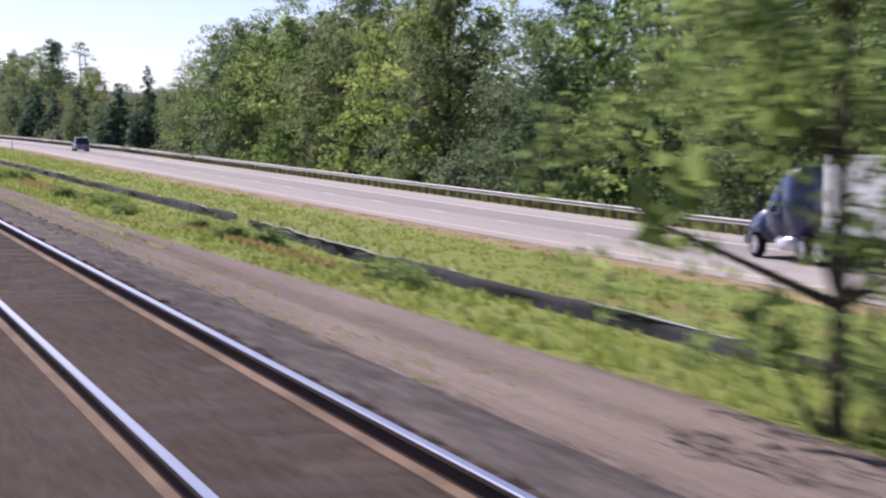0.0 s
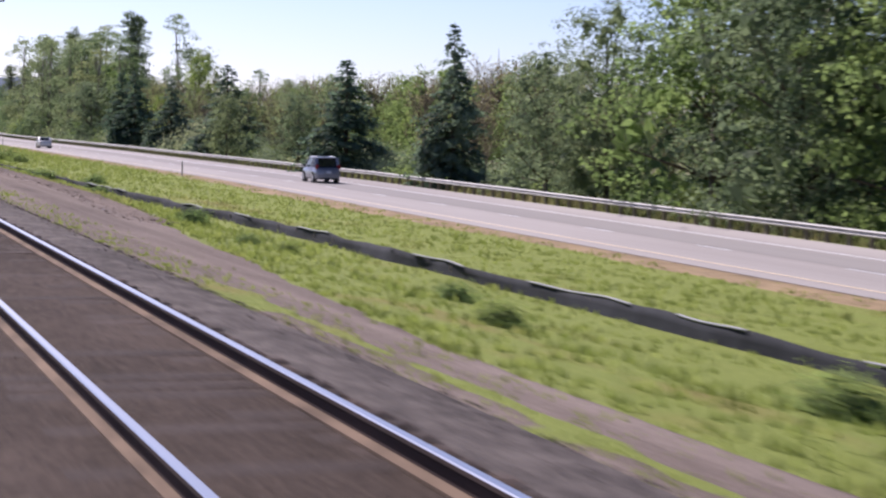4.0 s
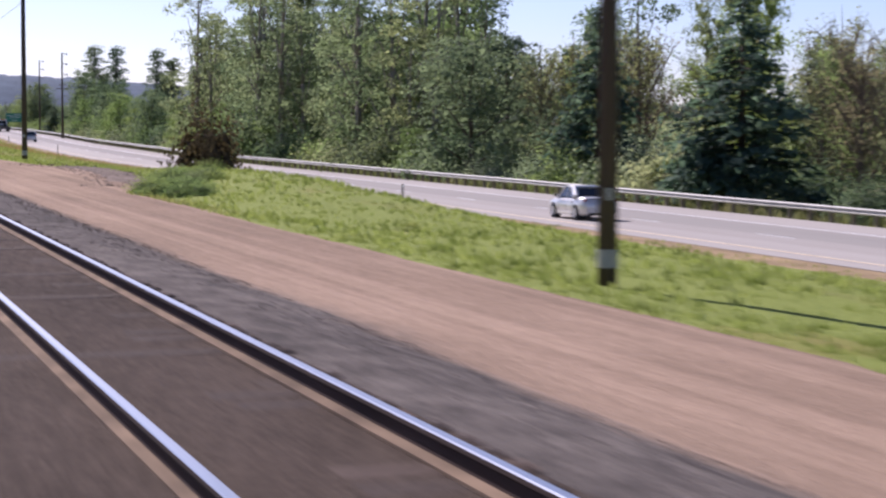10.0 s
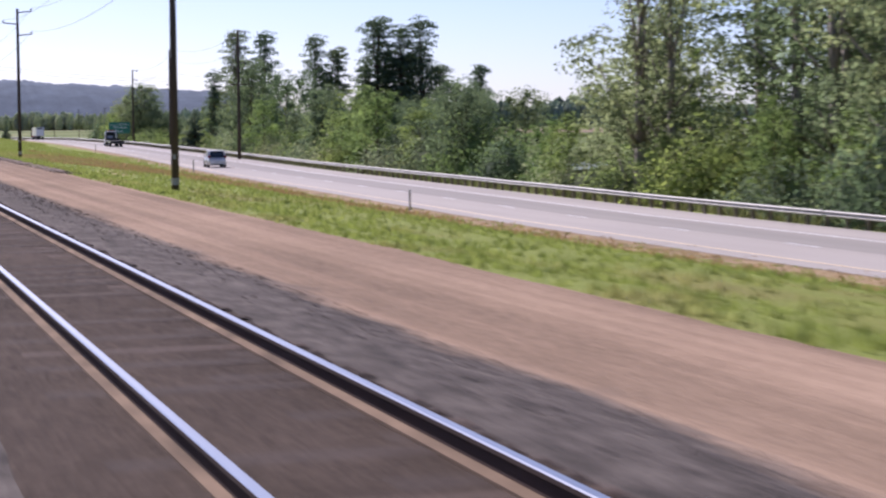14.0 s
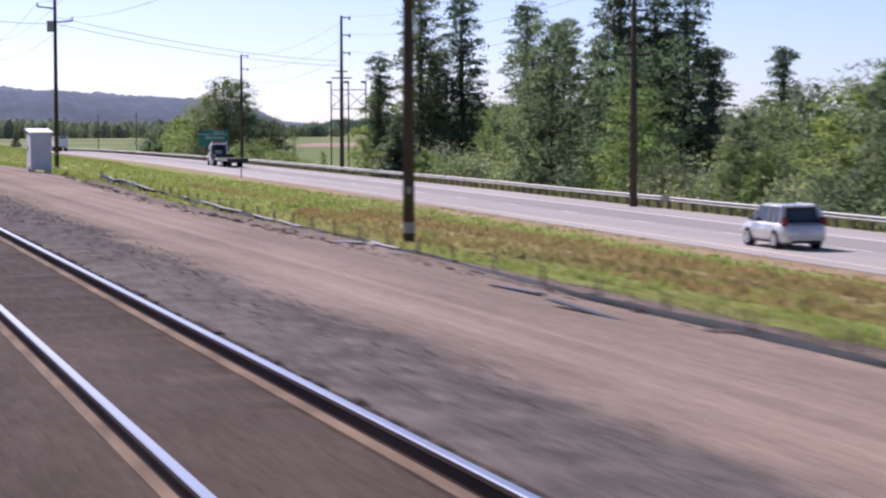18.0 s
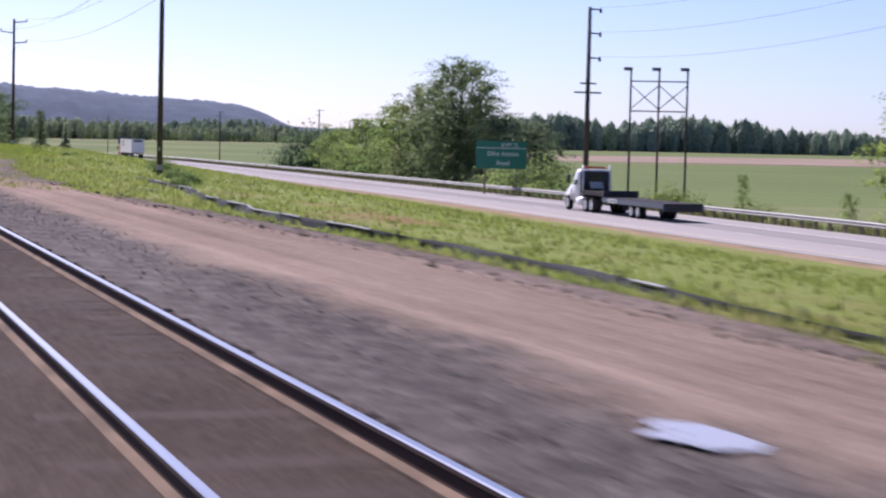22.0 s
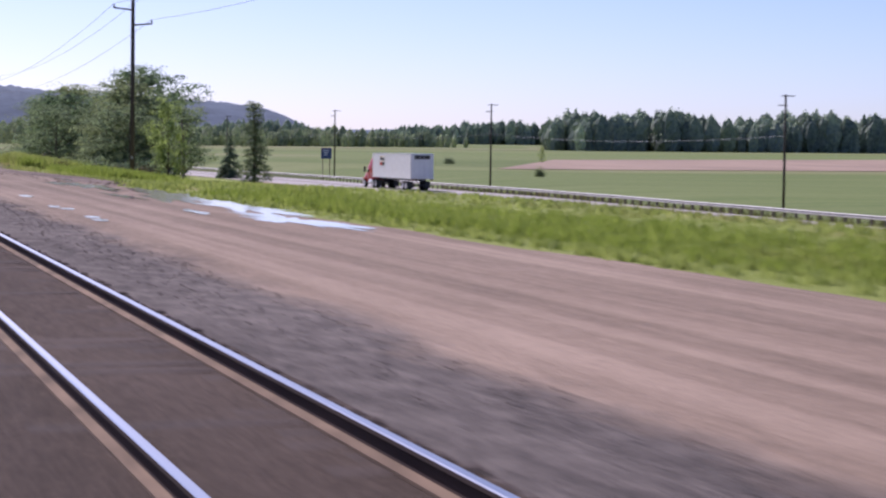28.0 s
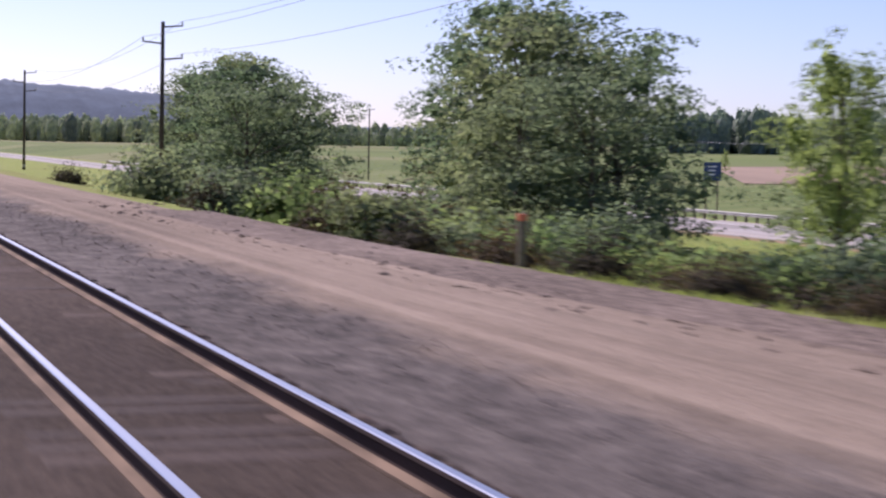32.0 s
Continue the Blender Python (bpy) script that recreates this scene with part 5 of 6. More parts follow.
silt_fence([(9.5, 600), (9.9, 622), (10.4, 634), (11.1, 650), (12.3, 672), (12.0, 682, 0.28), (12.6, 690, 0.32), (13.3, 695, 0.32), (13.8, 698.5, 0.2)], 0.14, "low black silt fence at the edge of the service road")
silt_fence([(11.9, 752, 0.14), (12.6, 763, 0.18), (12.3, 775, 0.2), (11.8, 786, 0.22), (12.6, 794, 0.26), (13.8, 804, 0.26), (15.5, 816, 0.24), (16.0, 827, 0.2), (16.4, 836, 0.1)], 0.32, "sagging black silt fence in the grass beside the service road")

# ---- road signs ----
M["sign_green"] = worn("reflective_green", (0.012, 0.155, 0.10), 0.1, 1.0, 0.4)
M["sign_blue"] = worn("reflective_blue", (0.02, 0.05, 0.16), 0.1, 1.0, 0.4)
M["orange"] = worn("faded_orange_paint", (0.62, 0.16, 0.07), 0.2, 3.0, 0.6)
M["sign_white"] = plain("sign_white", (0.72, 0.74, 0.73), 0.4)
es = thing("exit_sign", "large green highway exit sign with faint white lettering on two posts", "road sign", at=pose(58.0, 898, tz(58.0, 898), 0, 0, -9))
ez = 1.82 - tz(58.0, 898)
part("panel", bm_box(0, 0, ez - 1.2, 4.45, 0.06, 2.4, 0.02), M["sign_green"], es)
for k in (-1, 1):
    part("post", bm_box(k * 1.4, 0.12, (ez - 2.4) / 2, 0.14, 0.16, ez + 1.9), M["wpost"], es)
part("border", bm_box(0, -0.035, ez - 0.62, 4.35, 0.012, 0.05), M["sign_white"], es)


def sign_text(body, size, x, z, parent):
    cu = bpy.data.curves.new("lettering", "FONT")
    cu.body, cu.size, cu.align_x, cu.extrude = body, size, "CENTER", 0.004
    cu.materials.append(M["sign_white"])
    ob = new("lettering", cu)
    ob.parent = parent
    ob.matrix_basis = pose(x, -0.042, z, 90, 0, 0)
    return ob


sign_text("EXIT 22", 0.44, 0.75, ez - 0.48, es)
sign_text("Dike Access", 0.56, 0.15, ez - 1.28, es)
sign_text("Road", 0.56, 0.15, ez - 2.08, es)
bs = thing("service_sign", "blue roadside information sign with pale bars on two posts", "road sign", at=pose(71.6, 1206, tz(71.6, 1206), 0, 0, -4))
bz = 0.3 - tz(71.6, 1206)
part("panel", bm_box(0, 0, bz - 0.75, 1.5, 0.05, 1.5, 0.02), M["sign_blue"], bs)
for k in range(3):
    part("bar", bm_box(-0.05, -0.03, bz - 0.35 - k * 0.32, 0.8 - 0.15 * k, 0.012, 0.12), M["sign_white"], bs)
for k in (-1, 1):
    part("post", bm_box(k * 0.5, 0.08, (bz - 0.8) / 2, 0.1, 0.1, bz + 0.6), M["wpost"], bs)
om = thing("marker_post", "weathered timber marker post with an orange painted top", "marker post", at=pose(14.0, 1094, tz(14, 1094)))
part("post", bm_box(0, 0, 0.45, 0.14, 0.14, 1.3, 0.01), M["wpost"], om)
part("top", bm_box(0, 0, 1.16, 0.17, 0.17, 0.14, 0.01), M["orange"], om, "orange painted top")


ts = thing("trackside_sign", "plain grey sign plate seen from behind on a slim brown post", "railway sign", at=pose(4.94, 252.2, tz(4.94, 252.2)))
part("post", bm_box(0, 0, 1.0, 0.07, 0.07, 2.3, 0.008), M["wpost"], ts)
part("plate", bm_box(0, -0.05, 1.78, 0.33, 0.02, 0.46, 0.006), M["steel"], ts, "dull grey back of a sign plate")
for zz in (1.68, 1.9):
    part("bolt", bm_rod((0, -0.075, zz), (0, -0.05, zz), 0.015, seg=6), M["dark"], ts)
for x, y, h in ((10.55, 271.4, 1.05), (11.15, 271.0, 0.95)):
    st = thing("timber_stub", "weathered broken timber post standing in the scrub", "post", at=pose(x, y, tz(x, y), 2, 3))
    part("post", bm_box(0, 0, h / 2 - 0.15, 0.15, 0.15, h + 0.3, 0.02), M["wpost"], st)
sap = sparse_tree("dead_sapling", "small leafless sapling among weathered posts", 2.2, 66, "leaf_f", 240, 0.8)
sap.location = (10.9, 272.2, tz(10.9, 272.2))


def delineator(y):
    x = float(x_rail_g(y)) - road_w - 1.1
    t = thing("road_delineator", "slim pale roadside marker post in the grass", "marker post", "roadside marker posts", at=pose(x, y, tz(x, y)))
    part("post", bm_box(0, 0, 0.5, 0.11, 0.03, 1.3), M["steel"], t)
    part("reflector", bm_box(0, -0.02, 1.05, 0.08, 0.012, 0.12), M["sign_white"], t)


for y in (290, 430, 570, 655, 790):
    delineator(y)


# ---- farm buildings far off ----
def farm_shed(x, y, w, d, h, label):
    z = tz(x, y)
    t = thing("farm_shed", label, "farm building", at=pose(x, y, z, 0, 0, 20))
    part("wall", bm_box(0, 0, h / 2 - 0.2, w, d, h + 0.4), M["cream"], t)
    bm = bmesh.new()
    vs = [bm.verts.new(p) for p in ((-w / 2 - 0.5, -d / 2 - 0.5, h), (w / 2 + 0.5, -d / 2 - 0.5, h), (w / 2 + 0.5, d / 2 + 0.5, h), (-w / 2 - 0.5, d / 2 + 0.5, h), (-w / 2 - 0.5, 0, h + d * 0.2), (w / 2 + 0.5, 0, h + d * 0.2))]
    for q in ((0, 1, 5, 4), (2, 3, 4, 5), (0, 4, 3), (1, 2, 5), (3, 2, 1, 0)):
        bm.faces.new([vs[i] for i in q])
    part("roof", bm, M["white_paint"], t, "pale metal roof")
    for k in (-0.3, 0.0, 0.3):
        part("door", bm_box(k * w, -d / 2 - 0.05, h * 0.4, w * 0.14, 0.1, h * 0.8), M["dark"], t)


farm_shed(225, 2280, 29, 10, 4, "long low farm shed with a pale metal roof")
farm_shed(572, 1690, 24, 9, 3.4, "far long white building in the fields")
farm_shed(600, 2150, 15, 8, 3.2, "far white farm shed among the trees")
farm_shed(890, 2100, 13, 8, 3, "far low farm building at the edge of the woods")

# ---- puddles and scraps on the service road ----
wm, wnt, wb = material("muddy_puddle_water", 0.06)
wb.inputs["Base Color"].default_value = (0.46, 0.415, 0.36, 1)
wb.inputs["IOR"].default_value = 1.36
wb.inputs["Specular IOR Level"].default_value = 0.5
bump(wnt, wb, noise_node(wnt, 3.0, 2), 0.03, 0.01)


def puddle(x, y, length, width, turn=0.0):
    bm = bmesh.new()
    n, seed = 110, x + y
    ring = []
    rough = min(1.0, length / 9)
    for i in range(n):
        a = 6.28318 * i / n
        k = 0.72 + (0.25 + 0.3 * rough) * noise.noise((math.cos(a) * 2.2 + seed, math.sin(a) * 2.2, 0.5)) + 0.3 * rough * noise.noise((math.cos(a) * 6 + seed, math.sin(a) * 6, 2.5)) + 0.3 * rough * noise.noise((math.cos(a) * 17 + seed, math.sin(a) * 17, 4.5))
        px, py = math.cos(a) * width * 0.5 * k, math.sin(a) * length * 0.5 * k
        ca, sa = math.cos(turn), math.sin(turn)
        qx, qy = x + px * ca - py * sa, y + px * sa + py * ca
        ring.append(bm.verts.new((qx, qy, tz(x, y) + 0.088)))
    bm.faces.new(ring)
    me = bpy.data.meshes.new("puddle")
    bm.to_mesh(me)
    bm.free()
    me.materials.append(wm)
    tagged(new("puddle", me), "shallow rain puddle mirroring the sky on the dirt road", "puddle")


for x, y, l, w, a in ((10.8, 1007, 18, 1.5, 0.03), (11.9, 994, 20, 2.3, -0.05), (12.2, 984, 16, 2.2, 0.0), (10.3, 993, 9, 0.7, 0.05), (11.6, 975, 13, 1.8, 0.04), (10.0, 1009.5, 7, 0.8, 0.0), (10.2, 980, 5, 0.5, 0.0), (6.97, 991.8, 2.6, 0.55, 0), (6.75, 982.5, 1.6, 0.4, 0), (6.9, 981.0, 1.8, 0.45, 0), (6.83, 975.6, 1.7, 0.5, 0), (6.8, 973.9, 1.5, 0.5, 0), (6.8, 1006.6, 1.5, 0.45, 0), (6.92, 1004.6, 1.2, 0.35, 0), (8.85, 1039, 8.0, 0.75, -0.03), (8.1, 1017.8, 3.4, 1.25, 0.1), (11.15, 1018.4, 1.5, 0.5, 0), (11.25, 1015.3, 3.6, 0.5, 0), (6.95, 862.2, 1.7, 1.1, 0.1), (6.55, 870.4, 0.9, 0.5, 0), (6.1, 860.6, 0.6, 0.3, 0), (11.3, 910.4, 2.6, 0.9, 0.2), (10.75, 890.0, 3.0, 0.3, 0.0), (10.8, 885.6, 3.4, 0.32, 0.03), (10.5, 866.0, 3.0, 1.0, -0.1), (11.4, 858.2, 3.0, 0.6, 0.1), (10.3, 834.2, 1.2, 0.5, 0.3), (5.75, 743.6, 1.9, 0.95, 0.1)):
    puddle(x, y, l, w, a)


M["board"] = worn("bleached_broken_board", (0.46, 0.43, 0.385), 0.25, 5.0, 0.85)


def scrap(x, y, l, w, turn, dark=False):
    """A broken pale board lying flat on the ground; dark: a strip of scrap or of painted shadow."""
    z = tz(x, y) + 0.10
    t = bm_box(0, 0, 0, w, l, 0.028, 0.008)
    for vv in t.verts:
        vv.co.z += 0.015 * noise.noise((vv.co.x * 9 + x, vv.co.y * 5, 1.0))
    me = bpy.data.meshes.new("scrap_board")
    t.to_mesh(me)
    t.free()
    me.materials.append(M["dark"] if dark else M["board"] if pick.random() < 0.6 else M["concrete"])
    ob = new("scrap_board", me)
    ob.matrix_basis = pose(x, y, z, pick.uniform(-3, 3), pick.uniform(-3, 3), turn)
    tagged(ob, "dark flat strip on the gravel, scrap or painted signal shadow" if dark else "pale broken board lying on the gravel", "scrap board", "scraps beside the track")


for x, y, l, w, a in ((9.8, 275.6, 0.9, 0.2, 50), (11.1, 274.6, 1.0, 0.22, 70), (11.4, 273.8, 0.8, 0.2, 60), (6.3, 262.5, 0.5, 0.12, 40), (6.6, 721.2, 0.5, 0.12, 30), (13.4, 781.5, 0.5, 0.3, 30), (8.5, 340.2, 0.7, 0.25, 30), (6.7, 329, 0.5, 0.2, 60), (6.75, 459.6, 0.4, 0.2, 40), (9.2, 593, 0.5, 0.06, 50), (9.7, 818.4, 0.35, 0.2, 20), (6.0, 812.7, 0.3, 0.16, 40), (4.95, 876.3, 0.5, 0.06, 5), (5.9, 877.7, 0.5, 0.06, 5), (6.15, 875.8, 0.4, 0.13, 12), (12.0, 806, 1.3, 0.25, 60), (6.3, 1049, 0.8, 0.12, 10), (5.7, 1031, 1.0, 0.1, 20), (10.4, 637, 0.9, 0.35, 5), (9.0, 1062, 0.8, 0.3, 40)):
    scrap(x, y, l, w, a)
# the first two dark strips stand in for the signal head's cast shadow
for x, y, l, w, a in ((6.5, 689.2, 0.9, 0.1, 60), (6.1, 688.0, 0.9, 0.12, 75), (9.1, 622, 2.2, 0.12, 4), (9.4, 625.5, 1.8, 0.1, 3), (10.2, 637.5, 1.6, 0.12, 5)):
    scrap(x, y, l, w, a, True)


# ---- vehicles ----
def paint(name, base, rough=0.3, metal=0.35):
    m, nt, b = material(name, rough, metal)
    n = noise_node(nt, 2.5, 4)
    nt.links.new(ramp(nt, n, [(0.3, tuple(c * 0.88 for c in base)), (0.7, base)]), b.inputs["Base Color"])
    b.inputs["Coat Weight"].default_value = 0.5
    b.inputs["Coat Roughness"].default_value = 0.08
    return m


M["silver"] = paint("silver_car_paint", (0.68, 0.665, 0.63))
M["bluegrey"] = paint("blue_grey_car_paint", (0.25, 0.26, 0.305), 0.3, 0.3)
M["truckwhite"] = paint("white_truck_paint", (0.88, 0.875, 0.85), 0.4, 0.0)
M["truckred"] = paint("red_truck_paint", (0.55, 0.035, 0.03), 0.35, 0.0)
M["truckblue"] = paint("dark_blue_truck_paint", (0.03, 0.045, 0.12), 0.35, 0.1)
M["tint"] = worn("tinted_car_glass", (0.012, 0.014, 0.016), 0.1, 1.0, 0.06, 0.0, 0.0)
M["rubber"] = worn("tyre_rubber", (0.018, 0.018, 0.018), 0.2, 4.0, 0.85)
M["alloy"] = worn("alloy_wheel", (0.68, 0.68, 0.68), 0.1, 4.0, 0.4, 0.3, 0.0)
M["taillight"] = worn("red_tail_lamp_plastic", (0.2, 0.008, 0.012), 0.1, 4.0, 0.25, 0.0, 0.0)
M["trim"] = worn("black_plastic_trim", (0.025, 0.025, 0.027), 0.2, 4.0, 0.6)
M["deck"] = worn("worn_dark_deck_planks", (0.045, 0.04, 0.038), 0.3, 2.0, 0.85)
M["plate"] = plain("plate_pale", (0.55, 0.58, 0.62), 0.5)


def loft(stations, mat, parent, name, label="", smooth=True):
    """Cross-sections along y joined to a closed skin; a station: y and a ring of x, z (right half, from bottom to top)."""
    bm = bmesh.new()
    rings = []
    for y, half in stations:
        ring = [(x, z) for x, z in half] + [(-x, z) for x, z in reversed(half)]
        rings.append([bm.verts.new((x, y, z)) for x, z in ring])
    n = len(rings[0])
    for a, b in zip(rings[:-1], rings[1:]):
        for i in range(n):
            k = (i + 1) % n
            bm.faces.new((a[i], a[k], b[k], b[i]))
    bm.faces.new(rings[0][::-1])
    bm.faces.new(rings[-1])
    bmesh.ops.recalc_face_normals(bm, faces=bm.faces)
    ob = part(name, bm, mat, parent, label, smooth)
    return ob


def wheel(parent, x, y, r, w, side):
    """A tyre with a rim of spokes; side: 1 right, -1 left."""
    hub = side * (w / 2 - 0.055)
    wh = part("wheel", bm_rod((x - hub, y, r), (x + hub, y, r), r * 0.64, r * 0.64, 18), M["trim"], parent)
    bm = bmesh.new()
    seg, prof_t = 26, ((-w / 2, r * 0.64), (-w / 2, r * 0.92), (-w * 0.36, r), (w * 0.36, r), (w / 2, r * 0.92), (w / 2, r * 0.64))
    rings = []
    for i in range(seg):
        a = 6.28318 * i / seg
        rings.append([bm.verts.new((x + px, y + math.cos(a) * pr, r + math.sin(a) * pr)) for px, pr in prof_t])
    for i in range(seg):
        a, b = rings[i], rings[(i + 1) % seg]
        for k in range(6):
            q = (k + 1) % 6
            bm.faces.new((a[k], a[q], b[q], b[k]))
    bmesh.ops.recalc_face_normals(bm, faces=bm.faces)
    part("tyre", bm, M["rubber"], wh, smooth=True)
    xo = x + side * (w / 2 - 0.02)
    bm = bm_rod((xo - 0.02, y, r), (xo + 0.02, y, r), r * 0.2, r * 0.2, 12)
    for k in range(6):
        a = k * 1.0472
        bm_box(xo, y + math.cos(a) * r * 0.36, r + math.sin(a) * r * 0.36, 0.03, r * 0.52, r * 0.2, bm=bm, rot=pose(0, 0, 0, math.degrees(a)))
    for k in range(24):
        a = k * 0.2618
        bm_box(xo + side * 0.012, y + math.cos(a) * r * 0.61, r + math.sin(a) * r * 0.61, 0.05, r * 0.09, r * 0.17, bm=bm, rot=pose(0, 0, 0, math.degrees(a)))
    part("rim", bm, M["alloy"], wh)


def sheet(parent, name, pts, mat, label="", thick=0.012):
    """A flat pane through the corner points, a little thick along its normal."""
    bm = bmesh.new()
    a, b, c = (Vector(p) for p in pts[:3])
    n = (b - a).cross(c - a).normalized() * thick
    lo = [bm.verts.new(p) for p in pts]
    hi = [bm.verts.new(Vector(p) + n) for p in pts]
    bm.faces.new(lo[::-1])
    bm.faces.new(hi)
    for i in range(len(pts)):
        k = (i + 1) % len(pts)
        bm.faces.new((lo[i], lo[k], hi[k], hi[i]))
    bmesh.ops.recalc_face_normals(bm, faces=bm.faces)
    return part(name, bm, mat, parent, label)


def car(label, L, W, H, belt, hood, tail, wb, r, col, at, suv):
    """A passenger car that points along +y. belt: window sill; hood: bonnet level; tail: boot level or sill of the rear window."""
    t = thing("sport_utility_car" if suv else "sedan_car", label, "car", at=at)
    h, clr = W / 2, r * 0.62
    f, b = L / 2, -L / 2

    def ring(w, z0, zt, tuck=0.05):
        return [(w * 0.86, z0), (w * 0.97, z0 + 0.10), (w, z0 + 0.28), (w * 0.985, (z0 + zt) / 2 + 0.12), (w * 0.93, zt - tuck), (w * 0.80, zt)]

    body = [(b + 0.02, ring(h * 0.84, clr + 0.14, tail * 0.86)), (b + 0.14, ring(h * 0.93, clr + 0.04, tail - 0.04)), (b + 0.55, ring(h * 0.99, clr, tail)), (b + 1.25, ring(h, clr, belt)), (0.0, ring(h, clr, belt)), (f - 1.45, ring(h, clr, belt - 0.02)), (f - 1.05, ring(h * 0.99, clr, hood)), (f - 0.45, ring(h * 0.95, clr + 0.02, hood - 0.08)), (f - 0.10, ring(h * 0.85, clr + 0.06, hood - 0.22)), (f, ring(h * 0.72, clr + 0.14, hood - 0.33))]
    bd = loft(body, M[col], t, "body")
    # cabin: dark glass house under a painted roof
    yw, yr0 = f - 1.18, (b + 0.42 if suv else b + 1.0)          # foot of windscreen, foot of rear window
    tw, tr0 = f - 1.85, (b + 0.62 if suv else b + 1.62)         # roof's front and rear ends
    g0, g1 = h * 0.91, h * (0.78 if suv else 0.72)
    zb, zt = belt - 0.03, H - 0.06
    zb2 = (tail if suv else tail) - 0.03
    bm = bmesh.new()
    q = [(-g0, yr0, zb2), (g0, yr0, zb2), (g0, yw, zb - 0.06), (-g0, yw, zb - 0.06), (-g1, tr0, zt), (g1, tr0, zt), (g1, tw, zt), (-g1, tw, zt)]
    vs = [bm.verts.new(p) for p in q]
    for fc in ((0, 1, 5, 4), (1, 2, 6, 5), (2, 3, 7, 6), (3, 0, 4, 7), (4, 5, 6, 7)):
        bm.faces.new([vs[i] for i in fc])
    bmesh.ops.recalc_face_normals(bm, faces=bm.faces)
    part("window_glass", bm, M["tint"], t, "dark tinted windows")
    roof = [(tr0 - 0.10, [(g1 * 0.9, zt - 0.03), (g1 * 0.98, zt), (g1 * 0.8, zt + 0.02)]), (tr0 + 0.2, [(g1 * 1.03, zt - 0.03), (g1 * 1.02, zt + 0.02), (g1 * 0.75, zt + 0.055)]), ((tr0 + tw) / 2, [(g1 * 1.05, zt - 0.03), (g1 * 1.04, zt + 0.02), (g1 * 0.75, zt + 0.06)]), (tw - 0.2, [(g1 * 1.03, zt - 0.03), (g1 * 1.02, zt + 0.02), (g1 * 0.75, zt + 0.05)]), (tw + 0.06, [(g1 * 0.95, zt - 0.03), (g1 * 0.95, zt), (g1 * 0.7, zt + 0.01)])]
    loft(roof, M[col], t, "roof")
    for s in (-1, 1):
        wid = 0.09
        for (ya, za), (yc, zc), wd in (((yw, zb - 0.06), (tw, zt), 0.05), (((yw + yr0) / 2 - 0.1, zb), ((tw + tr0) / 2 - 0.1, zt), 0.045), ((yr0, zb2), (tr0, zt), 0.13 if suv else 0.14)):
            part("pillar", bm_rod((s * (g0 + 0.0), ya, za), (s * (g1 + 0.0), yc, zc), wd, wd * 0.85, 8), M[col], t)
        if suv:
            part("pillar", bm_rod((s * g0, b + 1.25, zb), (s * g1, b + 1.15, zt), 0.06, 0.05, 8), M[col], t)
            part("roof_rail", bm_rod((s * g1 * 0.96, tr0 + 0.2, H + 0.0), (s * g1 * 0.96, tw - 0.3, H + 0.0), 0.028, seg=8), M["alloy"], t)
        mr = part("mirror", bm_box(s * (h + 0.08), yw - 0.25, belt + 0.08, 0.2, 0.10, 0.15, 0.03), M[col], t)
        part("mirror_glass", bm_box(s * (h + 0.08), yw - 0.306, belt + 0.08, 0.15, 0.008, 0.11), M["tint"], mr)
        tl = part("tail_light", bm_box(s * h * (0.80 if not suv else 0.87), b + (0.115 if not suv else 0.27), tail - 0.16 if not suv else belt + 0.04, h * 0.2, 0.14 if not suv else 0.3, 0.16 if not suv else 0.36, 0.03), M["taillight"], t, "red tail lamp")
        part("headlight", bm_box(s * h * 0.66, f - 0.16, hood - 0.26, h * 0.36, 0.16, 0.14, 0.03), M["alloy"], t)
        for yd in (0.28, -0.75):
            part("door_handle", bm_box(s * (h - 0.01), yd, belt - 0.14, 0.04, 0.17, 0.03), M[col], t)
        for ya in (yw - 0.35, (yw + yr0) / 2 - 0.15, b + 1.25):
            part("door_seam", bm_box(s * (h - 0.004), ya, (clr + belt) / 2 + 0.05, 0.012, 0.012, belt - clr - 0.25), M["trim"], t)
        part("sill", bm_box(s * h * 0.97, 0, clr + 0.07, 0.06, wb * 0.68, 0.10, 0.02), M["trim" if suv else col], t)
        for yy in (wb / 2, -wb / 2):
            part("wheel_arch", bm_rod((s * (h - 0.24), yy, r), (s * (h + 0.004), yy, r), r * 1.13, r * 1.13, 24), M["trim"], t, "dark wheel arch")
            wheel(t, s * (h - 0.085), yy, r, 0.23, s)
    part("rear_bumper", bm_box(0, b + 0.06, clr + 0.22, W * 0.84, 0.2, 0.22, 0.05), M[col], t)
    part("bumper_strip", bm_box(0, b - 0.02, clr + 0.08, W * 0.7, 0.14, 0.10, 0.03), M["trim"], t)
    part("number_plate", bm_box(0, b + (0.0 if suv else -0.005), (clr + tail) / 2 + 0.1, 0.34, 0.03, 0.16), M["plate"], t, "pale plate with a grey bar")
    part("tailgate_seam", bm_box(0, b + 0.06, tail - 0.07, W * 0.6, 0.05, 0.015), M["trim"], t)
    if suv:
        part("rear_window", bm_box(0, yr0 - 0.03 + 0.06, (zb2 + zt) / 2, g0 * 1.34, 0.05, (zt - zb2) * 0.66, 0.03, rot=pose(0, 0, 0, -8)), M["tint"], t)
        part("rear_spoiler", bm_box(0, tr0 - 0.14, zt + 0.01, g1 * 1.7, 0.22, 0.04, 0.015), M[col], t)
    return t


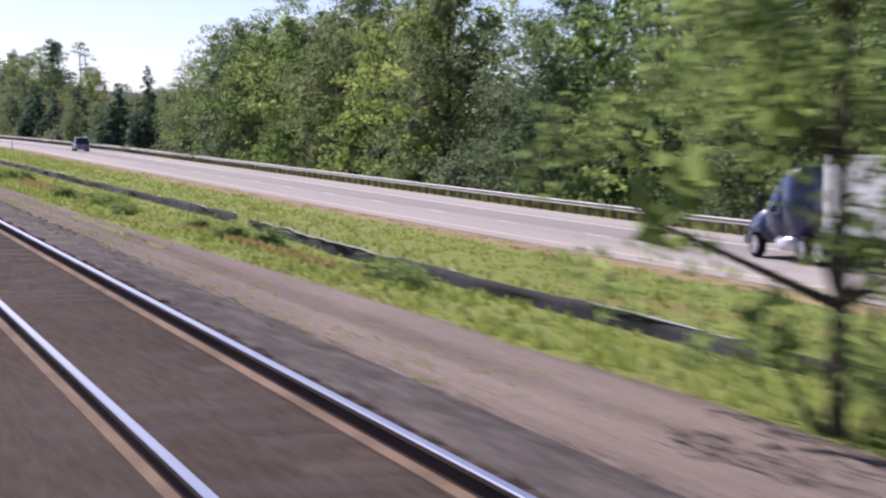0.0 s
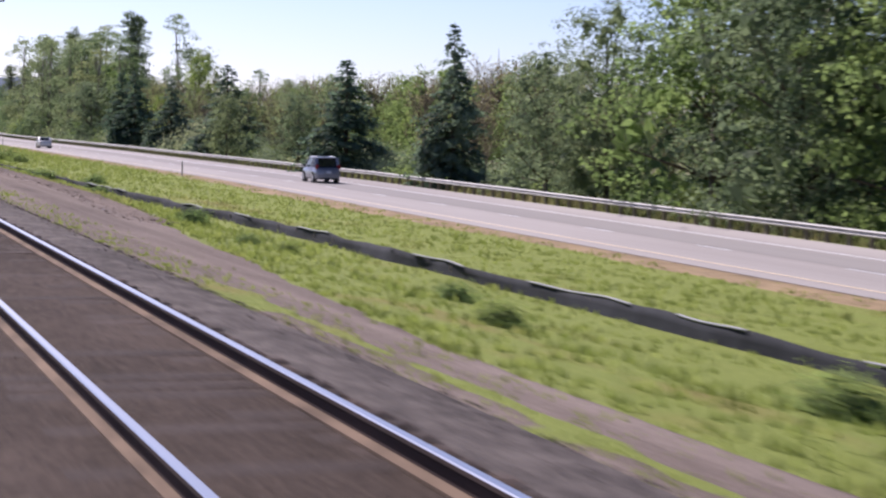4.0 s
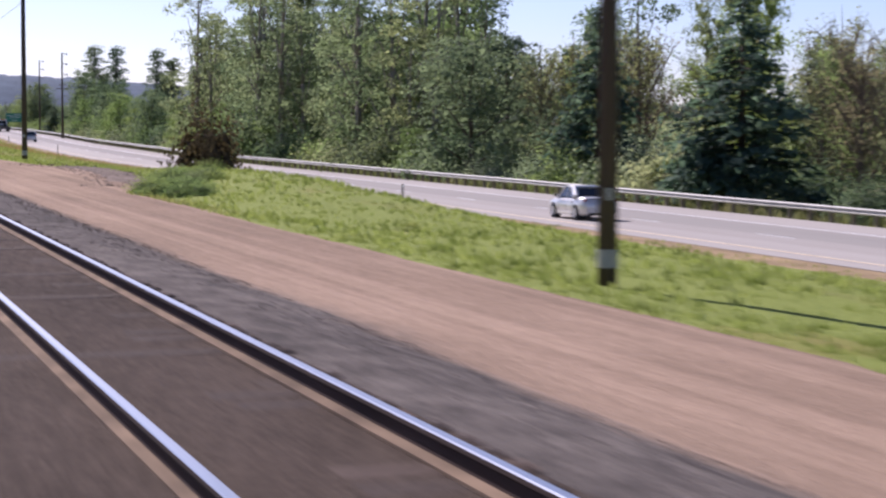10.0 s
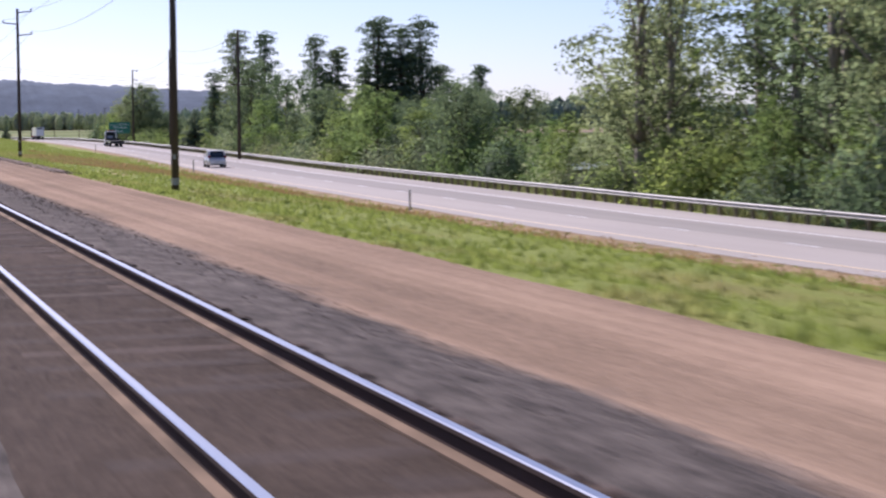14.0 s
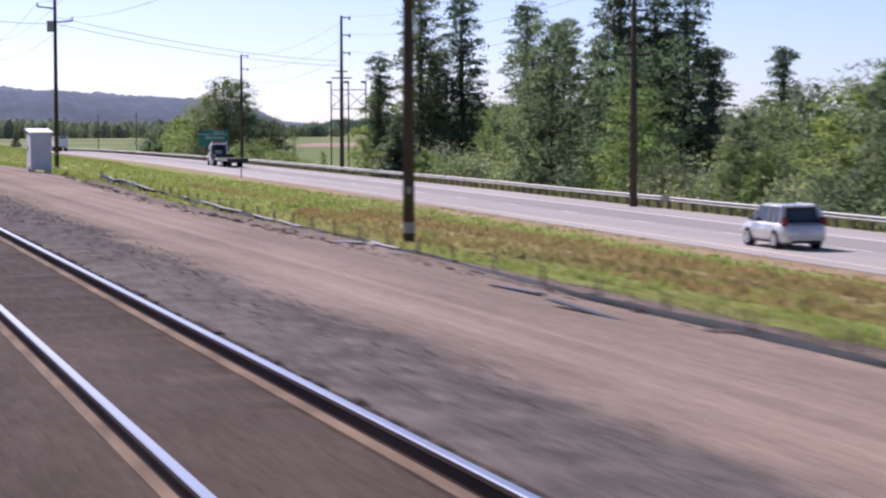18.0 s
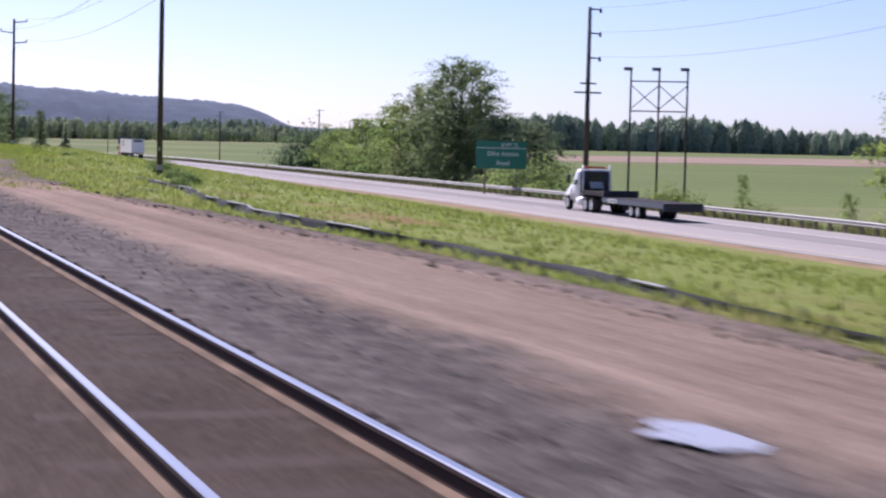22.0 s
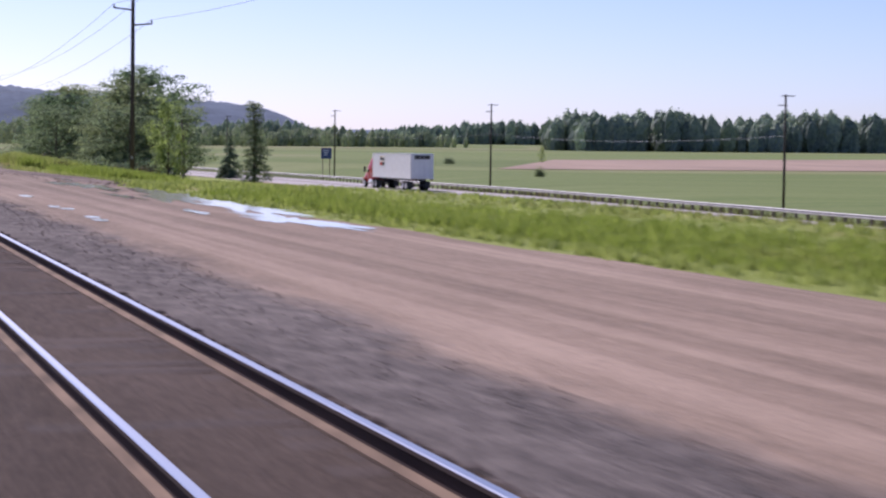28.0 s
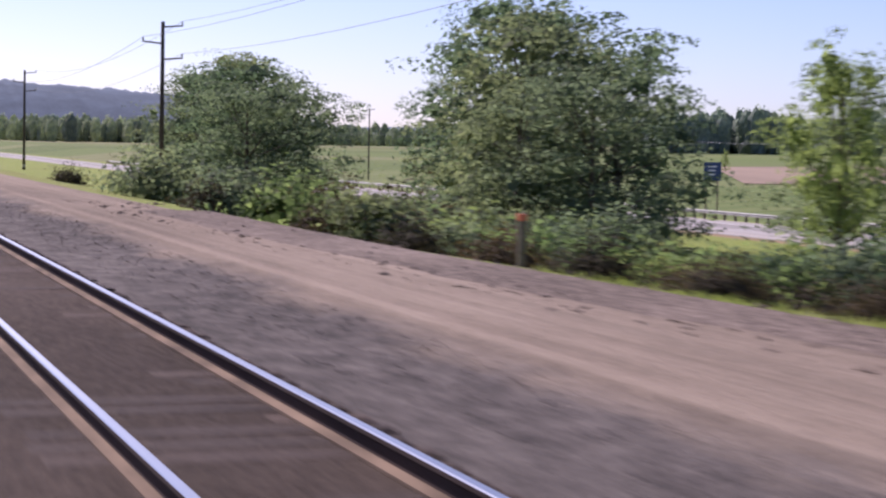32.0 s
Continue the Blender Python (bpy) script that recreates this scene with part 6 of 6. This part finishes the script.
def on_road(y, lane):
    """Pose of a vehicle on the road at y; lane -9.1: left lane, -5.4: right lane."""
    x = float(x_rail_g(y)) + lane
    turn = math.degrees(math.atan2(float(x_rail_g(y + 5) - x_rail_g(y - 5)), 10))
    pit = math.degrees(math.atan2(float(z_road(y + 5) - z_road(y - 5)), 10))
    return pose(x, y, float(z_road(y)) + 0.01, pit, 0, -turn)


car("blue-grey sport utility car on the highway", 4.78, 1.88, 1.86, 1.12, 1.08, 1.10, 2.79, 0.385, "bluegrey", on_road(277.4, -5.4), True)
car("silver four-door saloon car on the highway", 4.45, 1.74, 1.47, 0.94, 0.90, 1.02, 2.62, 0.32, "silver", on_road(416.4, -9.1), False)
car("silver sport utility car on the highway", 4.68, 1.88, 1.73, 1.06, 1.03, 1.06, 2.70, 0.36, "silver", on_road(672.8, -9.1), True)


def tractor(t, col, y, sleeper, back):
    """The pulling unit of a lorry, its front at y = 0 and pointing along +y, shifted by y."""
    part("chassis", bm_box(0, y - 3.3, 0.78, 0.9, 6.0, 0.28, 0.02), M["trim"], t)
    hoodst = [(y - 2.0, [(1.05, 0.75), (1.12, 1.3), (1.0, 1.85), (0.8, 1.95)]), (y - 1.0, [(1.05, 0.65), (1.1, 1.2), (0.95, 1.68), (0.7, 1.8)]), (y - 0.25, [(1.0, 0.6), (1.05, 1.1), (0.88, 1.45), (0.6, 1.58)]), (y, [(0.85, 0.62), (0.9, 1.0), (0.75, 1.25), (0.5, 1.36)])]
    loft(hoodst, M[col], t, "bonnet")
    cabst = [(y - 3.4, [(1.1, 0.8), (1.14, 1.6), (1.1, 2.55), (0.95, 2.78)]), (y - 2.5, [(1.1, 0.8), (1.14, 1.6), (1.1, 2.55), (0.95, 2.8)]), (y - 1.95, [(1.1, 0.8), (1.14, 1.6), (1.0, 2.35), (0.85, 2.5)]), (y - 1.8, [(1.05, 0.8), (1.1, 1.5), (1.02, 1.8), (0.9, 1.9)])]
    cab = loft(cabst, M[col], t, "cab")
    part("back_wall", bm_box(0, y - 3.43, 1.75, 2.12, 0.08, 1.85, 0.03), M[back], t)
    part("back_window", bm_box(0, y - 3.48, 2.2, 0.9, 0.03, 0.42, 0.02), M["tint"], t)
    for s in (-1, 1):
        sheet(t, "side_window", [(s * 1.135, y - 2.95, 1.72), (s * 1.135, y - 2.1, 1.72), (s * 1.06, y - 2.2, 2.38), (s * 1.08, y - 2.95, 2.45)][::s], M["tint"])
        part("mirror", bm_box(s * 1.42, y - 1.95, 2.1, 0.22, 0.12, 0.62, 0.03), M["trim"], t)
        part("mirror_arm", bm_rod((s * 1.1, y - 2.0, 2.3), (s * 1.42, y - 1.95, 2.3), 0.02), M["trim"], t)
        part("fuel_tank", bm_rod((s * 0.95, y - 4.4, 0.68), (s * 0.95, y - 3.0, 0.68), 0.3, 0.3, 18), M["alloy"], t, smooth=True)
        part("exhaust_stack", bm_rod((s * 0.95, y - 3.6, 1.0), (s * 0.95, y - 3.6, 3.1), 0.065, 0.065, 12), M["alloy"], t, smooth=True)
        part("front_fender", bm_box(s * 1.08, y - 1.05, 1.05, 0.34, 1.25, 0.16, 0.05), M[col], t)
        wheel(t, s * 1.03, y - 1.05, 0.5, 0.3, s)
        for yy in (4.9, 6.15):
            wheel(t, s * 0.95, y - yy, 0.5, 0.5, s)
        part("mudguard", bm_box(s * 0.95, y - 6.9, 0.55, 0.5, 0.04, 0.7), M["trim"], t)
    part("bumper", bm_box(0, y + 0.02, 0.62, 2.2, 0.18, 0.32, 0.04), M["alloy"], t)
    if sleeper:
        st = [(y - 4.6, [(1.12, 0.9), (1.16, 2.0), (1.12, 3.2), (0.9, 3.55)]), (y - 3.4, [(1.12, 0.9), (1.16, 2.0), (1.1, 3.1), (0.9, 3.4)]), (y - 2.5, [(1.0, 2.5), (1.02, 2.6), (0.95, 2.85), (0.8, 2.95)])]
        loft(st, M[col], t, "sleeper")


fl = thing("flatbed_lorry", "white lorry pulling an empty low flatbed trailer", "lorry", at=on_road(862, -5.4))
tractor(fl, "truckwhite", 0.0, False, "trim")
part("light_bar", bm_box(0, -3.2, 2.92, 1.5, 0.28, 0.16, 0.04), M["orange"], fl, "orange roof light bar")
part("sign_board", bm_box(-0.2, -4.3, 1.75, 0.9, 0.05, 0.5, rot=pose(0, 0, 0, -35)), M["concrete"], fl)
part("gooseneck", bm_box(0, -6.3, 1.26, 2.4, 4.2, 0.28, 0.03), M["deck"], fl, "raised dark front deck")
part("neck_step", bm_box(0, -8.5, 1.15, 2.4, 0.35, 0.75, 0.03), M["trim"], fl)
for k in range(12):
    part("plank", bm_box(-1.12 + k * 0.204, -14.2, 1.06, 0.19, 11.2, 0.06), M["deck"], fl)
for s in (-1, 1):
    part("side_rail", bm_box(s * 1.24, -14.2, 0.92, 0.08, 11.2, 0.3), M["truckblue"], fl, "blue painted side rail")
    part("side_panel", bm_box(s * 1.29, -10.6, 0.92, 0.02, 1.6, 0.24), M["sign_white"], fl, "white panel with unreadable lettering")
    for k in range(3):
        part("letter_bar", bm_box(s * 1.305, -10.1 - k * 0.5, 0.92, 0.012, 0.3, 0.12), M["trim"], fl)
    for yy in (-14.0, -15.2):
        wheel(fl, s * 1.0, yy, 0.42, 0.45, s)
part("frame_beam", bm_box(0, -14.0, 0.82, 1.0, 10.8, 0.3), M["trim"], fl)
part("rear_ramp", bm_box(0, -19.5, 0.85, 2.45, 0.5, 0.5, 0.03), M["trim"], fl)


def box_trailer(t, y, L, front_logo):
    part("box", bm_box(0, y - L / 2, 2.62, 2.58, L, 2.75, 0.03), M["truckwhite"], t, "white trailer box")
    for s in (-1, 1):
        part("top_rail", bm_box(s * 1.295, y - L / 2, 3.96, 0.03, L, 0.07), M["alloy"], t)
        part("bottom_rail", bm_box(s * 1.295, y - L / 2, 1.3, 0.03, L, 0.12), M["alloy"], t)
        for k in range(int(L / 1.22)):
            part("panel_seam", bm_box(s * 1.294, y - 0.6 - k * 1.22, 2.62, 0.012, 0.03, 2.5), M["truckwhite"], t)
        if front_logo:
            part("emblem_panel", bm_box(s * 1.30, y - 4.2, 3.1, 0.014, 1.9, 1.2), M["sign_white"], t, "plain emblem of dark, red and yellow blocks")
            for dy, dz, w, hh, m in ((0.45, 0.28, 0.9, 0.34, "black"), (-0.5, 0.22, 0.85, 0.34, "black"), (0.45, -0.3, 0.9, 0.36, "truckred"), (-0.5, -0.3, 0.85, 0.36, "black"), (0.0, 0.5, 1.9, 0.10, "yellow"), (0.0, -0.03, 1.9, 0.08, "yellow")):
                part("emblem_block", bm_box(s * 1.312, y - 4.2 + dy, 3.1 + dz, 0.012, w, hh), M[m], t)
        for yy in (L - 3.2, L - 2.0):
            wheel(t, s * 0.98, y - yy, 0.5, 0.5, s)
        part("mud_flap", bm_box(s * 0.95, y - L + 1.1, 0.6, 0.6, 0.03, 0.7), M["trim"], t)
        part("landing_leg", bm_box(s * 0.8, y - 3.6, 0.7, 0.12, 0.12, 1.1), M["trim"], t)
        part("rear_door", bm_box(s * 0.63, y - L - 0.025, 2.62, 1.2, 0.05, 2.6, 0.01), M["grey_paint"], t, "grey-white rear door")
        for q in (0.25, 0.9):
            part("lock_rod", bm_rod((s * q, y - L - 0.07, 1.35), (s * q, y - L - 0.07, 3.9), 0.018, seg=6), M["alloy"], t)
        part("tail_light", bm_box(s * 1.05, y - L - 0.03, 1.16, 0.3, 0.05, 0.12), M["taillight"], t)
    part("rear_lettering", bm_box(0, y - L - 0.062, 3.6, 1.7, 0.012, 0.42), M["trim"], t, "dark illegible lettering bar")
    part("rear_guard", bm_box(0, y - L + 0.05, 0.6, 2.2, 0.1, 0.12), M["trim"], t)
    part("floor_beam", bm_box(0, y - L / 2, 1.12, 1.0, L - 0.4, 0.22), M["trim"], t)


bx = thing("box_lorry", "red lorry pulling a long white box trailer on the highway", "lorry", at=on_road(1156.6, -5.4))
tractor(bx, "truckred", 0.0, True, "truckred")
box_trailer(bx, -5.0, 15.8, True)
bl = thing("blue_lorry", "dark blue lorry with a white trailer on the highway", "lorry", at=on_road(71, -5.4))
tractor(bl, "truckblue", 0.0, True, "truckblue")
box_trailer(bl, -6.6, 14.0, False)

# ---- foreground tree, weeds and scrub by the track ----
plant("young", 9.9, 18.0, h=7.5, wide=0.85, label="young roadside tree close to the track")
for k, (y0, y1, n) in enumerate(((30, 175, 26), (176, 262, 10))):
    for i in range(n):
        y = pick.uniform(y0, y1)
        plant("shrub", float(x_verge(y)) + pick.uniform(1.2, 4.2), y, h=pick.uniform(0.35, 0.8), wide=1.5, label="low leafy weeds in the grass bank")
for x, y, h in ((15.6, 281, 0.9), (15.0, 285, 1.0), (16.0, 288, 0.9), (14.9, 294, 0.7), (13.2, 402.5, 0.55), (12.6, 400, 0.45), (14.0, 404, 0.5), (12.2, 397, 0.4), (17, 826, 0.7), (18.5, 832, 0.9), (19.3, 840, 0.9), (20.8, 853, 1.0), (22, 861, 0.8)):
    plant("darkshrub" if 400 < y < 500 else "shrub", x, y, h=h, wide=1.2, label="scrubby bush beside the service road")
for i in range(20):
    y = pick.uniform(865, 962)
    plant("shrub", float(x_verge(y)) + pick.uniform(1.0, 7.0), y, h=pick.uniform(0.25, 0.5), wide=1.4, label="low weeds and scrub on the grass bank")
for x, y, h, k in ((15.7, 296.2, 0.75, 1), (15.1, 293.4, 0.6, 2), (16.4, 294.6, 0.7, 3)):
    fw = bush("flowering_weed", "leafy green weed clump with yellow flowers beside the service road", h, 0.8, "leaf_c", 700 + k, 34, 16, 0.09)
    fw.location = (x, y, tz(x, y))
    rf = np.random.default_rng(k)
    q = rf.uniform(-0.6, 0.6, (90, 3)) * np.array([1, 1, 0]) + np.array([0.05 * k, 0.1, 0])
    q[:, 2] = h * (1.0 - 0.5 * (q[:, 0] ** 2 + q[:, 1] ** 2)) * rf.uniform(0.8, 1.05, 90)
    nn = rf.normal(size=(90, 3)) * 0.4 + np.array([0, 0, 1])
    leafy("flower", q, nn / np.linalg.norm(nn, axis=1)[:, None], 0.06 * rf.uniform(0.7, 1.4, 90), M["petal"], fw)["label"] = "small bright yellow flowers"
plant("scrub", 17.3, 421, h=3.0, wide=0.72, label="dark brown bush by itself beside the service road")
for i in range(75):
    y = pick.uniform(1098, 1158)
    plant(pick.choice(["shrub", "darkshrub", "scrub"]), float(x_verge(y)) + pick.uniform(2.0, 20.0), y, h=pick.uniform(1.0, 2.5), wide=1.2, label="dense scrub below the big trees")
for x, y, h in ((13.6, 1084, 0.8), (13.9, 1090, 1.0), (14.4, 1096, 1.1), (14.2, 1102, 1.0), (15.2, 1106, 1.2), (13.5, 1108, 0.9), (15.8, 1100, 1.2), (18.8, 1064, 0.9), (19.6, 1066, 1.0), (17.5, 1060, 0.8), (16.2, 1056, 0.7), (20.8, 1069, 0.9), (15.4, 1051, 0.8), (22.0, 1058, 1.0), (18.4, 1050, 0.9), (14.8, 1076, 0.9), (16.2, 1079, 1.0), (17.8, 1082, 1.1), (15.2, 1087, 1.0), (17.0, 1092, 1.2), (19.2, 1088, 1.2), (18.4, 1097, 1.3), (20.5, 1094, 1.3), (14.0, 1080, 0.8), (16.4, 1084, 1.0)):
    plant("scrub", x, y, h=h, wide=1.25, label="brown half-dead scrub on the grass bank")

for x, y, top, w in ((101.5, 843, 15.5, 1.6), (105, 840, 14, 1.7), (98, 845, 12, 1.6), (89.3, 841, 11, 1.6), (73.4, 836, 11.5, 1.5), (110, 836, 12, 1.7)):
    plant("poplar", x, y, top, wide=w)
rw = np.random.default_rng(57)
for i in range(46):
    u = rw.uniform()
    y = 394.5 + 17.5 * u
    plant("shrub", float(x_verge(y)) + 0.25 + abs(rw.normal()) * 1.3, y, h=rw.uniform(0.28, 0.62), wide=1.5, label="dense green weeds along the edge of the dirt")


def grass_stuff(name, label, n, y0, y1, x_lo, x_hi, h0, h1, seed, mat="blade", broad=0.05):
    rs = np.random.default_rng(seed)
    v, f = [], []
    for i in range(n):
        y = rs.uniform(y0, y1)
        lo, hi = float(x_lo(y)), float(x_hi(y))
        x = lo + (hi - lo) * rs.uniform(0, 1) ** 1.6
        z = tz(x, y)
        hh = rs.uniform(h0, h1) * (0.75 + 0.5 * max(0, 0.5 + noise.noise((x * 0.25, y * 0.08, seed))))
        for b in range(4):
            a = rs.uniform(0, 6.283)
            w, d = broad * (1 + 0.6 * rs.uniform()), hh * rs.uniform(0.2, 0.6)
            ox, oy = rs.normal() * 0.16, rs.normal() * 0.16
            k = len(v)
            ca, sa = math.cos(a), math.sin(a)
            v += [(x + ox - sa * w, y + oy + ca * w, z - 0.03), (x + ox + sa * w, y + oy - ca * w, z - 0.03), (x + ox + ca * d, y + oy + sa * d, z + hh)]
            f.append((k, k + 1, k + 2))
    tagged(mesh_object(name, v, f, M[mat]), label, "grass", kind="stuff")


grass_stuff("tall_grass", "bright green tall grass on the crest of the bank", 7600, 1053, 1077, lambda y: 13.4, lambda y: 17.5, 0.4, 0.85, 11, "freshblade", 0.022)
grass_stuff("tall_grass", "bright green tall grass on the bank above the road", 3600, 1026, 1050, lambda y: 14.6, lambda y: 18.6, 0.25, 0.5, 12, "freshblade", 0.022)
edge_hi = lambda y: x_rail_g(y) - road_w - 0.3
grass_stuff("tall_grass", "lush green grass on the crest above the road", 6500, 893, 1000, lambda y: x_verge(y) + 1.0, lambda y: x_verge(y) + 5.0, 0.12, 0.34, 13, "freshblade", 0.024)
grass_stuff("tall_grass", "tufts of tall green grass on the bank", 24000, 5, 680, lambda y: x_verge(y) - 0.2, edge_hi, 0.06, 0.17, 1)
grass_stuff("tall_grass", "tufts of long green and yellow grass on the bank", 20000, 680, 1085, lambda y: x_verge(y) - 0.2, lambda y: min(edge_hi(y), x_verge(y) + 26), 0.07, 0.2, 2)
grass_stuff("verge_grass", "rough grass behind the guard rail", 9000, 40, 1150, lambda y: x_rail_g(y) + 0.8, lambda y: x_rail_g(y) + 5, 0.3, 0.8, 3, "dullblade")



def dry_patch(xc, w, y0, y1, seed, n):
    """A long patch of rusty dry grass, tapering at both ends."""
    hw = lambda y: w * max(0.02, math.sin(math.pi * min(1, max(0, (y - y0) / (y1 - y0))))) ** 0.5 * (0.8 + 0.5 * noise.noise((y * 0.09, seed, 1.5)))
    mid = lambda y: xc + 0.8 * noise.noise((y * 0.05, seed, 4.0))
    ys = [float(y) for y in np.arange(y0, y1 + 0.5, 1.0)]
    tagged(strip("dry_patch", M["rusty"], [lambda y: mid(y) - hw(y), mid, lambda y: mid(y) + hw(y)], ys, lambda y, i: (-0.05, 0.035, -0.05)[i], 0.5, seed), "patch of rusty brown dry grass on the bank", "dry grass", kind="structure")
    grass_stuff("dry_grass", "tufts of rusty dry grass on the bank", n, y0, y1, lambda y: mid(y) - hw(y) * 1.9, lambda y: mid(y) + hw(y) * 2.2, 0.06, 0.17, seed, "rustblade")


M["rusty"] = worn("rusty_dry_grass_ground", (0.34, 0.245, 0.12), 0.4, 0.7, 0.95, 0.0, 0.7, 6.0, (1, 0.4, 1), 0.06)
for xc, w, y0, y1, n in ((11.9, 0.9, 90, 118, 900), (12.2, 0.7, 40, 66, 600), (20.6, 2.4, 604, 684, 3200), (24.5, 2.4, 596, 690, 3000), (28.0, 2.0, 590, 700, 1800), (27.5, 1.8, 470, 600, 1800), (24.0, 0.9, 700, 730, 500), (17.0, 0.8, 915, 935, 400)):
    dry_patch(xc, w, y0, y1, 40 + int(xc * 10), n)
grass_stuff("sparse_grass", "thin yellow-green grass in the gravel beside the track", 3400, 20, 236, lambda y: 6.4, lambda y: 8.1, 0.05, 0.13, 4)
grass_stuff("sparse_grass", "thin weedy grass creeping into the service road", 2600, 800, 900, lambda y: x_verge(y) - 3.0, lambda y: x_verge(y) + 0.4, 0.05, 0.16, 6)



def clods(label, n, y0, y1, lo, hi, s0, s1, mat, seed):
    """Lumps of earth and stone strewn on the ground."""
    r2 = np.random.default_rng(seed)
    cv, cf = [], []
    for i in range(n):
        y = r2.uniform(y0, y1)
        x = float(lo(y)) + (float(hi(y)) - float(lo(y))) * r2.uniform()
        s = s0 + (s1 - s0) * r2.uniform() ** 3
        z, k, p = tz(x, y) + 0.08, len(cv), r2.normal(size=(6, 3)) * 0.28
        for j, d in enumerate(((1, 0, 0), (-1, 0, 0), (0, 1, 0), (0, -1, 0), (0, 0, 1), (0, 0, -1))):
            cv.append((x + s * (d[0] + p[j][0]), y + s * (d[1] + p[j][1]) * 1.3, z + s * (0.5 * d[2] + 0.4 * p[j][2])))
        cf += [(k, k + 2, k + 4), (k + 2, k + 1, k + 4), (k + 1, k + 3, k + 4), (k + 3, k, k + 4), (k + 2, k, k + 5), (k + 1, k + 2, k + 5), (k + 3, k + 1, k + 5), (k, k + 3, k + 5)]
    tagged(mesh_object("clods", cv, cf, M[mat]), label, "earth clods", kind="stuff")


for y0, y1, a, b, seed in ((1008, 1112, 2.6, 1.0, 3), (882, 946, 1.5, 0.3, 11), (745, 800, 0.9, 0.7, 8), (806, 872, 2.2, 0.3, 5), (196, 262, 1.6, 0.4, 6), (560, 690, 0.7, 0.25, 7), (402, 434, 2.0, 0.3, 9)):
    bank = strip("gravel_bank", M["bank"], [lambda y: x_verge(y) - a, lambda y: x_verge(y) - a * 0.5, lambda y: x_verge(y), lambda y: x_verge(y) + b], [float(y) for y in np.arange(y0, y1, 1.0)], lambda y, i: -0.09 + ((0.05, 0.10, 0.09, -0.05)[i] + 0.09) * max(0.0, min(1.0, (y - y0) / 5, (y1 - 1 - y) / 5) + 0.5 * noise.noise((y * 0.6, i * 3.1, seed)) * (min(y - y0, y1 - y) < 6)), 0.6, seed)
    tagged(bank, "rough dark gravel heaped along the edge of the service road", "gravel", kind="structure")
    clods("dark lumps of earth and gravel along the service road", int((y1 - y0) * 14), y0, y1, lambda y: x_verge(y) - a - 0.4, lambda y: x_verge(y) + b * 0.7, 0.02, 0.09, "bank", seed)

# ---- ballast stones and ties ----
rs = np.random.default_rng(5)
sv, sf = [], []
for i in range(22000):
    y, x = rs.uniform(0, 1110), 4.25 + 1.6 * rs.uniform(0, 1) ** 0.8
    s = rs.uniform(0.012, 0.028)
    z = tz(x, y) + 0.10
    k = len(sv)
    p = rs.normal(size=(6, 3)) * 0.22
    for j, d in enumerate(((1, 0, 0), (-1, 0, 0), (0, 1, 0), (0, -1, 0), (0, 0, 1), (0, 0, -1))):
        sv.append((x + s * (d[0] + p[j][0]), y + s * (d[1] + p[j][1]), z + s * (0.45 * d[2] + 0.5 * p[j][2])))
    sf += [(k, k + 2, k + 4), (k + 2, k + 1, k + 4), (k + 1, k + 3, k + 4), (k + 3, k, k + 4), (k + 2, k, k + 5), (k + 1, k + 2, k + 5), (k + 3, k + 1, k + 5), (k, k + 3, k + 5)]
tagged(mesh_object("loose_ballast", sv, sf, M["ballast"]), "loose angular ballast stones on the shoulder of the track", "ballast stones", kind="stuff")
tk = thing("sleepers", "row of weathered timber railway ties half sunk in gravel", "railway ties")
tb = bm_box(0, 0, 0, 2.44, 0.23, 0.16, 0.012)
first = part("tie", tb, M["tie"], tk)
ties = [float(y) for y in np.arange(-20, 1130, 0.53)]
near_t = [y for y in ties if 700 < y < 860][:290]
for i, y in enumerate(near_t):
    o = first if i == 0 else first.copy()
    if i:
        scene.collection.objects.link(o)
    o.location = (rail_x + rail_gap / 2 + pick.uniform(-0.05, 0.05), y, -0.062 + pick.uniform(-0.010, 0.008))
    o.rotation_euler = (0, 0, pick.uniform(-0.02, 0.02))
tv, tf = [], []
for y in ties:
    if 700 < y < 700 + 290 * 0.53:
        continue
    cx, cz, k = rail_x + rail_gap / 2 + pick.uniform(-0.05, 0.05), -0.062 + pick.uniform(-0.010, 0.008), len(tv)
    for dz in (-0.08, 0.08):
        tv += [(cx - 1.22, y - 0.115, cz + dz), (cx + 1.22, y - 0.115, cz + dz), (cx + 1.22, y + 0.115, cz + dz), (cx - 1.22, y + 0.115, cz + dz)]
    tf += [(k, k + 1, k + 5, k + 4), (k + 1, k + 2, k + 6, k + 5), (k + 2, k + 3, k + 7, k + 6), (k + 3, k, k + 4, k + 7), (k + 4, k + 5, k + 6, k + 7)]
ft_ = mesh_object("tie", tv, tf, M["tie"])
ft_.parent = tk
ft_["kind"] = "stuff"

for k in list(KINDS):
    for i, proto in enumerate(KINDS[k]):
        if (k, i) not in used:
            for o in (*proto.children_recursive, proto):
                bpy.data.objects.remove(o)
